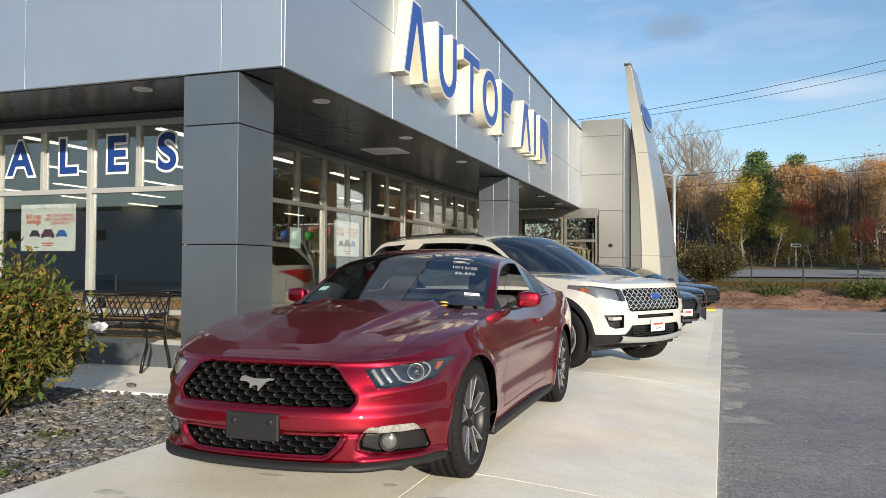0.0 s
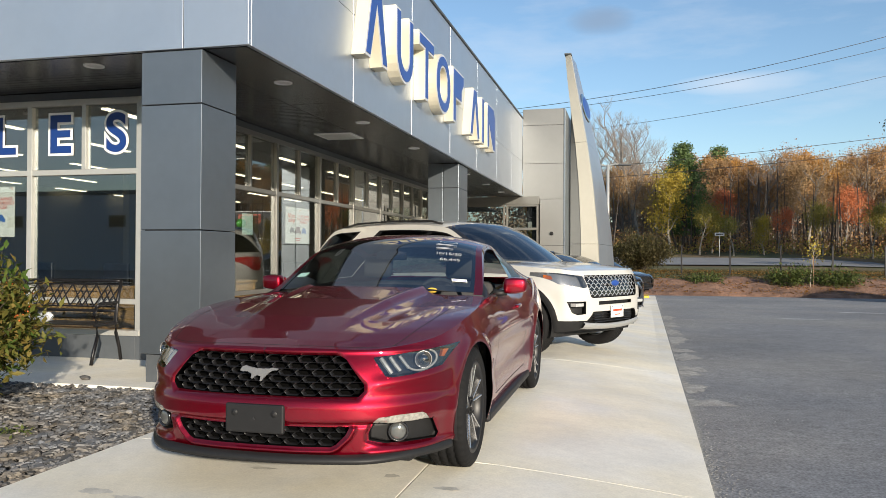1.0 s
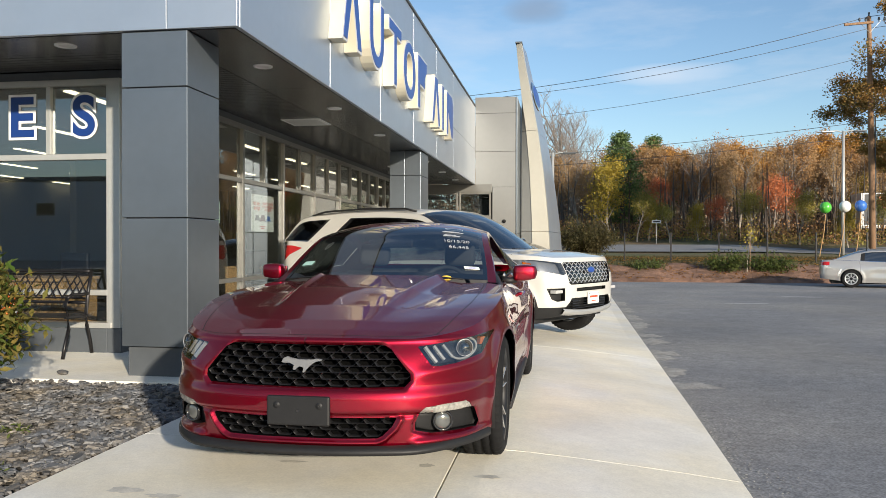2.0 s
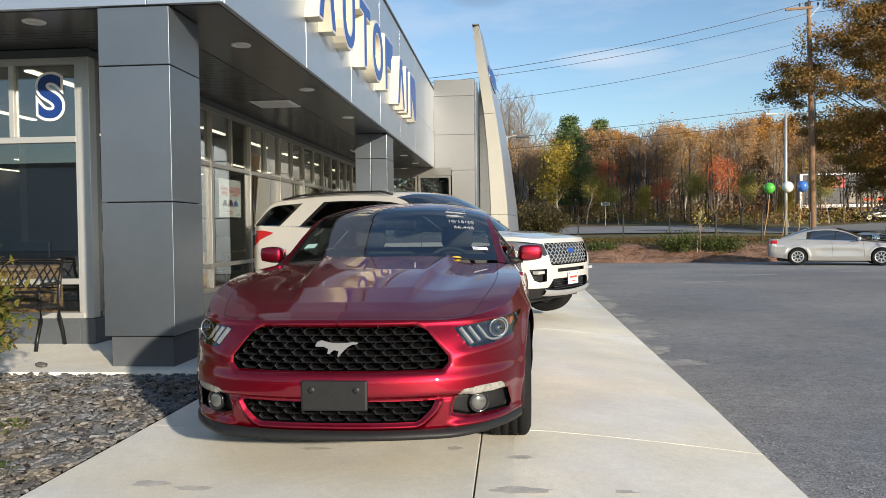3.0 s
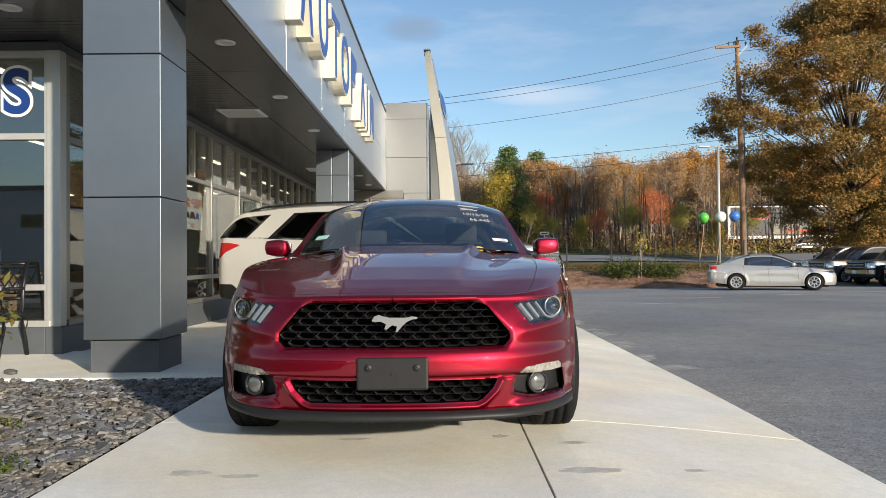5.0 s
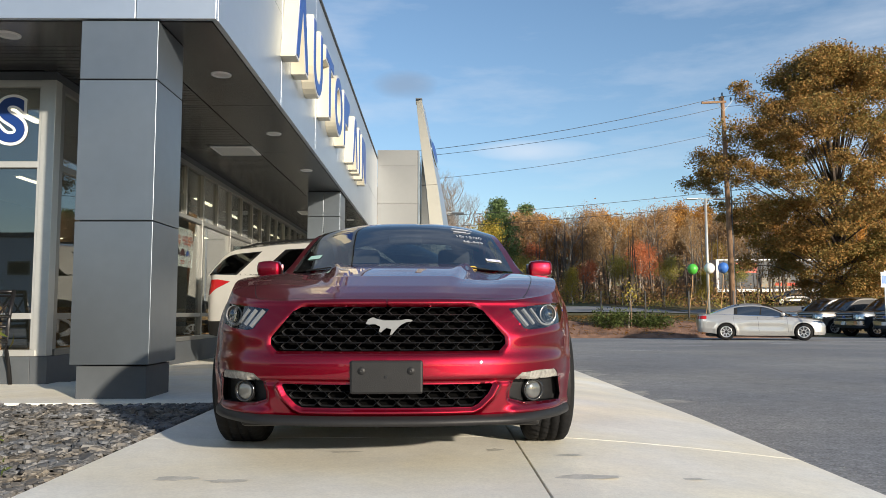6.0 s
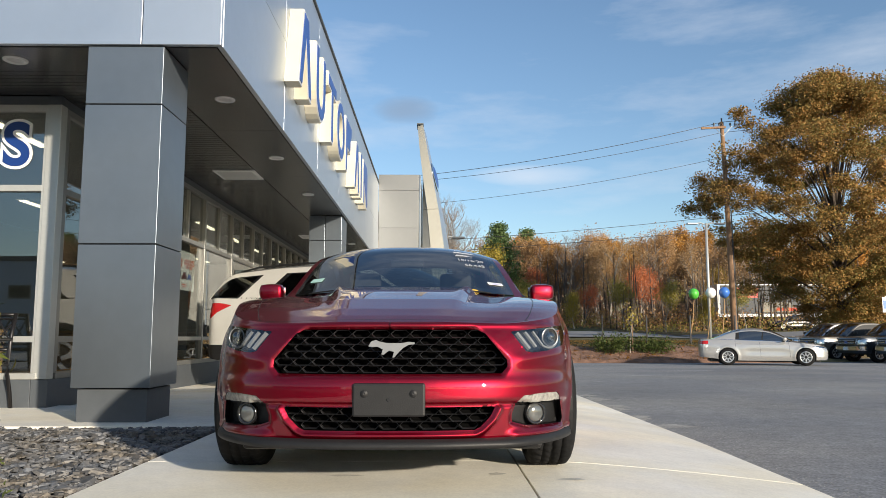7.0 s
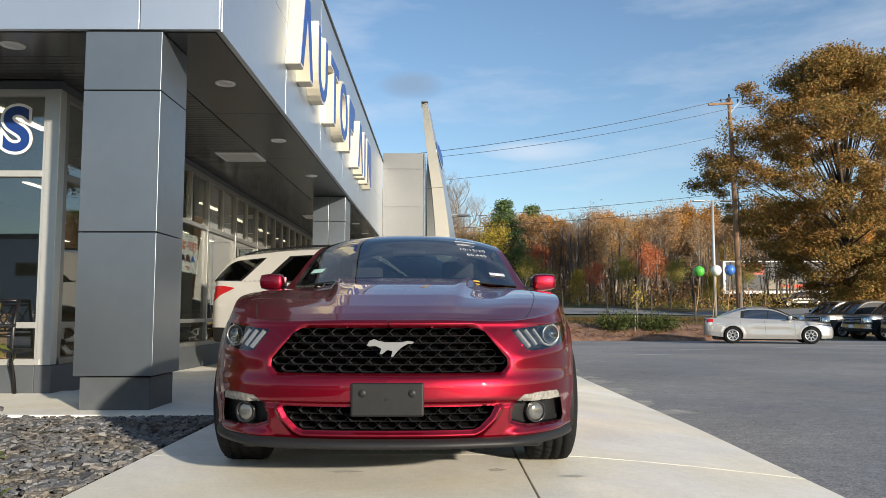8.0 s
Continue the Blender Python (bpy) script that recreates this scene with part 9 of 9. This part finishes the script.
wire("overhead_cable", (15.1, 13.37, 11.56, 10.95), 0.018)
wire("overhead_cable", (14.4, 12.74, 11.21, 10.63), 0.015)
wire("overhead_cable", (12.7, 11.1, 9.58, 9.08), 0.013)
wire("overhead_cable", (8.7, 7.93, 7.02, 6.72), 0.016)
wire("overhead_cable", (7.8, 7.13, 6.27, 6.02), 0.016)

lp = thing("street_lamp", "tall pale metal lot lamp with two flat heads", "street lamp", (18.92, 40.0, float(ground_z(18.9, 40))))
hh = 7.6 - float(ground_z(18.9, 40))
part("post", tube([(0, 0, -0.2), (0, 0, hh)], [0.095, 0.075], 12), M_STEEL, lp, smooth=True)
for s in (-1, 1):
    part("arm", tube([(0, 0, hh - 0.1), (0.35 * s, 0, hh + 0.02), (0.55 * s, 0, hh + 0.0)], 0.035, 8), M_STEEL, lp)
    hd = box(bmesh.new(), -0.33, 0.33, -0.16, 0.16, -0.05, 0.03, 0.02, Matrix.Translation((0.85 * s, 0, hh - 0.02)))
    part("lamp_head", hd, M_STEEL if s < 0 else M_GREY_D, lp)
l2 = copy_thing(lp, pose(2.75, 34.0, float(ground_z(2.7, 34)) - 1.7, 0, 0, 0))
tagged(l2, "lot lamp rising behind the sign tower")

for col, x, z in (((0.08, 0.42, 0.05), 17.80, 3.27), ((0.75, 0.75, 0.72), 18.82, 3.32), ((0.05, 0.16, 0.50), 19.64, 3.35)):
    nm = {0.08: "bright green", 0.75: "white", 0.05: "deep blue"}[col[0]]
    b = thing("balloon", nm + " round balloon on a stick by the lot", "balloon", (x, 39.4, z), group="balloons")
    bm = bmesh.new()
    bmesh.ops.create_uvsphere(bm, u_segments=24, v_segments=16, radius=0.31)
    for v in bm.verts:
        if v.co.z < 0:
            v.co.z *= 1.12
    part("skin", bm, mat(nm.replace(" ", "_") + "_balloon", col, 0.25, 0, coat=0.5), b, smooth=True)
    part("knot", cyl(bmesh.new(), (0, 0, -0.39), (0, 0, -0.33), 0.035, 0.012, 8), M_BLACKPL, b)
    part("stick", tube([(0, 0, -0.36), (-0.08, 0, -1.4), (-0.32, 0, float(ground_z(x, 39.4)) - z - 0.1)], 0.022, 6), M_TAN, b)

fp = thing("fence_post", "thin dark metal fence post on the bank", "fence post", (6.26, 32.0, float(ground_z(6.26, 32))), group="fence posts")
part("post", boxm(-0.035, 0.035, -0.035, 0.035, -0.3, 1.33, 0.006), M_BLACKMETAL, fp)
part("cap", boxm(-0.045, 0.045, -0.045, 0.045, 1.331, 1.36, 0.006), M_BLACKMETAL, fp)
for x in (8.45, 10.67, 12.88, 15.06, 17.3):
    copy_thing(fp, pose(x, 32.0, float(ground_z(min(x, 15.5), 32))))

sg = thing("road_sign", "small white arrow sign on a thin post across the road", "road sign", (10.75, 58.0, float(ground_z(10.7, 58)) - 0.1))
part("post", cyl(bmesh.new(), (0, 0, 0), (0, 0, 2.0), 0.03, seg=8), M_STEEL, sg)
part("plate", boxm(-0.36, 0.36, -0.06, -0.03, 1.68, 1.92, 0.01), M_SIGNWHITE, sg)
bm = slab_profile([(-0.30, 0), (-0.17, 0.085), (-0.17, 0.045), (0.29, 0.045), (0.29, -0.045), (-0.17, -0.045), (-0.17, -0.085)], 0.006)
bmesh.ops.transform(bm, matrix=Matrix.Translation((0, -0.062, 1.80)) @ Matrix.Rotation(radians(90), 4, "X"), verts=bm.verts)
part("arrow", bm, M_BLACKMETAL, sg)

ps = thing("parking_sign", "blue and white parking sign on a steel post", "sign", (18.45, 21.0, float(ground_z(18.4, 21))))
part("post", boxm(-0.03, 0.03, -0.02, 0.02, -0.1, 2.55, 0.004), M_STEEL, ps)
part("plate", boxm(-0.16, 0.16, -0.035, -0.021, 1.95, 2.5, 0.006), M_WHITE, ps)
part("panel", boxm(-0.13, 0.13, -0.040, -0.0355, 2.08, 2.38), mat("sign_blue", (0.03, 0.14, 0.45), 0.4), ps)

# ---- trailer beyond the road ----
tr = thing("semi_trailer", "dark box trailer with white frame and red lettered panel", "trailer", (37.6, 70.0, float(ground_z(37, 70)) - 0.05))
zf = 2.85 - (float(ground_z(37, 70)) - 0.05)
M_TRAIL = mat("dark_trailer_skin", (0.022, 0.025, 0.03), 0.5, 0.2, 0.1, 1.0)
part("box", boxm(-6.9, 6.9, 0, 2.6, zf + 0.15, zf + 3.05, 0.02), M_TRAIL, tr)
for x in (-6.95, 6.85):
    part("corner_post", boxm(x, x + 0.16, -0.03, 0.10, zf + 0.1, zf + 3.1, 0.01), M_WHITE, tr)
part("top_rail", boxm(-6.78, 6.84, -0.03, 0.08, zf + 2.98, zf + 3.1, 0.01), M_WHITE, tr)
part("bottom_rail", boxm(-6.9, 6.9, -0.05, 0.1, zf - 0.15, zf + 0.14, 0.01), M_WHITE, tr)
part("rear_frame", boxm(-7.05, -6.96, 0.0, 2.6, zf - 0.2, zf + 3.1, 0.01), M_STEEL, tr)
part("red_panel", boxm(-5.6, -2.9, -0.045, -0.004, zf + 1.75, zf + 2.75), mat("red_panel", (0.62, 0.10, 0.07), 0.5), tr)
for z in (1.95, 2.35):
    part("print_bar", boxm(-5.3, -3.2, -0.052, -0.046, zf + z, zf + z + 0.2), M_DARK_INK, tr)
part("cream_panel", boxm(-2.6, 0.4, -0.045, -0.004, zf + 0.3, zf + 1.3), M_CREAMWALL, tr)
part("print_bar", boxm(-1.2, 1.0, -0.052, -0.046, zf + 0.45, zf + 0.75), M_RED_INK, tr)
for x in (-5.4, -4.2):
    for y in (0.2, 2.3):
        wheel(tr, (x, y, 0.50), 0.5, 0.26, 0.30, -1, "plain", M_STEEL, M_RIM_DARK)
for x in (3.0, 3.4):
    part("landing_leg", boxm(x, x + 0.12, 0.3, 0.42, 0.02, zf - 0.15), M_STEEL, tr)
part("rear_bumper", boxm(-7.0, -6.9, 0.2, 2.4, 0.35, 0.5, 0.01), M_WHITE, tr)
sedan("dark parked car beyond the road", (33.6, 65.5, float(ground_z(36, 65)) - 0.02), -88, M_BLACKPAINT)
# pale kerb strip beyond the road
kb = thing("kerb", "pale concrete kerb beyond the road", "kerb", kind="structure")
KV = []
for k in range(30):
    x = 24 + 1.2 * k
    for y, dz in ((56.6, 0.0), (56.6, 0.12), (56.9, 0.13), (56.9, 0.0)):
        KV.append((x, y + 0.05 * max(0, x - 10), float(ground_z(x, y)) + dz - 0.05))
part("kerb_run", (KV, [(k * 4 + i, k * 4 + i + 1, k * 4 + i + 5, k * 4 + i + 4) for k in range(29) for i in range(3)]), M_ROAD, kb)
